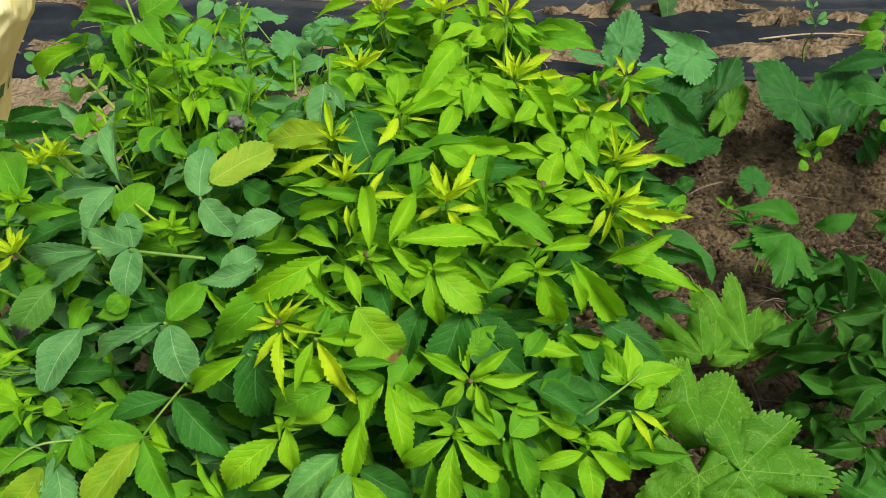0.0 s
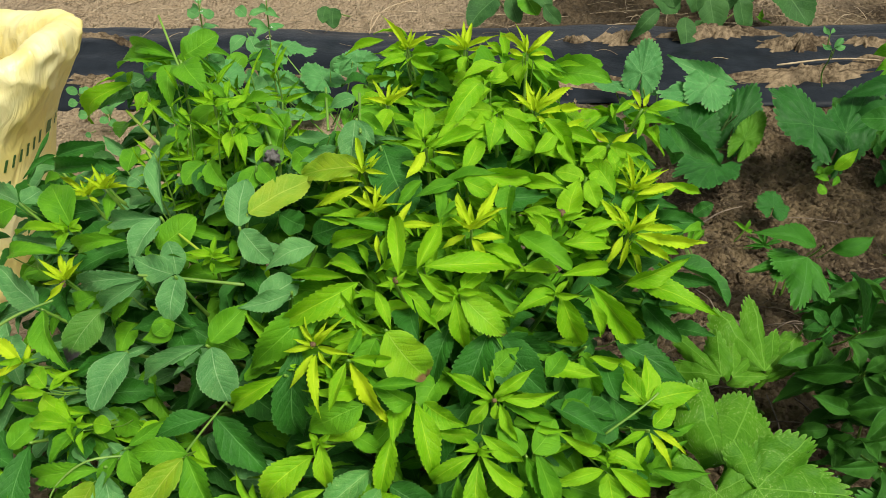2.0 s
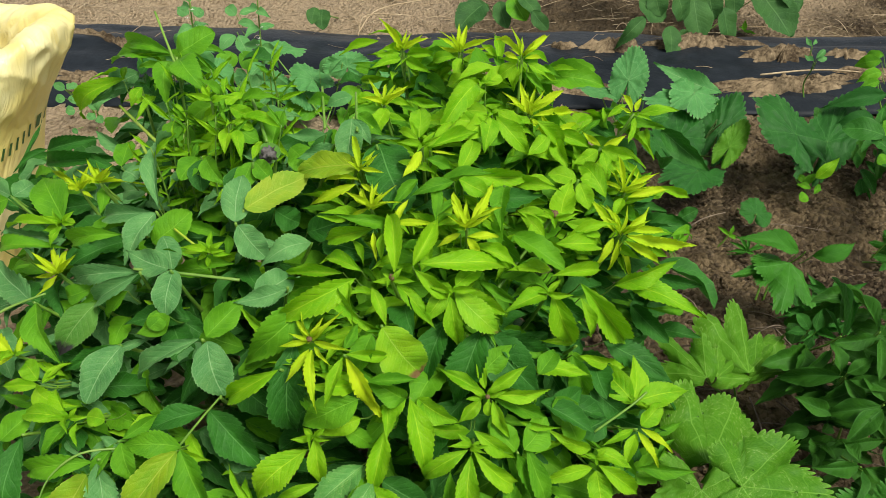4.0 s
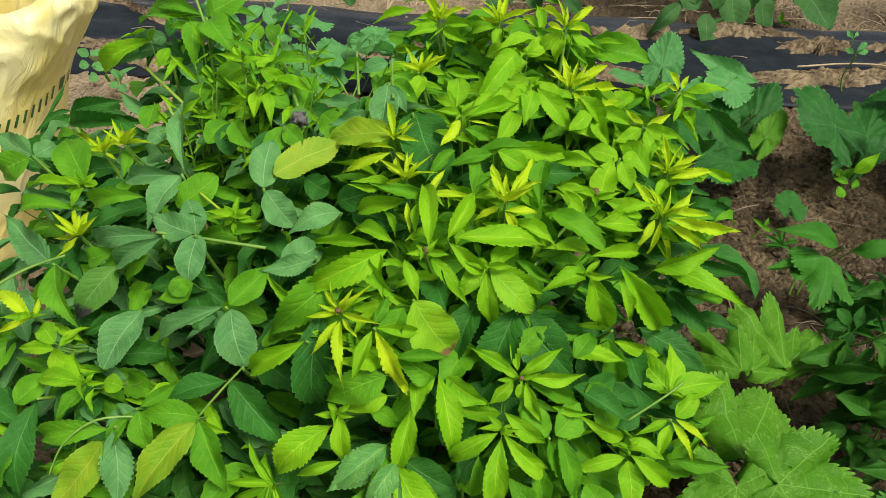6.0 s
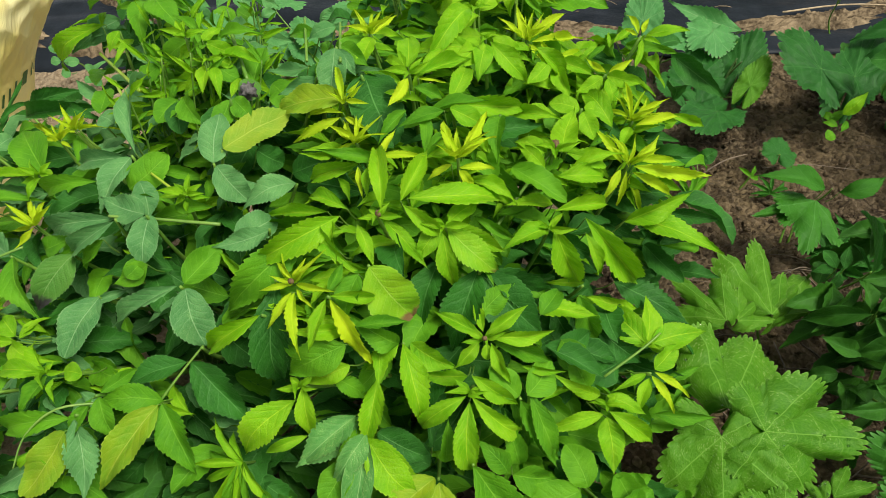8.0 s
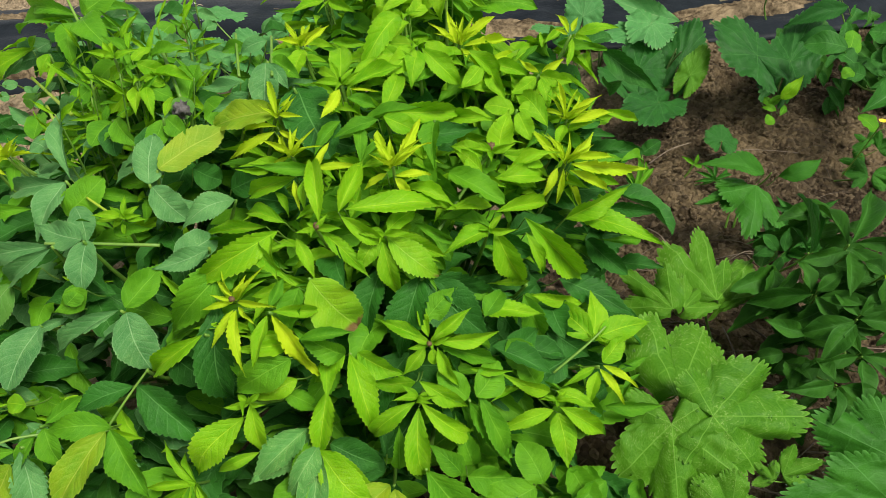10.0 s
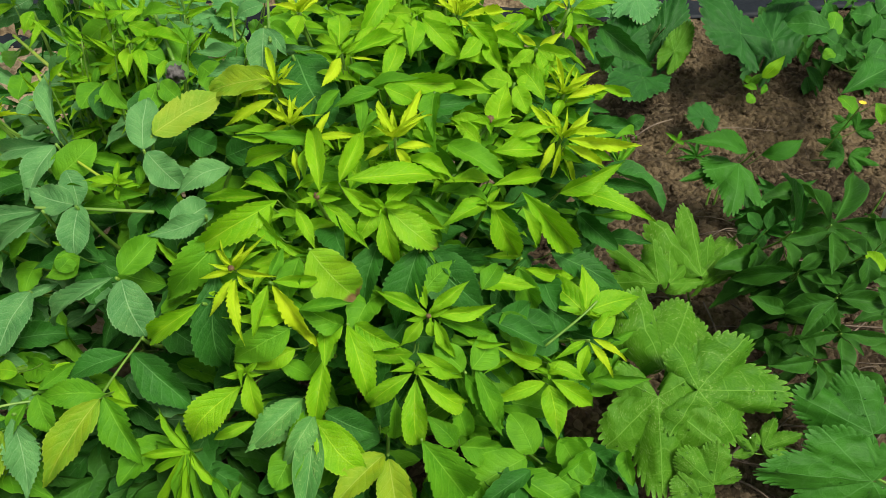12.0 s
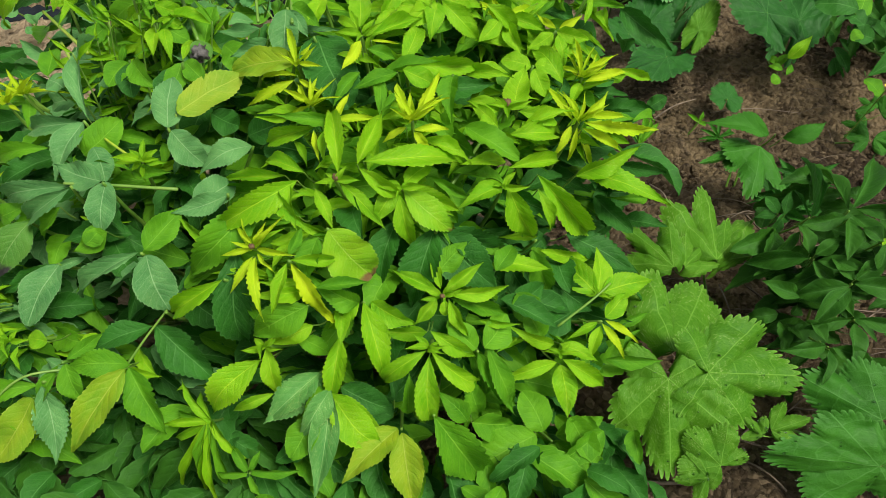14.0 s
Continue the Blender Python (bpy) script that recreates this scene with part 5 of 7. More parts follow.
sprig(gold, (0.203, 0.817, 0.202),
      ("green", 0.201, 0.813, 0.201, 0.221, 0.765, 0.151, 0.050),
      ("green", 0.208, 0.814, 0.202, 0.299, 0.790, 0.150, 0.052),
      ("green", 0.209, 0.825, 0.207, 0.294, 0.857, 0.205, 0.052),
      ("green", 0.190, 0.830, 0.212, 0.160, 0.877, 0.254, 0.054),
      ("green", 0.096, 0.867, 0.387, 0.144, 0.849, 0.248, 0.041),
      ("green", 0.082, 0.815, 0.290, 0.060, 0.837, 0.370, 0.037))
sprig(gold, (0.001, 0.953, 0.536),
      ("green", 0.025, 0.917, 0.490, 0.073, 0.952, 0.519, 0.040),
      ("green", 0.149, 0.952, 0.408, 0.186, 0.951, 0.356, 0.049),
      ("green", 0.111, 0.922, 0.487, 0.142, 0.972, 0.495, 0.033),
      ("green", 0.181, 1.025, 0.433, 0.214, 1.011, 0.343, 0.046),
      ("green", 0.193, 0.934, 0.320, 0.167, 0.947, 0.374, 0.044))
sprig(green, (-0.190, 1.235, 0.757),
      ("blue", -0.192, 1.230, 0.757, -0.198, 1.185, 0.701, 0.047),
      ("blue", -0.187, 1.231, 0.756, -0.160, 1.203, 0.724, 0.024),
      ("green", -0.186, 1.257, 0.751, -0.143, 1.225, 0.731, 0.035),
      ("green", -0.152, 1.291, 0.749, -0.184, 1.236, 0.725, 0.045))
sprig(gold, (-0.150, 1.194, 0.729),
      ("deep:oval", -0.148, 1.212, 0.721, -0.100, 1.105, 0.667, 0.085))
sprig(green, (-0.177, 1.167, 0.706),
      ("spent2", -0.174, 1.163, 0.709, -0.280, 1.191, 0.678, 0.048))
sprig(green, (-0.326, 1.243, 0.682),
      ("green", -0.345, 1.276, 0.663, -0.335, 1.382, 0.703, 0.046),
      ("green", -0.303, 1.254, 0.688, -0.266, 1.208, 0.668, 0.049),
      ("rot", -0.323, 1.246, 0.695, -0.343, 1.214, 0.682, 0.036))
sprig(green, (-0.222, 1.218, 0.714),
      ("pale", -0.224, 1.215, 0.717, -0.284, 1.216, 0.688, 0.030),
      ("pale", -0.237, 1.236, 0.724, -0.311, 1.275, 0.700, 0.023),
      ("pale", -0.200, 1.311, 0.758, -0.245, 1.301, 0.744, 0.027),
      ("green", -0.229, 1.322, 0.742, -0.291, 1.358, 0.726, 0.028))
sprig(green, (-0.255, 1.119, 0.584),
      ("blue", -0.255, 1.112, 0.590, -0.329, 1.064, 0.581, 0.045),
      ("deep", -0.266, 1.146, 0.587, -0.188, 1.131, 0.629, 0.049),
      ("deep", -0.316, 1.145, 0.630, -0.281, 1.158, 0.597, 0.044),
      ("deep", -0.140, 1.048, 0.613, -0.245, 1.115, 0.591, 0.054),
      ("deep", -0.226, 1.119, 0.608, -0.171, 1.088, 0.611, 0.043))
sprig(green, (-0.274, 0.995, 0.588),
      ("blue", -0.274, 0.996, 0.586, -0.352, 0.976, 0.571, 0.037),
      ("blue", -0.324, 0.987, 0.574, -0.278, 1.045, 0.574, 0.050))
sprig(gold, (0.059, 1.153, 0.681),
      ("green", 0.060, 1.159, 0.678, 0.052, 1.092, 0.643, 0.039),
      ("deep", 0.220, 1.273, 0.612, 0.248, 1.228, 0.577, 0.053))
sprig(green, (-0.553, 1.488, 0.750),
      ("green", -0.575, 1.541, 0.731, -0.750, 1.622, 0.684, 0.048),
      ("green", -0.552, 1.495, 0.753, -0.486, 1.513, 0.792, 0.059),
      ("green", -0.533, 1.443, 0.765, -0.475, 1.378, 0.735, 0.055),
      ("green", -0.578, 1.543, 0.732, -0.708, 1.622, 0.720, 0.034),
      ("green", -0.569, 1.496, 0.738, -0.561, 1.407, 0.688, 0.042),
      ("green", -0.546, 1.475, 0.747, -0.529, 1.439, 0.727, 0.038))
sprig(green, (-0.648, 1.525, 0.669),
      ("lime", -0.709, 1.605, 0.652, -0.854, 1.640, 0.548, 0.043),
      ("lime", -0.706, 1.584, 0.656, -0.710, 1.622, 0.671, 0.016),
      ("lime", -0.638, 1.501, 0.680, -0.658, 1.481, 0.649, 0.026))
sprig(green, (-0.435, 1.281, 0.758),
      ("lime", -0.441, 1.295, 0.756, -0.449, 1.323, 0.768, 0.008),
      ("lime", -0.420, 1.310, 0.759, -0.422, 1.346, 0.774, 0.013),
      ("green", -0.441, 1.310, 0.738, -0.492, 1.322, 0.695, 0.039),
      ("green", -0.435, 1.296, 0.741, -0.398, 1.332, 0.734, 0.039),
      ("lime", -0.426, 1.283, 0.748, -0.459, 1.290, 0.716, 0.023),
      ("lime", -0.416, 1.299, 0.744, -0.397, 1.330, 0.750, 0.023),
      ("lime", -0.411, 1.300, 0.739, -0.379, 1.320, 0.714, 0.029))
sprig(green, (-0.409, 1.283, 0.716),
      ("green", -0.420, 1.303, 0.703, -0.477, 1.319, 0.661, 0.039),
      ("green", -0.411, 1.300, 0.705, -0.366, 1.284, 0.685, 0.039),
      ("lime", -0.412, 1.290, 0.706, -0.415, 1.246, 0.682, 0.029),
      ("lime", -0.405, 1.296, 0.714, -0.376, 1.295, 0.701, 0.021),
      ("green", -0.420, 1.294, 0.712, -0.447, 1.291, 0.729, 0.033),
      ("lime", -0.398, 1.279, 0.707, -0.383, 1.230, 0.681, 0.025),
      ("lime", -0.430, 1.287, 0.703, -0.483, 1.296, 0.654, 0.025))
sprig(green, (-0.467, 1.274, 0.655),
      ("green", -0.469, 1.269, 0.655, -0.493, 1.226, 0.638, 0.039),
      ("green", -0.448, 1.241, 0.672, -0.407, 1.191, 0.650, 0.041),
      ("deep", -0.462, 1.264, 0.654, -0.455, 1.212, 0.625, 0.042),
      ("lime", -0.476, 1.280, 0.656, -0.516, 1.306, 0.652, 0.024),
      ("lime", -0.452, 1.265, 0.667, -0.420, 1.271, 0.681, 0.023))
sprig(green, (-0.351, 1.180, 0.699),
      ("green", -0.361, 1.203, 0.686, -0.376, 1.155, 0.662, 0.037),
      ("green", -0.352, 1.196, 0.692, -0.321, 1.163, 0.678, 0.033),
      ("lime", -0.361, 1.215, 0.685, -0.353, 1.258, 0.699, 0.019),
      ("deep", -0.371, 1.211, 0.670, -0.393, 1.165, 0.644, 0.041))
sprig(green, (-0.510, 1.344, 0.684),
      ("green", -0.522, 1.362, 0.672, -0.549, 1.332, 0.654, 0.035),
      ("lime", -0.497, 1.323, 0.697, -0.467, 1.318, 0.715, 0.024),
      ("lime", -0.513, 1.349, 0.686, -0.528, 1.371, 0.706, 0.022),
      ("green", -0.519, 1.362, 0.668, -0.504, 1.316, 0.642, 0.037))
sprig(weed_a, (-0.315, 0.791, 0.326),
      ("lime:strap", -0.315, 0.791, 0.326, -0.355, 0.827, 0.371, 0.014),
      ("green:strap", -0.315, 0.791, 0.326, -0.372, 0.815, 0.320, 0.014),
      ("lime:strap", -0.315, 0.791, 0.326, -0.382, 0.789, 0.325, 0.014),
      ("lime:strap", -0.315, 0.791, 0.326, -0.376, 0.792, 0.284, 0.014),
      ("green:strap", -0.315, 0.791, 0.326, -0.343, 0.751, 0.261, 0.014),
      ("lime:strap", -0.315, 0.791, 0.326, -0.375, 0.755, 0.220, 0.014),
      ("lime:strap", -0.315, 0.791, 0.326, -0.319, 0.727, 0.221, 0.014),
      ("green:strap", -0.315, 0.791, 0.326, -0.291, 0.741, 0.204, 0.014),
      ("lime:strap", -0.315, 0.791, 0.326, -0.272, 0.757, 0.280, 0.014),
      ("lime:strap", -0.315, 0.791, 0.326, -0.336, 0.832, 0.341, 0.014),
      ("green:strap", -0.315, 0.791, 0.326, -0.294, 0.769, 0.299, 0.014),
      ("lime:strap", -0.315, 0.791, 0.326, -0.339, 0.749, 0.213, 0.014))
sprig(weed_b, (-0.256, 0.725, 0.286),
      ("green:strap", -0.262, 0.731, 0.277, -0.311, 0.739, 0.269, 0.011),
      ("green:strap", -0.255, 0.732, 0.281, -0.189, 0.733, 0.273, 0.013),
      ("green:strap", -0.257, 0.734, 0.280, -0.244, 0.754, 0.297, 0.011),
      ("green:strap", -0.259, 0.728, 0.273, -0.246, 0.711, 0.250, 0.011),
      ("green:strap", -0.262, 0.734, 0.279, -0.286, 0.767, 0.296, 0.016))
sprig(lobe_a, (0.445, 0.990, 0.212),
      ("lobe:bell", 0.442, 0.983, 0.217, 0.516, 1.170, 0.232, 0.161))
sprig(lobe_a, (0.483, 0.929, 0.223),
      ("lobe:lobed", 0.482, 0.923, 0.230, 0.654, 0.936, 0.196, 0.130))
sprig(lobe_a, (0.417, 0.929, 0.213),
      ("lobe:lobed", 0.415, 0.922, 0.219, 0.416, 0.813, 0.087, 0.130))
sprig(lobe_b, (0.788, 0.873, 0.146),
      ("lobe_dark:lobed", 0.785, 0.870, 0.151, 0.659, 0.932, 0.195, 0.110))
sprig(lobe_b, (0.774, 0.814, 0.097),
      ("lobe_dark:lobed", 0.773, 0.812, 0.099, 0.581, 0.838, 0.111, 0.116))
sprig(lobe_b, (0.597, 0.868, 0.134),
      ("lobe:lobed3", 0.595, 0.866, 0.137, 0.660, 0.871, 0.161, 0.054),
      ("lobe:lobed3", 0.578, 0.858, 0.134, 0.550, 0.884, 0.151, 0.036))
sprig(lobe_a, (0.498, 0.817, 0.112),
      ("lobe:lobed", 0.496, 0.814, 0.117, 0.437, 0.852, 0.163, 0.080),
      ("lobe:lobed3", 0.473, 0.801, 0.103, 0.420, 0.806, 0.087, 0.059),
      ("lobe:lobed3", 0.298, 0.825, 0.110, 0.285, 0.866, 0.148, 0.053))
sprig(lobe_c, (0.603, 1.254, 0.184),
      ("lobe:fan2", 0.596, 1.238, 0.195, 0.636, 1.452, 0.226, 0.160),
      ("lobe:lobed3", 0.604, 1.244, 0.186, 0.740, 1.381, 0.182, 0.059))
sprig(lobe_c, (0.501, 1.215, 0.201),
      ("lobe:lobed3", 0.495, 1.200, 0.216, 0.411, 1.342, 0.227, 0.085),
      ("lobe:lobed3", 0.522, 1.212, 0.205, 0.625, 1.313, 0.198, 0.057))
sprig(palm, (0.837, 1.669, 0.158),
      ("lobe_dark:lobed3", 0.829, 1.654, 0.174, 0.779, 1.514, 0.133, 0.126),
      ("lobe_dark:lobed3", 0.814, 1.655, 0.168, 0.657, 1.567, 0.192, 0.050))
sprig(palm, (0.869, 1.675, 0.193),
      ("lobe_dark", 0.847, 1.665, 0.201, 0.689, 1.650, 0.251, 0.065),
      ("lobe_dark", 0.877, 1.653, 0.197, 0.971, 1.645, 0.239, 0.051))
sprig(dark, (0.828, 1.238, 0.313),
      ("dark", 0.835, 1.243, 0.314, 0.929, 1.376, 0.331, 0.060),
      ("dark", 0.834, 1.252, 0.304, 0.823, 1.374, 0.310, 0.047),
      ("dark", 0.837, 1.236, 0.319, 0.932, 1.220, 0.329, 0.041),
      ("dark", 0.831, 1.228, 0.310, 0.864, 1.146, 0.302, 0.051),
      ("dark", 0.819, 1.228, 0.308, 0.745, 1.231, 0.289, 0.048),
      ("dark", 0.821, 1.219, 0.310, 0.794, 1.138, 0.288, 0.047))
sprig(dark, (0.751, 1.170, 0.252),
      ("dark", 0.740, 1.165, 0.261, 0.656, 1.217, 0.203, 0.052),
      ("dark", 0.746, 1.164, 0.253, 0.787, 1.148, 0.222, 0.045),
      ("dark", 0.753, 1.161, 0.257, 0.823, 1.121, 0.273, 0.040),
      ("dark", 0.745, 1.180, 0.256, 0.737, 1.230, 0.285, 0.043),
      ("dark", 0.749, 1.169, 0.265, 0.787, 1.175, 0.298, 0.038))
sprig(dark, (0.801, 1.107, 0.245),
      ("dark", 0.798, 1.108, 0.241, 0.719, 1.125, 0.201, 0.061),
      ("dark", 0.804, 1.105, 0.247, 0.888, 1.089, 0.239, 0.054),
      ("dark", 0.799, 1.103, 0.238, 0.731, 1.059, 0.198, 0.052),
      ("dark", 0.807, 1.116, 0.245, 0.776, 1.159, 0.271, 0.042),
      ("dark", 0.810, 1.115, 0.248, 0.854, 1.130, 0.290, 0.046),
      ("dark", 0.728, 1.128, 0.197, 0.652, 1.134, 0.231, 0.045))
sprig(dark, (0.783, 1.036, 0.224),
      ("dark", 0.775, 1.035, 0.227, 0.704, 1.039, 0.204, 0.033),
      ("dark", 0.784, 1.034, 0.229, 0.865, 1.021, 0.222, 0.036),
      ("dark", 0.780, 1.029, 0.223, 0.760, 0.956, 0.194, 0.052),
      ("dark", 0.788, 1.049, 0.219, 0.781, 1.110, 0.216, 0.031))
sprig(dark, (0.723, 0.992, 0.204),
      ("dark", 0.717, 0.991, 0.209, 0.635, 0.975, 0.219, 0.038),
      ("dark", 0.717, 0.978, 0.212, 0.688, 0.920, 0.200, 0.037),
      ("dark", 0.727, 0.987, 0.209, 0.796, 0.967, 0.185, 0.044),
      ("dark", 0.725, 1.002, 0.205, 0.711, 1.061, 0.197, 0.041),
      ("dark", 0.798, 0.974, 0.192, 0.832, 0.936, 0.172, 0.050))
sprig(dark, (0.855, 1.149, 0.314),
      ("dark", 0.852, 1.146, 0.314, 0.832, 1.179, 0.318, 0.042),
      ("dark", 0.858, 1.144, 0.310, 0.845, 1.112, 0.270, 0.048),
      ("dark", 0.868, 1.151, 0.311, 0.939, 1.176, 0.298, 0.048),
      ("lime", 0.885, 1.127, 0.289, 0.858, 1.152, 0.311, 0.031),
      ("dark", 0.870, 1.106, 0.267, 0.901, 1.067, 0.244, 0.047))
sprig(dark, (0.962, 1.307, 0.332),
      ("dark", 0.895, 1.174, 0.317, 0.903, 1.251, 0.324, 0.047),
      ("dark", 0.732, 1.216, 0.283, 0.698, 1.212, 0.232, 0.033))
sprig(flower_weed, (1.264, 1.895, 0.010),
      ("lobe_dark:lobed3", 1.258, 1.896, 0.015, 1.198, 1.920, 0.015, 0.060),
      ("lobe_dark:lobed3", 1.274, 1.898, 0.015, 1.334, 1.844, 0.015, 0.049),
      ("lobe_dark:lobed3", 1.259, 1.938, 0.028, 1.214, 1.985, 0.017, 0.047),
      ("lobe_dark:lobed3", 1.253, 1.880, 0.107, 1.294, 1.875, 0.142, 0.057),
      ("lobe_dark:lobed3", 1.232, 1.883, 0.125, 1.205, 1.932, 0.134, 0.048),
      ("green", 1.225, 1.870, 0.168, 1.194, 1.914, 0.196, 0.045),
      ("green", 1.285, 1.888, 0.187, 1.327, 1.880, 0.120, 0.046))
sprig(right_herb, (1.322, 1.993, 0.213),
      ("deep", 1.196, 1.915, 0.203, 1.415, 2.048, 0.214, 0.093),
      ("deep", 1.265, 2.018, 0.219, 1.426, 2.086, 0.219, 0.054),
      ("deep", 1.357, 2.138, 0.226, 1.440, 2.204, 0.277, 0.108),
      ("deep", 1.269, 2.127, 0.237, 1.228, 2.168, 0.258, 0.065),
      ("deep", 1.257, 2.166, 0.271, 1.155, 2.215, 0.269, 0.072),
      ("green", 1.293, 2.218, 0.297, 1.255, 2.160, 0.254, 0.065),
      ("deep", 1.367, 2.183, 0.263, 1.465, 2.172, 0.256, 0.072),
      ("deep", 1.284, 2.087, 0.221, 1.232, 2.120, 0.225, 0.058),
      ("deep", 1.341, 2.071, 0.225, 1.374, 1.980, 0.182, 0.079),
      ("deep", 1.398, 2.145, 0.238, 1.331, 2.160, 0.235, 0.072),
      ("green", 1.259, 2.106, 0.227, 1.226, 2.099, 0.215, 0.039))
sprig(right_herb, (1.418, 2.136, 0.240),
      ("deep", 1.402, 2.123, 0.248, 1.334, 2.043, 0.204, 0.073),
      ("deep", 1.417, 2.186, 0.270, 1.349, 2.231, 0.289, 0.082),
      ("deep", 1.432, 2.183, 0.270, 1.486, 2.136, 0.236, 0.091),
      ("deep", 1.414, 2.212, 0.293, 1.493, 2.285, 0.343, 0.099))
sprig(right_herb, (1.420, 2.617, 0.280),
      ("green", 1.443, 2.647, 0.308, 1.378, 2.690, 0.270, 0.050),
      ("green", 1.422, 2.587, 0.293, 1.350, 2.584, 0.258, 0.045),
      ("green", 1.400, 2.544, 0.280, 1.340, 2.539, 0.254, 0.037),
      ("green", 1.461, 2.676, 0.316, 1.417, 2.709, 0.294, 0.038),
      ("lig", 1.387, 2.451, 0.274, 1.200, 2.441, 0.230, 0.072),
      ("lig", 1.353, 2.401, 0.201, 1.217, 2.397, 0.172, 0.079))
sprig(lig_a, (1.051, 2.280, 0.211),
      ("lig:heart", 1.051, 2.280, 0.211, 0.960, 2.390, 0.285, 0.112))
sprig(lig_a, (1.187, 2.340, 0.155),
      ("lig:heart", 1.187, 2.340, 0.155, 1.309, 2.500, 0.245, 0.089))
sprig(lig_b, (0.857, 2.300, 0.122),
      ("lobe:heart", 0.868, 2.310, 0.145, 0.918, 2.355, 0.212, 0.048))
sprig(lig_b, (0.895, 2.500, 0.097),
      ("lig:heart", 0.895, 2.500, 0.097, 0.964, 2.600, 0.189, 0.085))
sprig(lig_b, (0.811, 2.600, 0.174),
      ("pale_round:heart", 0.811, 2.600, 0.174, 0.624, 2.500, 0.212, 0.069))
sprig(lig_b, (0.823, 2.620, 0.190),
      ("pale_round:heart", 0.823, 2.620, 0.190, 0.752, 2.460, 0.195, 0.096))
sprig(lig_c, (0.608, 2.700, 0.195),
      ("pale_round:heart", 0.608, 2.700, 0.195, 0.634, 2.760, 0.287, 0.075))
sprig(lig_c, (0.940, 2.680, 0.163),
      ("pale", 0.940, 2.680, 0.163, 0.694, 2.720, 0.249, 0.079))
sprig(lig_b, (0.745, 2.200, 0.118),
      ("lig:heart", 0.745, 2.200, 0.118, 0.620, 2.060, 0.155, 0.085))
sprig(lig_b, (0.731, 2.400, 0.128),
      ("lig:heart", 0.731, 2.400, 0.128, 0.778, 2.500, 0.174, 0.1))
sprig(lig_b, (0.662, 2.350, 0.118),
      ("lig:heart", 0.662, 2.350, 0.118, 0.619, 2.420, 0.142, 0.061))
sprig(lig_c, (0.513, 2.700, 0.153),
      ("pale_round:heart", 0.513, 2.700, 0.153, 0.435, 2.720, 0.159, 0.048))
sprig(far_d, (1.310, 2.835, 0.220),
      ("pale", 1.324, 2.863, 0.224, 1.361, 2.886, 0.253, 0.027),
      ("pale", 1.320, 2.867, 0.214, 1.297, 2.901, 0.221, 0.025),
      ("pale", 1.328, 2.861, 0.221, 1.370, 2.870, 0.226, 0.025),
      ("pale", 1.309, 2.894, 0.258, 1.299, 2.936, 0.277, 0.021),
      ("pale", 1.300, 2.869, 0.273, 1.318, 2.894, 0.288, 0.016))
sprig(far_e, (1.341, 3.435, 0.034),
      ("pale", 1.323, 3.387, 0.048, 1.314, 3.413, 0.058, 0.019),
      ("pale", 1.307, 3.336, 0.068, 1.323, 3.334, 0.078, 0.019))
sprig(back_herb, (-0.667, 2.768, 0.266),
      ("pale_round:heart", -0.644, 2.792, 0.256, -0.559, 2.842, 0.224, 0.054),
      ("pale", -0.668, 2.761, 0.252, -0.652, 2.758, 0.211, 0.036))
sprig(back_herb, (-0.397, 2.668, 0.250),
      ("pale_round:heart", -0.382, 2.675, 0.232, -0.386, 2.693, 0.280, 0.094),
      ("pale", -0.480, 2.683, 0.214, -0.397, 2.680, 0.273, 0.058))
sprig(back_herb, (-0.328, 2.713, 0.193),
      ("pale_round:heart", -0.308, 2.732, 0.180, -0.253, 2.786, 0.187, 0.073),
      ("pale_round:heart", -0.510, 2.706, 0.172, -0.576, 2.771, 0.193, 0.085))
sprig(back_herb, (-0.671, 2.694, 0.126),
      ("pale_round:heart", -0.648, 2.693, 0.127, -0.672, 2.738, 0.181, 0.080),
      ("pale_round:heart", -0.546, 2.682, 0.125, -0.490, 2.665, 0.085, 0.060),
      ("pale_round:heart", -0.827, 2.610, 0.219, -0.856, 2.646, 0.262, 0.081),
      ("pale_round:heart", -0.735, 2.702, 0.173, -0.710, 2.683, 0.120, 0.060))
sprig(back_herb, (-0.215, 2.781, 0.120),
      ("pale_round:heart", -0.192, 2.782, 0.094, -0.235, 2.785, 0.140, 0.099),
      ("pale_round:heart", -0.107, 2.817, 0.022, -0.030, 2.820, 0.046, 0.076),
      ("green", -0.329, 2.677, 0.113, -0.405, 2.669, 0.149, 0.072),
      ("green", -0.489, 2.650, 0.071, -0.612, 2.666, 0.074, 0.092),
      ("green", -0.389, 2.652, 0.081, -0.313, 2.667, 0.030, 0.081))
sprig(nettle_a, (-0.910, 2.690, 0.345),
      ("pale", -0.912, 2.677, 0.338, -0.975, 2.688, 0.289, 0.050),
      ("pale", -0.899, 2.673, 0.339, -0.855, 2.639, 0.301, 0.050),
      ("pale", -0.933, 2.766, 0.376, -0.981, 2.803, 0.382, 0.039),
      ("pale", -0.928, 2.798, 0.364, -0.895, 2.813, 0.371, 0.039),
      ("pale", -0.907, 2.638, 0.289, -0.960, 2.643, 0.222, 0.069),
      ("pale", -0.888, 2.618, 0.298, -0.837, 2.637, 0.246, 0.069),
      ("pale", -0.953, 2.862, 0.386, -0.980, 2.890, 0.413, 0.032),
      ("green", -0.907, 2.648, 0.301, -0.991, 2.652, 0.176, 0.077))
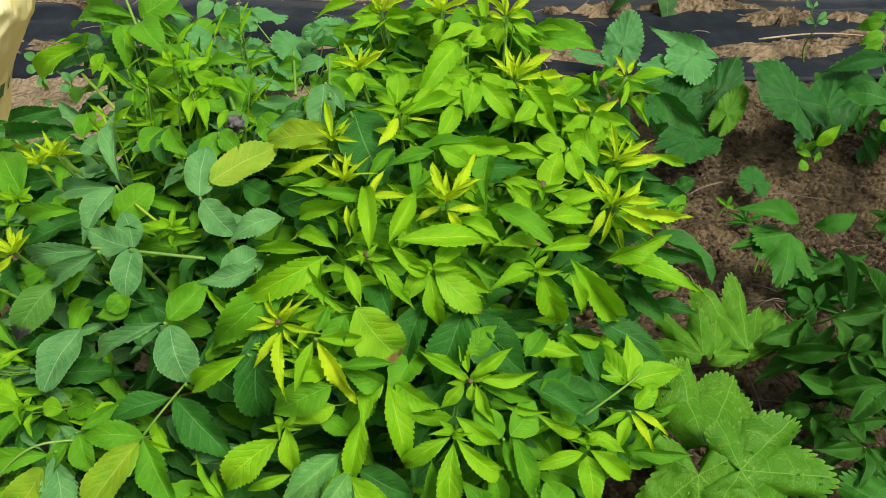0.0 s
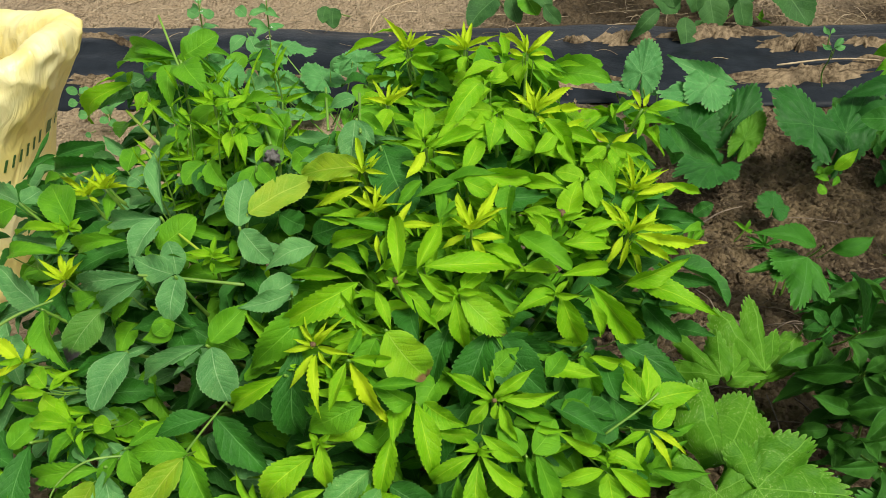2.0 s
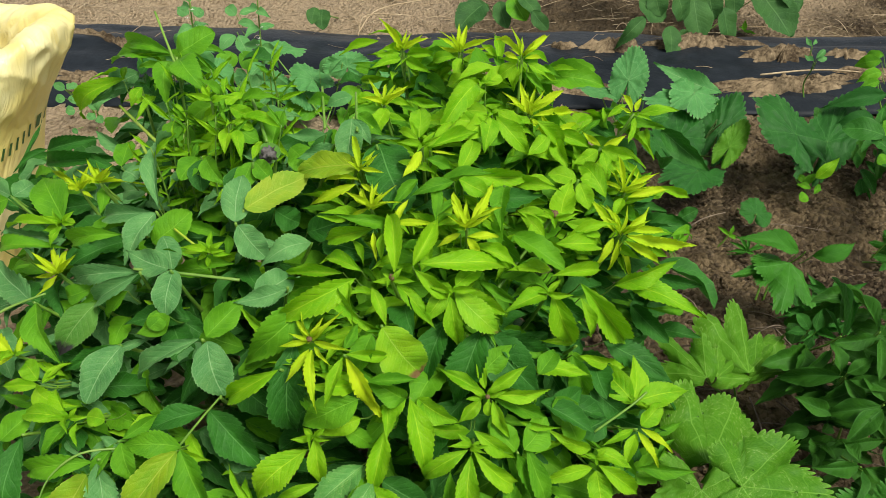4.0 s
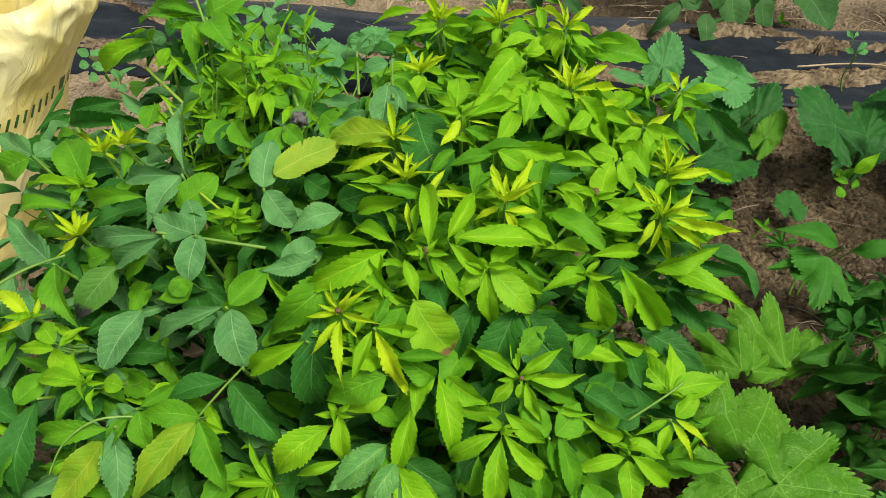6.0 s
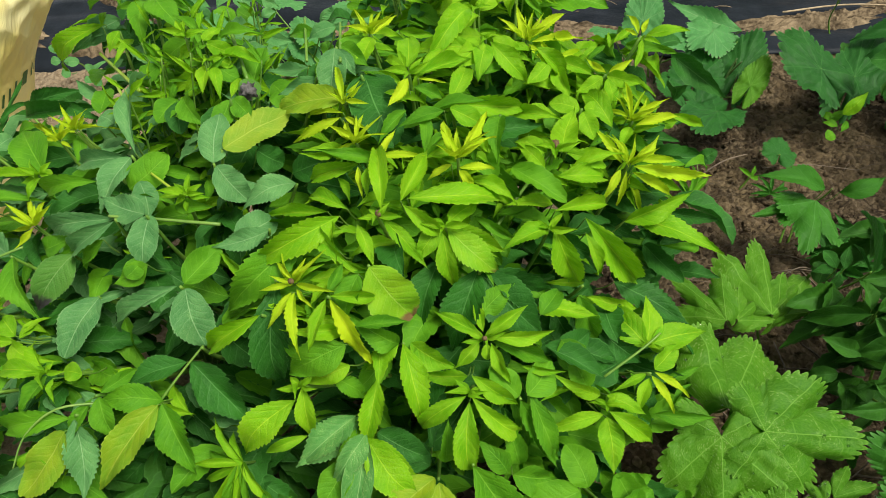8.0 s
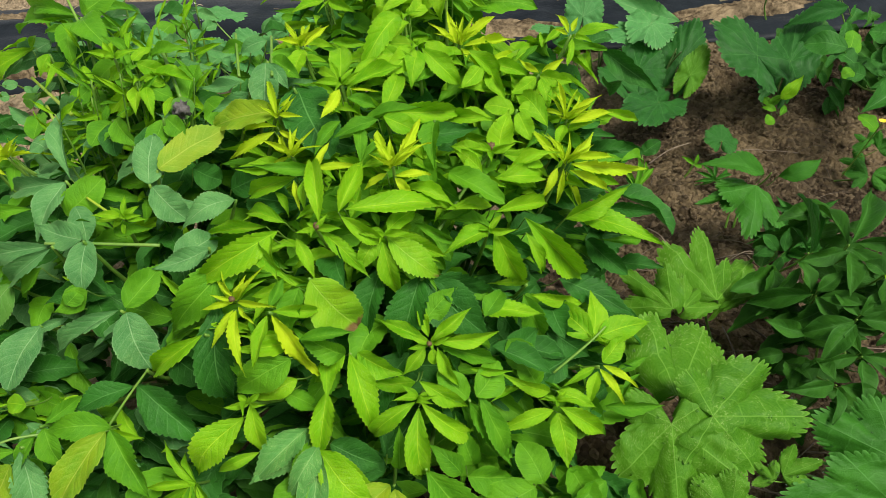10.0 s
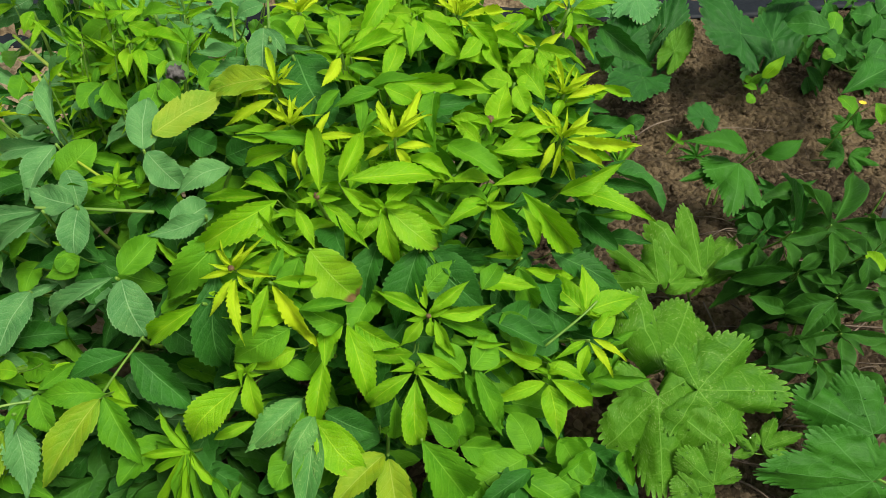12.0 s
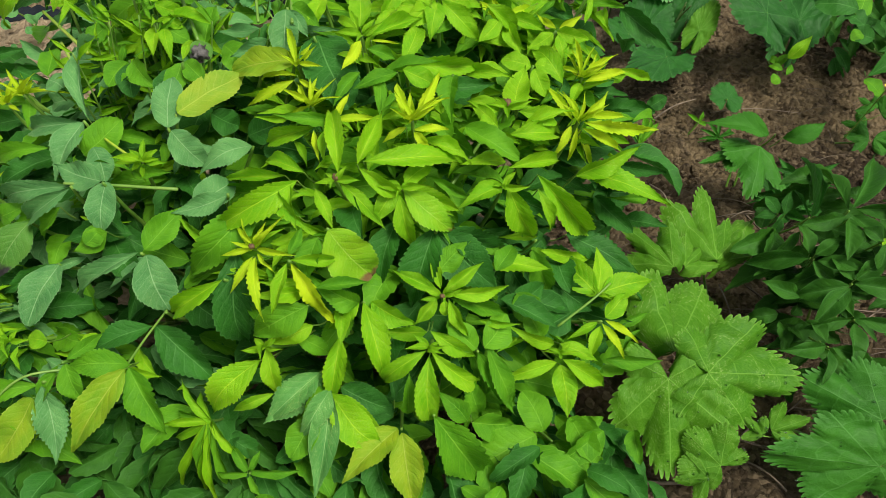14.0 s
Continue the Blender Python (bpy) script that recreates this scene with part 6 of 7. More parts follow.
sprig(nettle_b, (-0.781, 2.788, 0.307),
      ("pale", -0.784, 2.764, 0.304, -0.826, 2.699, 0.269, 0.051),
      ("pale", -0.775, 2.787, 0.295, -0.729, 2.748, 0.219, 0.060),
      ("pale", -0.793, 2.852, 0.345, -0.829, 2.867, 0.368, 0.044),
      ("pale", -0.785, 2.868, 0.344, -0.727, 2.923, 0.345, 0.037),
      ("pale", -0.783, 2.827, 0.325, -0.721, 2.849, 0.309, 0.036),
      ("green", -0.779, 2.722, 0.251, -0.828, 2.655, 0.217, 0.071),
      ("green", -0.769, 2.731, 0.247, -0.710, 2.741, 0.201, 0.072))
sprig(seedling_a, (-1.347, 2.592, 0.161),
      ("pale", -1.342, 2.578, 0.171, -1.373, 2.572, 0.191, 0.031),
      ("pale", -1.355, 2.617, 0.153, -1.332, 2.652, 0.158, 0.035),
      ("pale", -1.304, 2.489, 0.181, -1.328, 2.473, 0.180, 0.030),
      ("pale", -1.320, 2.538, 0.153, -1.284, 2.568, 0.143, 0.035),
      ("pale", -1.269, 2.463, 0.148, -1.293, 2.449, 0.151, 0.034))
sprig(seedling_b, (-1.291, 2.657, 0.053),
      ("pale", -1.278, 2.611, 0.065, -1.296, 2.588, 0.055, 0.036),
      ("pale", -1.276, 2.635, 0.058, -1.230, 2.644, 0.110, 0.036),
      ("pale", -1.267, 2.617, 0.054, -1.250, 2.594, 0.039, 0.032),
      ("pale", -1.275, 2.629, 0.070, -1.299, 2.630, 0.100, 0.028),
      ("pale", -1.316, 2.509, 0.057, -1.302, 2.503, 0.043, 0.019))
sprig(grass_a, (0.751, 1.233, 0.304),
      ("deep:strap", 0.756, 1.237, 0.300, 0.801, 1.401, 0.327, 0.008),
      ("deep:strap", 0.769, 1.251, 0.291, 0.826, 1.359, 0.307, 0.007),
      ("deep:strap", 0.765, 1.258, 0.283, 0.764, 1.338, 0.290, 0.007),
      ("deep", 0.742, 1.329, 0.235, 0.721, 1.355, 0.258, 0.026),
      ("deep", 0.756, 1.326, 0.233, 0.773, 1.361, 0.267, 0.026),
      ("deep", 0.737, 1.327, 0.231, 0.697, 1.330, 0.226, 0.023),
      ("deep", 0.744, 1.314, 0.232, 0.729, 1.303, 0.197, 0.023))
sprig(small_weed, (0.840, 1.925, 0.012),
      ("lobe_dark:strap", 0.839, 1.924, 0.015, 0.788, 1.932, 0.041, 0.011),
      ("lobe_dark:strap", 0.839, 1.924, 0.015, 0.810, 1.945, 0.054, 0.011),
      ("lobe_dark:strap", 0.839, 1.924, 0.015, 0.852, 1.969, 0.043, 0.011),
      ("lobe_dark:strap", 0.843, 1.925, 0.015, 0.890, 1.966, 0.023, 0.011),
      ("lobe_dark:strap", 0.843, 1.925, 0.015, 0.898, 1.946, 0.015, 0.011),
      ("lobe_dark:strap", 0.840, 1.923, 0.015, 0.857, 1.912, 0.015, 0.011),
      ("lobe_dark:strap", 0.836, 1.922, 0.015, 0.801, 1.908, 0.015, 0.011),
      ("lobe_dark:strap", 0.835, 1.920, 0.015, 0.781, 1.908, 0.024, 0.011),
      ("green:strap", 0.764, 1.904, 0.085, 0.733, 1.908, 0.108, 0.012),
      ("green:strap", 0.773, 1.921, 0.074, 0.785, 1.931, 0.097, 0.012),
      ("green:strap", 0.777, 1.928, 0.065, 0.803, 1.934, 0.053, 0.013))
for wx, wy, turn in ((0.918, 1.647, 0.3), (0.985, 1.69, 1.1), (0.956, 1.58, 2.0), (0.9, 1.56, 0.8), (0.885, 1.62, 2.7)):
    low = plant("low_weed", wx, wy, "low dull green weed with narrow toothed leaves on bare soil", "weed", "low weeds")
    sprig(low, (wx, wy, 0.035), *[("deep", wx, wy, 0.035, wx + 0.085 * math.cos(turn + 1.05 * k), wy + 0.075 * math.sin(turn + 1.05 * k), 0.045 + 0.02 * (k % 3), 0.026) for k in range(6)])
sprig(soil_leaf, (0.892, 2.043, 0.064),
      ("lig:heart", 0.898, 2.060, 0.056, 0.909, 2.110, 0.075, 0.058))
sprig(lig_a, (1.107, 2.215, 0.065),
      ("lime", 1.113, 2.197, 0.104, 1.164, 2.201, 0.169, 0.044),
      ("green", 1.094, 2.220, 0.070, 1.135, 2.233, 0.099, 0.028),
      ("green", 1.106, 2.194, 0.068, 1.071, 2.222, 0.067, 0.024),
      ("green", 1.102, 2.223, 0.072, 1.074, 2.256, 0.080, 0.024),
      ("green", 1.107, 2.167, 0.064, 1.135, 2.204, 0.080, 0.024),
      ("green", 1.089, 2.162, 0.058, 1.062, 2.152, 0.052, 0.037))
sprig(grass_b, (0.621, 1.916, -0.014),
      ("green:strap", 0.612, 1.907, 0.015, 0.643, 1.999, 0.058, 0.019),
      ("green:strap", 0.620, 1.912, 0.015, 0.676, 1.959, 0.047, 0.016),
      ("green:strap", 0.617, 1.911, 0.015, 0.591, 1.976, 0.043, 0.016),
      ("deep", 0.649, 2.000, 0.069, 0.697, 2.002, 0.104, 0.045),
      ("green:strap", 0.628, 1.916, 0.015, 0.661, 1.988, 0.049, 0.013),
      ("deep:strap", 0.610, 1.911, 0.015, 0.595, 1.945, 0.029, 0.016))
sprig(far_a, (0.948, 3.456, 0.219),
      ("dull", 0.783, 3.293, 0.217, 0.666, 3.233, 0.105, 0.078),
      ("dull:oval", 0.906, 3.346, 0.162, 0.912, 3.245, 0.070, 0.093),
      ("dull:oval", 0.752, 3.335, 0.271, 0.868, 3.329, 0.199, 0.115),
      ("dull:oval", 1.027, 3.516, 0.245, 1.063, 3.405, 0.089, 0.135),
      ("dull:oval", 1.174, 3.535, 0.182, 1.218, 3.487, 0.046, 0.108),
      ("dull:oval", 0.924, 3.410, 0.292, 0.979, 3.412, 0.166, 0.118),
      ("dull", 1.009, 3.404, 0.092, 1.131, 3.441, 0.028, 0.073),
      ("dull:oval", 0.965, 3.395, 0.127, 1.008, 3.399, 0.074, 0.053),
      ("dull:oval", 1.205, 3.599, 0.259, 1.237, 3.557, 0.153, 0.098),
      ("dull:oval", 1.097, 3.555, 0.255, 1.136, 3.500, 0.143, 0.107),
      ("dull:oval", 0.819, 3.361, 0.303, 0.847, 3.314, 0.218, 0.092),
      ("green", 1.282, 3.510, 0.087, 1.334, 3.509, 0.075, 0.025),
      ("green", 1.282, 3.510, 0.087, 1.291, 3.545, 0.125, 0.025),
      ("green", 1.287, 3.508, 0.083, 1.262, 3.522, 0.102, 0.020))
sprig(far_a, (1.388, 3.651, 0.227),
      ("dull:oval", 1.330, 3.625, 0.245, 1.460, 3.432, 0.107, 0.181),
      ("dull:oval", 1.306, 3.646, 0.247, 1.406, 3.660, 0.126, 0.110),
      ("dull:oval", 1.436, 3.601, 0.258, 1.492, 3.498, 0.198, 0.107))
sprig(far_b, (0.133, 3.387, 0.222),
      ("dull:oval", 0.122, 3.361, 0.237, 0.010, 3.235, 0.171, 0.120),
      ("dull:oval", 0.180, 3.395, 0.233, 0.212, 3.307, 0.156, 0.080),
      ("green:oval", 0.230, 3.358, 0.267, 0.283, 3.271, 0.202, 0.101),
      ("dull:oval", 0.308, 3.253, 0.246, 0.372, 3.220, 0.183, 0.063),
      ("dull:oval", 0.083, 3.361, 0.253, 0.089, 3.318, 0.174, 0.093),
      ("dull:oval", 0.264, 3.336, 0.281, 0.332, 3.256, 0.233, 0.082))
sprig(far_c, (-0.579, 3.481, 0.149),
      ("dull:oval", -0.572, 3.435, 0.169, -0.568, 3.355, 0.115, 0.081),
      ("dull:oval", -0.595, 3.394, 0.191, -0.607, 3.333, 0.145, 0.057))


def fill(plant, count, seed, spread):
    """Older leaves inside the crown, behind the outer ones; dark looks also paint in the gaps' shade."""
    rnd = random.Random(seed)
    rows = []
    placed = PLACED[plant.name]
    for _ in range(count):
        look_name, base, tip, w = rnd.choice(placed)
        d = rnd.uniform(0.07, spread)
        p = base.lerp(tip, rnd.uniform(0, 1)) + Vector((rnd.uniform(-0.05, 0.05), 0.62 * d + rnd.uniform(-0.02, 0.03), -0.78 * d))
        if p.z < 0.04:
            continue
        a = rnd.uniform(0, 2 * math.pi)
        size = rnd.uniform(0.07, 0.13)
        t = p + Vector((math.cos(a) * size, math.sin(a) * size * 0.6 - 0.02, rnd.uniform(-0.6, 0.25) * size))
        # darker looks lower down: shade inside the golden crown put into colour
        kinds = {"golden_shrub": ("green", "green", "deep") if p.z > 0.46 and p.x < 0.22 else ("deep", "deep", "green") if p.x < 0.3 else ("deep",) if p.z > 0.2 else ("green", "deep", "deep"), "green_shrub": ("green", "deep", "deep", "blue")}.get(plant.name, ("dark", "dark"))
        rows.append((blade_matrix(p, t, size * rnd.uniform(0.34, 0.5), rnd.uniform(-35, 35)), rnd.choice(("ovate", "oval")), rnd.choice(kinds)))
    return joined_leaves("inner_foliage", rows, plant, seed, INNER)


def fill_near(plant, count, seed, looks_in, kinds, low=0.0):
    """Young leaflets just behind the outermost ones."""
    rnd = random.Random(seed)
    rows = []
    placed = [p for p in PLACED[plant.name] if p[0] in looks_in and p[1].z > low]
    for _ in range(count):
        look_name, base, tip, w = rnd.choice(placed)
        d = rnd.uniform(0.035, 0.09)
        p = base.lerp(tip, rnd.uniform(-0.2, 0.9)) + Vector((rnd.uniform(-0.045, 0.045), 0.62 * d + rnd.uniform(-0.01, 0.03), -0.78 * d))
        a = rnd.uniform(0, 2 * math.pi)
        size = rnd.uniform(0.05, 0.1)
        t = p + Vector((math.cos(a) * size, math.sin(a) * size * 0.7, rnd.uniform(-0.5, 0.4) * size))
        rows.append((blade_matrix(p, t, size * rnd.uniform(0.2, 0.29), rnd.uniform(-40, 40)), "lance", rnd.choice(kinds)))
    return joined_leaves("young_foliage", rows, plant, seed, {k: INNER[k] for k in dict.fromkeys(kinds)})


fill_near(gold, 430, 7, ("gold", "lime"), ("lime", "lime", "green"), 0.56)
fill_near(gold, 90, 9, ("gold", "lime"), ("green", "green", "lime"))
fill_near(green, 160, 8, ("lime", "green"), ("green", "lime", "blue"))
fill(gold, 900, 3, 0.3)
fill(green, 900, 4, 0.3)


def fill_box(plant, count, seed, xr, yr, zr, kinds):
    """Leaves within a stretch of a crown, hanging outward: its low skirt, or unseen foliage that shades."""
    rnd = random.Random(seed)
    rows = []
    for _ in range(count):
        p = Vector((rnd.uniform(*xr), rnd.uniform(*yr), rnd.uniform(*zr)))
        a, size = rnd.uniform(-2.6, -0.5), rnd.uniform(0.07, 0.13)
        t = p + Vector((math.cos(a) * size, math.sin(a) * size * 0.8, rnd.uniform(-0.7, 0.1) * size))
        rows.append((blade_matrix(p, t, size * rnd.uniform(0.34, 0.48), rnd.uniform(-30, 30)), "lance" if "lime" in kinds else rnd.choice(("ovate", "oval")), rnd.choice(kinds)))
    return joined_leaves("low_foliage", rows, plant, seed, {k: INNER[k] for k in dict.fromkeys(kinds)})


# skirts: older dark leaves, their colour also carrying the shade below the crowns
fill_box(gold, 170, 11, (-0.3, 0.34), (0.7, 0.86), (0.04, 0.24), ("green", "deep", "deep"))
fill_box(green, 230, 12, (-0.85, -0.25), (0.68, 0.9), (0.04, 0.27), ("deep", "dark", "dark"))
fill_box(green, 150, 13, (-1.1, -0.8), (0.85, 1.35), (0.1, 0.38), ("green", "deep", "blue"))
fill_box(green, 150, 14, (-0.5, -0.2), (1.3, 1.6), (0.3, 0.58), ("green", "lime", "green"))
fill_box(gold, 120, 15, (-0.2, 0.3), (1.35, 1.6), (0.4, 0.66), ("lime", "green", "lime"))
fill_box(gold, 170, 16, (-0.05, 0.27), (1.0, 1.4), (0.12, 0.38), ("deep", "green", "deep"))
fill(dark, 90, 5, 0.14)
# unseen upper foliage, added to block sky light from the far soil
fill_box(far_a, 110, 18, (0.7, 1.45), (3.6, 3.95), (0.24, 0.46), ("dark", "deep", "dark"))
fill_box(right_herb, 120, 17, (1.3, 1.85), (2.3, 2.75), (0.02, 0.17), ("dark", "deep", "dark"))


# ---- cut stems of the green shrub ----
def cut_stem(low, high, thick, mat=CUT):
    low, high = Vector(low), Vector(high)
    return tube("cut_stem", (low, low.lerp(high, 0.5), high), (thick * 0.72, thick * 0.62), mat, green, sides=9, label="yellow-green stem cut off at its end")

cut_stem((-0.535, 1.286, 0.663), (-0.717, 1.563, 0.608), 0.0045)
cut_stem((-0.536, 1.230, 0.658), (-0.608, 1.362, 0.644), 0.0040)
cut_stem((-0.347, 1.271, 0.688), (-0.396, 1.388, 0.731), 0.0045, STEM)
cut_stem((-0.541, 1.450, 0.734), (-0.605, 1.561, 0.811), 0.0035, STEM)
cut_stem((-0.182, 1.209, 0.745), (-0.196, 1.334, 0.755), 0.0034, STEM)
cut_stem((-0.241, 1.249, 0.728), (-0.259, 1.363, 0.752), 0.0034, STEM)
cut_stem((-0.422, 1.066, 0.604), (-0.479, 1.121, 0.605), 0.0030)


# ---- thin upright shoots that sprout again in the green shrub ----
def upright_shoot(plant_of, x, y, low, top, seed):
    rnd = random.Random(seed)
    a = Vector((x, y, low))
    b = Vector((x + rnd.uniform(-0.03, 0.03), y + rnd.uniform(-0.03, 0.02), top))
    stem = tube("stem", (a, a.lerp(b, 0.5) + Vector((rnd.uniform(-0.012, 0.012), 0, 0)), b), (0.0022, 0.0012), STEM, plant_of, sides=6)
    count = rnd.randrange(6, 10)
    for k in range(count):
        p = a.lerp(b, 0.4 + 0.6 * k / (count - 1))
        ang = k * 2.5 + rnd.uniform(-0.5, 0.5)
        size = rnd.uniform(0.032, 0.068) * (1.1 - 0.5 * k / count)
        t = p + Vector((math.cos(ang) * size, math.sin(ang) * size * 0.8, size * (rnd.uniform(-0.1, 0.4) + 0.8 * (k > count - 3))))
        leaf(stem, rnd.choice(("lime", "green", "lime")), p, t, size * rnd.uniform(0.2, 0.3), "slim")


SPROUT = random.Random(77)
for k in range(46):
    x = SPROUT.uniform(-0.55, -0.34)
    upright_shoot(green, x, SPROUT.uniform(1.26, 1.5), SPROUT.uniform(0.42, 0.5), SPROUT.uniform(0.62, 0.74) + 0.12 * max(0, x + 0.5), 100 + k)


# ---- buds, flowers and other small parts ----
def ball(name, centre, size, mat, parent, squash=1.0, bumps=0.12, label=""):
    bm = bmesh.new()
    bmesh.ops.create_icosphere(bm, subdivisions=3, radius=size)
    for v in bm.verts:
        v.co *= 1 + bumps * noise.noise(v.co * (3.0 / size))
        v.co.z *= squash
        v.co += Vector(centre) - parent.location
    me = bpy.data.meshes.new(name)
    bm.to_mesh(me)
    bm.free()
    me.materials.append(mat)
    me.polygons.foreach_set("use_smooth", [True] * len(me.polygons))
    ob = new(name, me)
    ob.parent = parent
    if label:
        tagged(ob, label)
    return ob


ball("flower_bud", (-0.112, 0.966, 0.634), 0.0055, BUD, gold, bumps=0.4, label="small brown flower bud")
ball("flower_bud", (0.143, 1.146, 0.632), 0.008, BUD, gold, bumps=0.4, label="small brown flower bud")
ball("flower_bud", (-0.225, 0.883, 0.585), 0.004, BUD, gold, bumps=0.4, label="small brown flower bud")
ball("flower_bud", (0.03, 0.853, 0.508), 0.0035, BUD, gold, bumps=0.4, label="small brown flower bud")
ball("withered_flower", (-0.335, 1.226, 0.69), 0.012, ROT, green, bumps=0.9, label="grey withered fluffy tissue")


def flower(parent, centre, petals, size, mat):
    centre = Vector(centre)
    verts, faces = [], []
    for k in range(petals):
        a = 2 * math.pi * k / petals
        d, s = Vector((math.cos(a), math.sin(a), 0.35)), Vector((-math.sin(a), math.cos(a), 0))
        i = len(verts)
        verts += [centre, centre + d * size * 0.6 + s * size * 0.22, centre + d * size, centre + d * size * 0.6 - s * size * 0.22]
        faces.append((i, i + 1, i + 2, i + 3))
    return mesh_object("flower", [v - parent.location for v in verts], faces, mat, parent)


flower(flower_weed, (1.2, 1.82, 0.228), 16, 0.011, PETAL)
tube("stem", ((1.2, 1.92, 0.0), (1.205, 1.87, 0.12), (1.2, 1.82, 0.226)), (0.002, 0.0015), STEM, flower_weed)
for plant_of, x0 in ((nettle_a, -0.88), (nettle_b, -0.66)):
    for k in range(7):
        a = k * 2.4
        z = 0.22 + 0.03 * k
        flower(plant_of, (x0 + 0.012 * math.cos(a) + 0.001 * k, 2.605 + 0.012 * math.sin(a), z + 0.08), 4, 0.008, WHITE)
    nettle_stem = tube("stem", ((x0, 2.62, 0.0), (x0, 2.61, 0.25), (x0 + 0.01, 2.6, 0.5)), (0.004, 0.002), STEM, plant_of)
    for k in range(7):
        for side in (0.0, math.pi):
            a, z = k * 1.45 + side, 0.08 + 0.062 * k
            base, size = Vector((x0 + 0.01 * z, 2.61, z)), 0.12 - 0.01 * k
            leaf(nettle_stem, "pale", base, base + Vector((math.cos(a) * size, math.sin(a) * size, -0.15 * size)), size * 0.5, "ovate")

# a curling tendril at the front of the green shrub
tube("tendril", ((-0.5, 0.82, 0.42), (-0.555, 0.8, 0.43), (-0.6, 0.78, 0.40), (-0.62, 0.755, 0.36)), (0.002, 0.0012), STEM_PALE, green, label="pale curling tendril")

# leaf stalks in view
tube("leaf_stalk", ((-0.366, 0.884, 0.467), (-0.398, 0.862, 0.436), (-0.428, 0.838, 0.405)), (0.0016, 0.002), STEM, green)
tube("leaf_stalk", ((-0.36, 1.04, 0.565), (-0.47, 1.05, 0.57), (-0.53, 1.05, 0.575)), (0.0028, 0.0022), STEM_PALE, green)
tube("leaf_stalk", ((-0.85, 1.06, 0.42), (-0.78, 1.08, 0.46), (-0.715, 1.1, 0.48)), (0.003, 0.002), STEM_PALE, green)
tube("leaf_stalk", ((0.04, 1.06, 0.52), (0.09, 1.12, 0.56), (0.14, 1.15, 0.62)), (0.0035, 0.0025), STEM, gold)
tube("leaf_stalk", ((0.22, 0.95, 0.33), (0.28, 0.98, 0.36), (0.31, 1.0, 0.375)), (0.0022, 0.002), STEM, gold)


# ---- drops of water at the edges of the lobed leaves ----
def water_material():
    m, nodes, links, bsdf = material("water")
    bsdf.inputs["Base Color"].default_value = (0.9, 1.0, 0.9, 1)
    bsdf.inputs["Roughness"].default_value, bsdf.inputs["IOR"].default_value = 0.03, 1.33
    bsdf.inputs["Transmission Weight"].default_value = 1.0
    return m


def water_drops(plant_of, seed):
    rnd = random.Random(seed)
    bm = bmesh.new()
    bmesh.ops.create_icosphere(bm, subdivisions=2, radius=1.0)
    base = [v.co.copy() for v in bm.verts]
    tris = [tuple(v.index for v in f.verts) for f in bm.faces]
    bm.free()
    verts, faces = [], []
    for stem in plant_of.children:
        for blade in stem.children:
            n = len(blade.data.vertices)
            for _ in range(11):
                ring = 9
                i = 1 + 9 * rnd.randrange((n - 1) // 9) + ring - 1
                p = blade.matrix_basis @ blade.data.vertices[min(i, n - 1)].co
                r, start = rnd.uniform(0.0012, 0.0032), len(verts)
                verts += [p + Vector((q.x * r, q.y * r, q.z * r * 0.6 + 0.0012)) for q in base]
                faces += [tuple(k + start for k in t) for t in tris]
    tagged(mesh_object("water_drops", verts, faces, WATER, plant_of), "clear drops of water", kind="stuff")


WATER = water_material()
water_drops(lobe_a, 1)
water_drops(lobe_b, 2)


# ---- weathered stake ----
def build_stake():
    low, top = Vector((1.15, 1.47, ground_height(1.15, 1.47) - 0.01)), Vector((1.122, 1.465, 0.4))
    stake = empty("wooden_stake", low.x, low.y, low.z, "weathered grey wooden stake with a splintered top", "stake")
    verts, faces = [], []
    rows, steps = 30, 16
    for j in range(rows + 1):
        v = j / rows
        p = (top - low) * v
        for i in range(steps):
            a = 2 * math.pi * i / steps
            r = 0.026 + 0.006 * noise.noise((math.cos(a) * 1.5, math.sin(a) * 1.5, v * 3)) + 0.004 * noise.noise((math.cos(a) * 4, math.sin(a) * 4, v * 9))
            ragged = 0.035 * noise.noise((math.cos(a) * 3, math.sin(a) * 3, 1.0)) if j == rows else 0
            if j > rows - 4:
                r += 0.01 * max(0, noise.noise((math.cos(a) * 2, math.sin(a) * 2, 8.0)))
            verts.append((p.x + r * math.cos(a), p.y + r * math.sin(a), p.z + ragged))
    for j in range(rows):
        for i in range(steps):
            i2 = (i + 1) % steps
            faces.append((j * steps + i, j * steps + i2, (j + 1) * steps + i2, (j + 1) * steps + i))
    faces.append(tuple(range(rows * steps, (rows + 1) * steps)))
    mesh_object("shaft", verts, faces, POST, stake)
    tube("splinter", ((1.115, 1.45, 0.385), (1.08, 1.446, 0.395), (1.045, 1.444, 0.375)), (0.012, 0.002), POST, stake)
    return stake


build_stake()


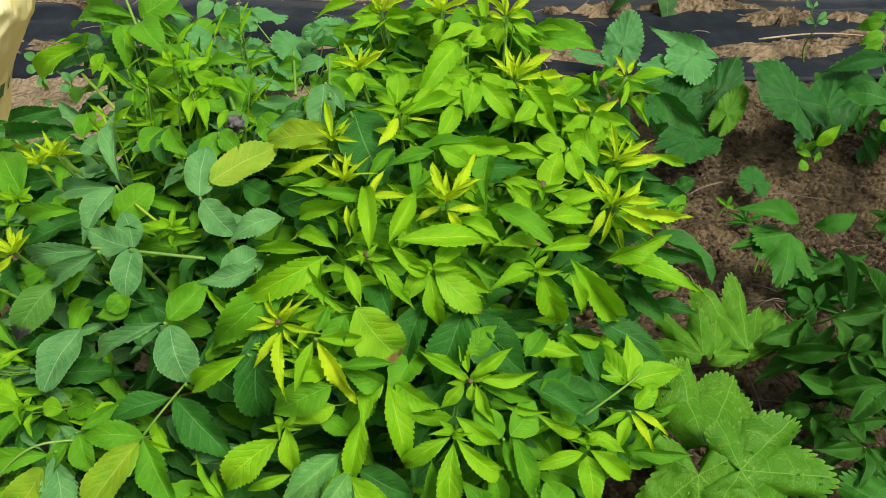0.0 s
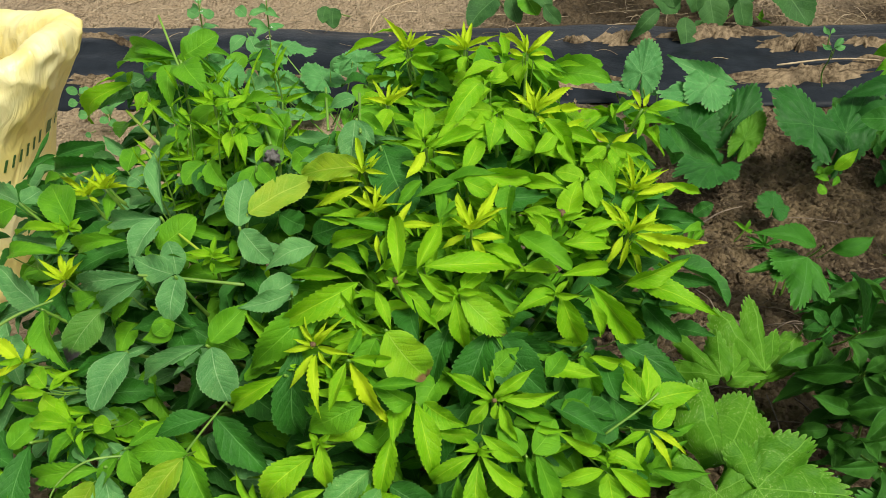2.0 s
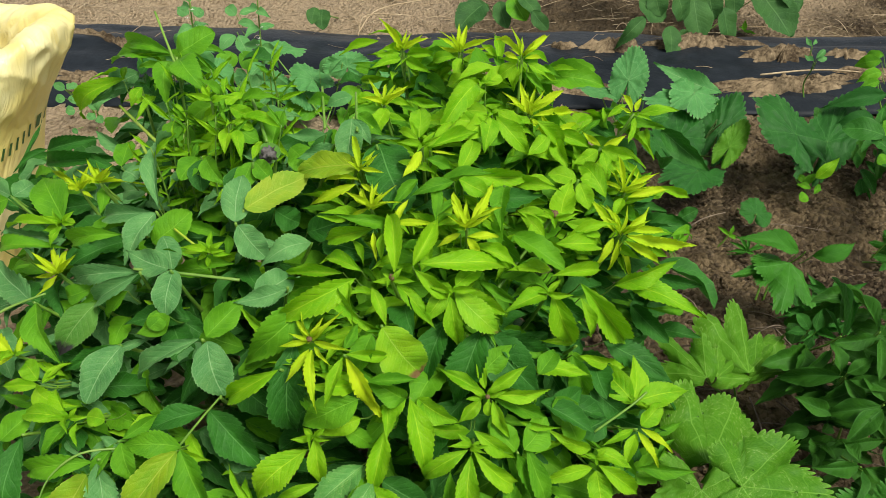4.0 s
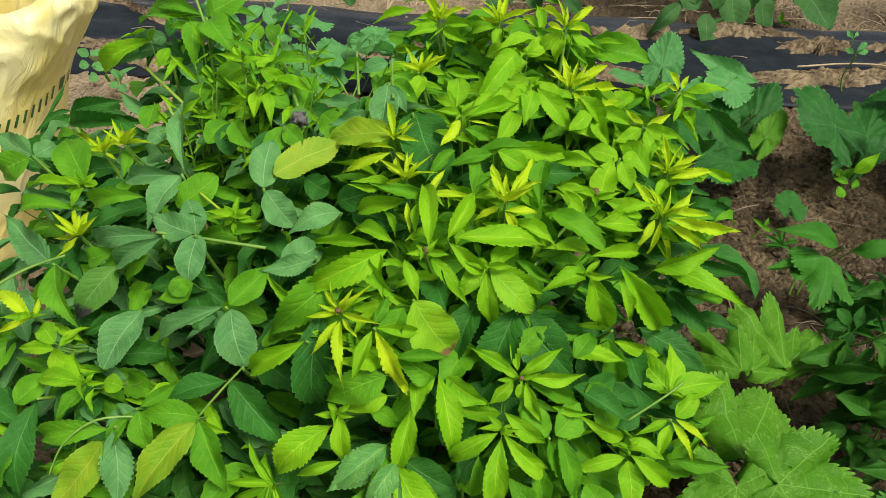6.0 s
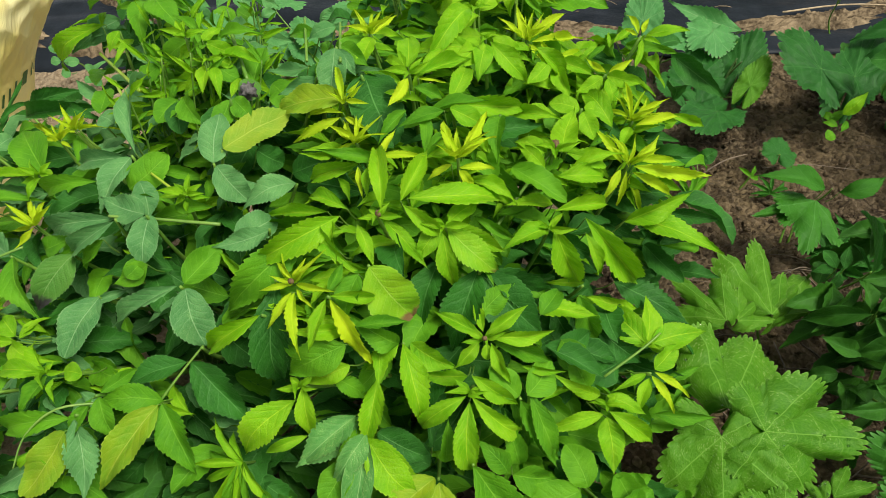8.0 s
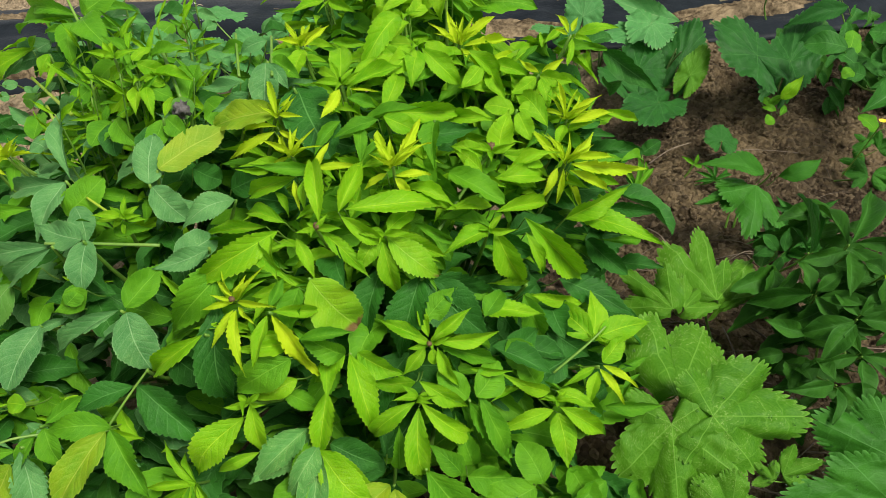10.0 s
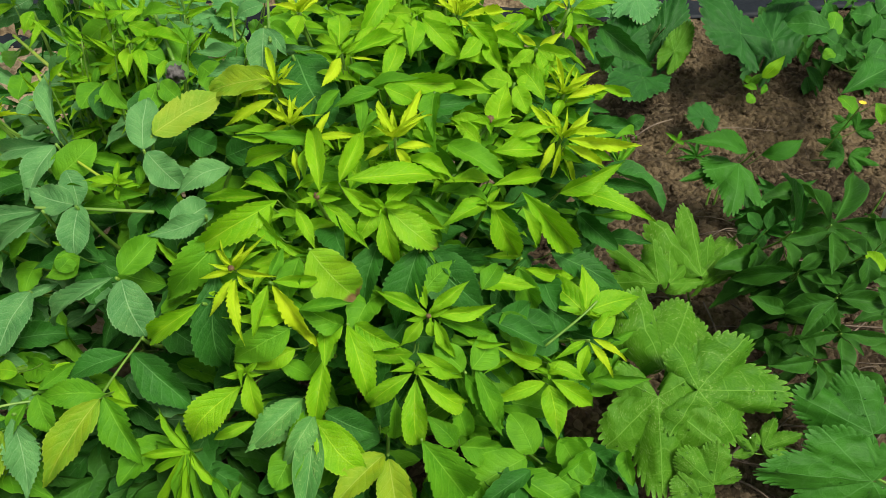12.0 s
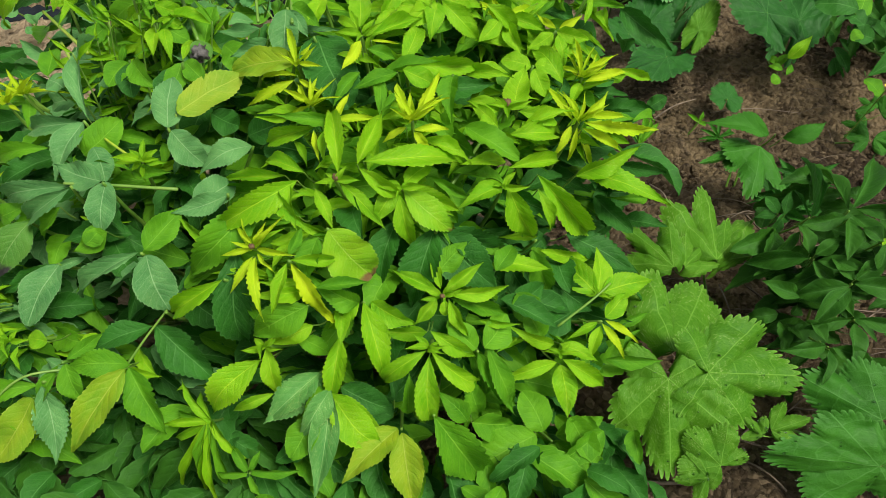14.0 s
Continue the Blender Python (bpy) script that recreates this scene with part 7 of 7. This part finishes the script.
# ---- litter on the soil ----
def strands(name, count, seed, xr, yr, length, thick, mat, label, category, lift=0.006):
    rnd = random.Random(seed)
    verts, faces = [], []
    for _ in range(count):
        x, y, a = rnd.uniform(*xr), rnd.uniform(*yr), rnd.gauss(0.0, 0.8)
        n, l = 6, rnd.uniform(*length)
        bend, r = rnd.uniform(-0.35, 0.35), rnd.uniform(*thick)
        rise = rnd.uniform(0, 0.02)
        start = len(verts)
        for k in range(n + 1):
            s = k / n
            ang = a + bend * (s - 0.5)
            px, py = x + math.cos(ang) * l * (s - 0.5), y + math.sin(ang) * l * (s - 0.5)
            z = ground_height(px, py) + lift + rise * math.sin(math.pi * s) + 0.012 * abs(noise.noise((px * 8, py * 8, 0.0)))
            nx, ny = -math.sin(ang), math.cos(ang)
            for q in range(3):
                t = 2 * math.pi * q / 3
                verts.append((px + nx * r * math.cos(t), py + ny * r * math.cos(t), z + r * math.sin(t)))
        for k in range(n):
            for q in range(3):
                q2 = (q + 1) % 3
                p = start + 3 * k
                faces.append((p + q, p + q2, p + 3 + q2, p + 3 + q))
    return tagged(mesh_object(name, verts, faces, mat), label, category, kind="stuff")


strands("straw", 190, 21, (-2.2, 2.4), (3.55, 4.3), (0.06, 0.4), (0.0008, 0.0024), STRAW, "dry pale straw scattered over the far bed", "straw", 0.014)
strands("straw", 90, 22, (-2.0, 2.3), (2.5, 3.5), (0.03, 0.2), (0.0007, 0.0018), STRAW, "dry pale straw on soil and film", "straw", 0.03)
strands("straw", 60, 23, (0.5, 1.6), (1.5, 2.6), (0.03, 0.12), (0.0006, 0.0012), TWIG, "bits of dry straw on bare soil", "straw", 0.012)
strands("twigs", 100, 24, (0.4, 1.05), (0.85, 1.65), (0.05, 0.22), (0.001, 0.003), TWIG, "thin dry brown twigs lying on soil", "twigs", 0.014)


def twig(points, thick, mat=TWIG):
    ob = empty("twig", *points[0], "thin dry twig lying on bare soil", "twig", "dry twigs")
    tube("shaft", points, (thick, thick * 0.6), mat, ob)


twig(((0.68, 2.02, 0.02), (0.75, 2.07, 0.03), (0.83, 2.12, 0.02)), 0.0028)
twig(((0.86, 2.06, 0.01), (0.98, 2.07, 0.014), (1.12, 2.04, 0.012)), 0.0016)
twig(((0.60, 1.72, 0.015), (0.62, 1.66, 0.03), (0.63, 1.6, 0.012)), 0.003)
twig(((0.50, 1.02, 0.02), (0.62, 1.2, 0.03), (0.72, 1.24, 0.02)), 0.003)
twig(((0.30, 0.85, 0.02), (0.38, 0.84, 0.03), (0.5, 0.84, 0.02)), 0.005)
twig(((0.62, 1.14, 0.02), (0.66, 1.22, 0.03), (0.67, 1.34, 0.02)), 0.0025)
twig(((1.2, 3.02, 0.09), (1.5, 3.06, 0.1), (1.9, 2.98, 0.09)), 0.004, STRAW)
twig(((-0.42, 3.45, 0.07), (-0.36, 3.7, 0.08), (-0.15, 3.95, 0.05)), 0.004, STRAW)
twig(((-0.42, 3.4, 0.07), (-0.4, 3.6, 0.09), (-0.2, 3.72, 0.05)), 0.003, STRAW)


# ---- clods ----
def clods(count, seed, xr, yr, size):
    rnd = random.Random(seed)
    verts, faces = [], []
    bm = bmesh.new()
    bmesh.ops.create_icosphere(bm, subdivisions=1, radius=1.0)
    base = [v.co.copy() for v in bm.verts]
    tris = [tuple(v.index for v in f.verts) for f in bm.faces]
    bm.free()
    for _ in range(count):
        x, y = rnd.uniform(*xr), rnd.uniform(*yr)
        r = size[0] + (size[1] - size[0]) * rnd.random() ** 3
        off, start = rnd.uniform(0, 50), len(verts)
        z = ground_height(x, y) + r * 0.3
        for p in base:
            k = 1 + 0.35 * noise.noise(p * 1.6 + Vector((off, 0, 0)))
            verts.append((x + p.x * r * k, y + p.y * r * k, z + p.z * r * k * 0.7))
        faces += [tuple(i + start for i in t) for t in tris]
    return tagged(mesh_object("soil_clods", verts, faces, SOIL), "crumbly brown soil clods on bare ground", "soil clods", kind="stuff")


clods(5200, 31, (0.35, 1.7), (0.9, 2.7), (0.002, 0.013))
clods(2600, 32, (-2.0, 2.3), (2.4, 4.2), (0.002, 0.012))


# ---- stalks of the round-leaved plants ----
def stalk_clump(plant_of, x, y, count, spread, height, seed):
    rnd = random.Random(seed)
    for _ in range(count):
        a = rnd.uniform(0, 2 * math.pi)
        low = Vector((x + rnd.uniform(-0.05, 0.05), y + rnd.uniform(-0.05, 0.05), ground_height(x, y) - 0.005))
        top = low + Vector((math.cos(a) * spread * rnd.uniform(0.4, 1), math.sin(a) * spread * rnd.uniform(0.4, 1), height * rnd.uniform(0.7, 1.05)))
        tube("stalk", (low, low.lerp(top, 0.5) + Vector((0, 0, 0.02)), top), (0.0038, 0.0024), STEM_DARK if rnd.random() < 0.6 else STEM, plant_of, sides=6)


stalk_clump(lig_a, 1.19, 2.43, 7, 0.07, 0.16, 1)
stalk_clump(lig_b, 0.84, 2.51, 9, 0.07, 0.17, 2)
stalk_clump(lig_c, 0.62, 2.62, 4, 0.06, 0.18, 4)
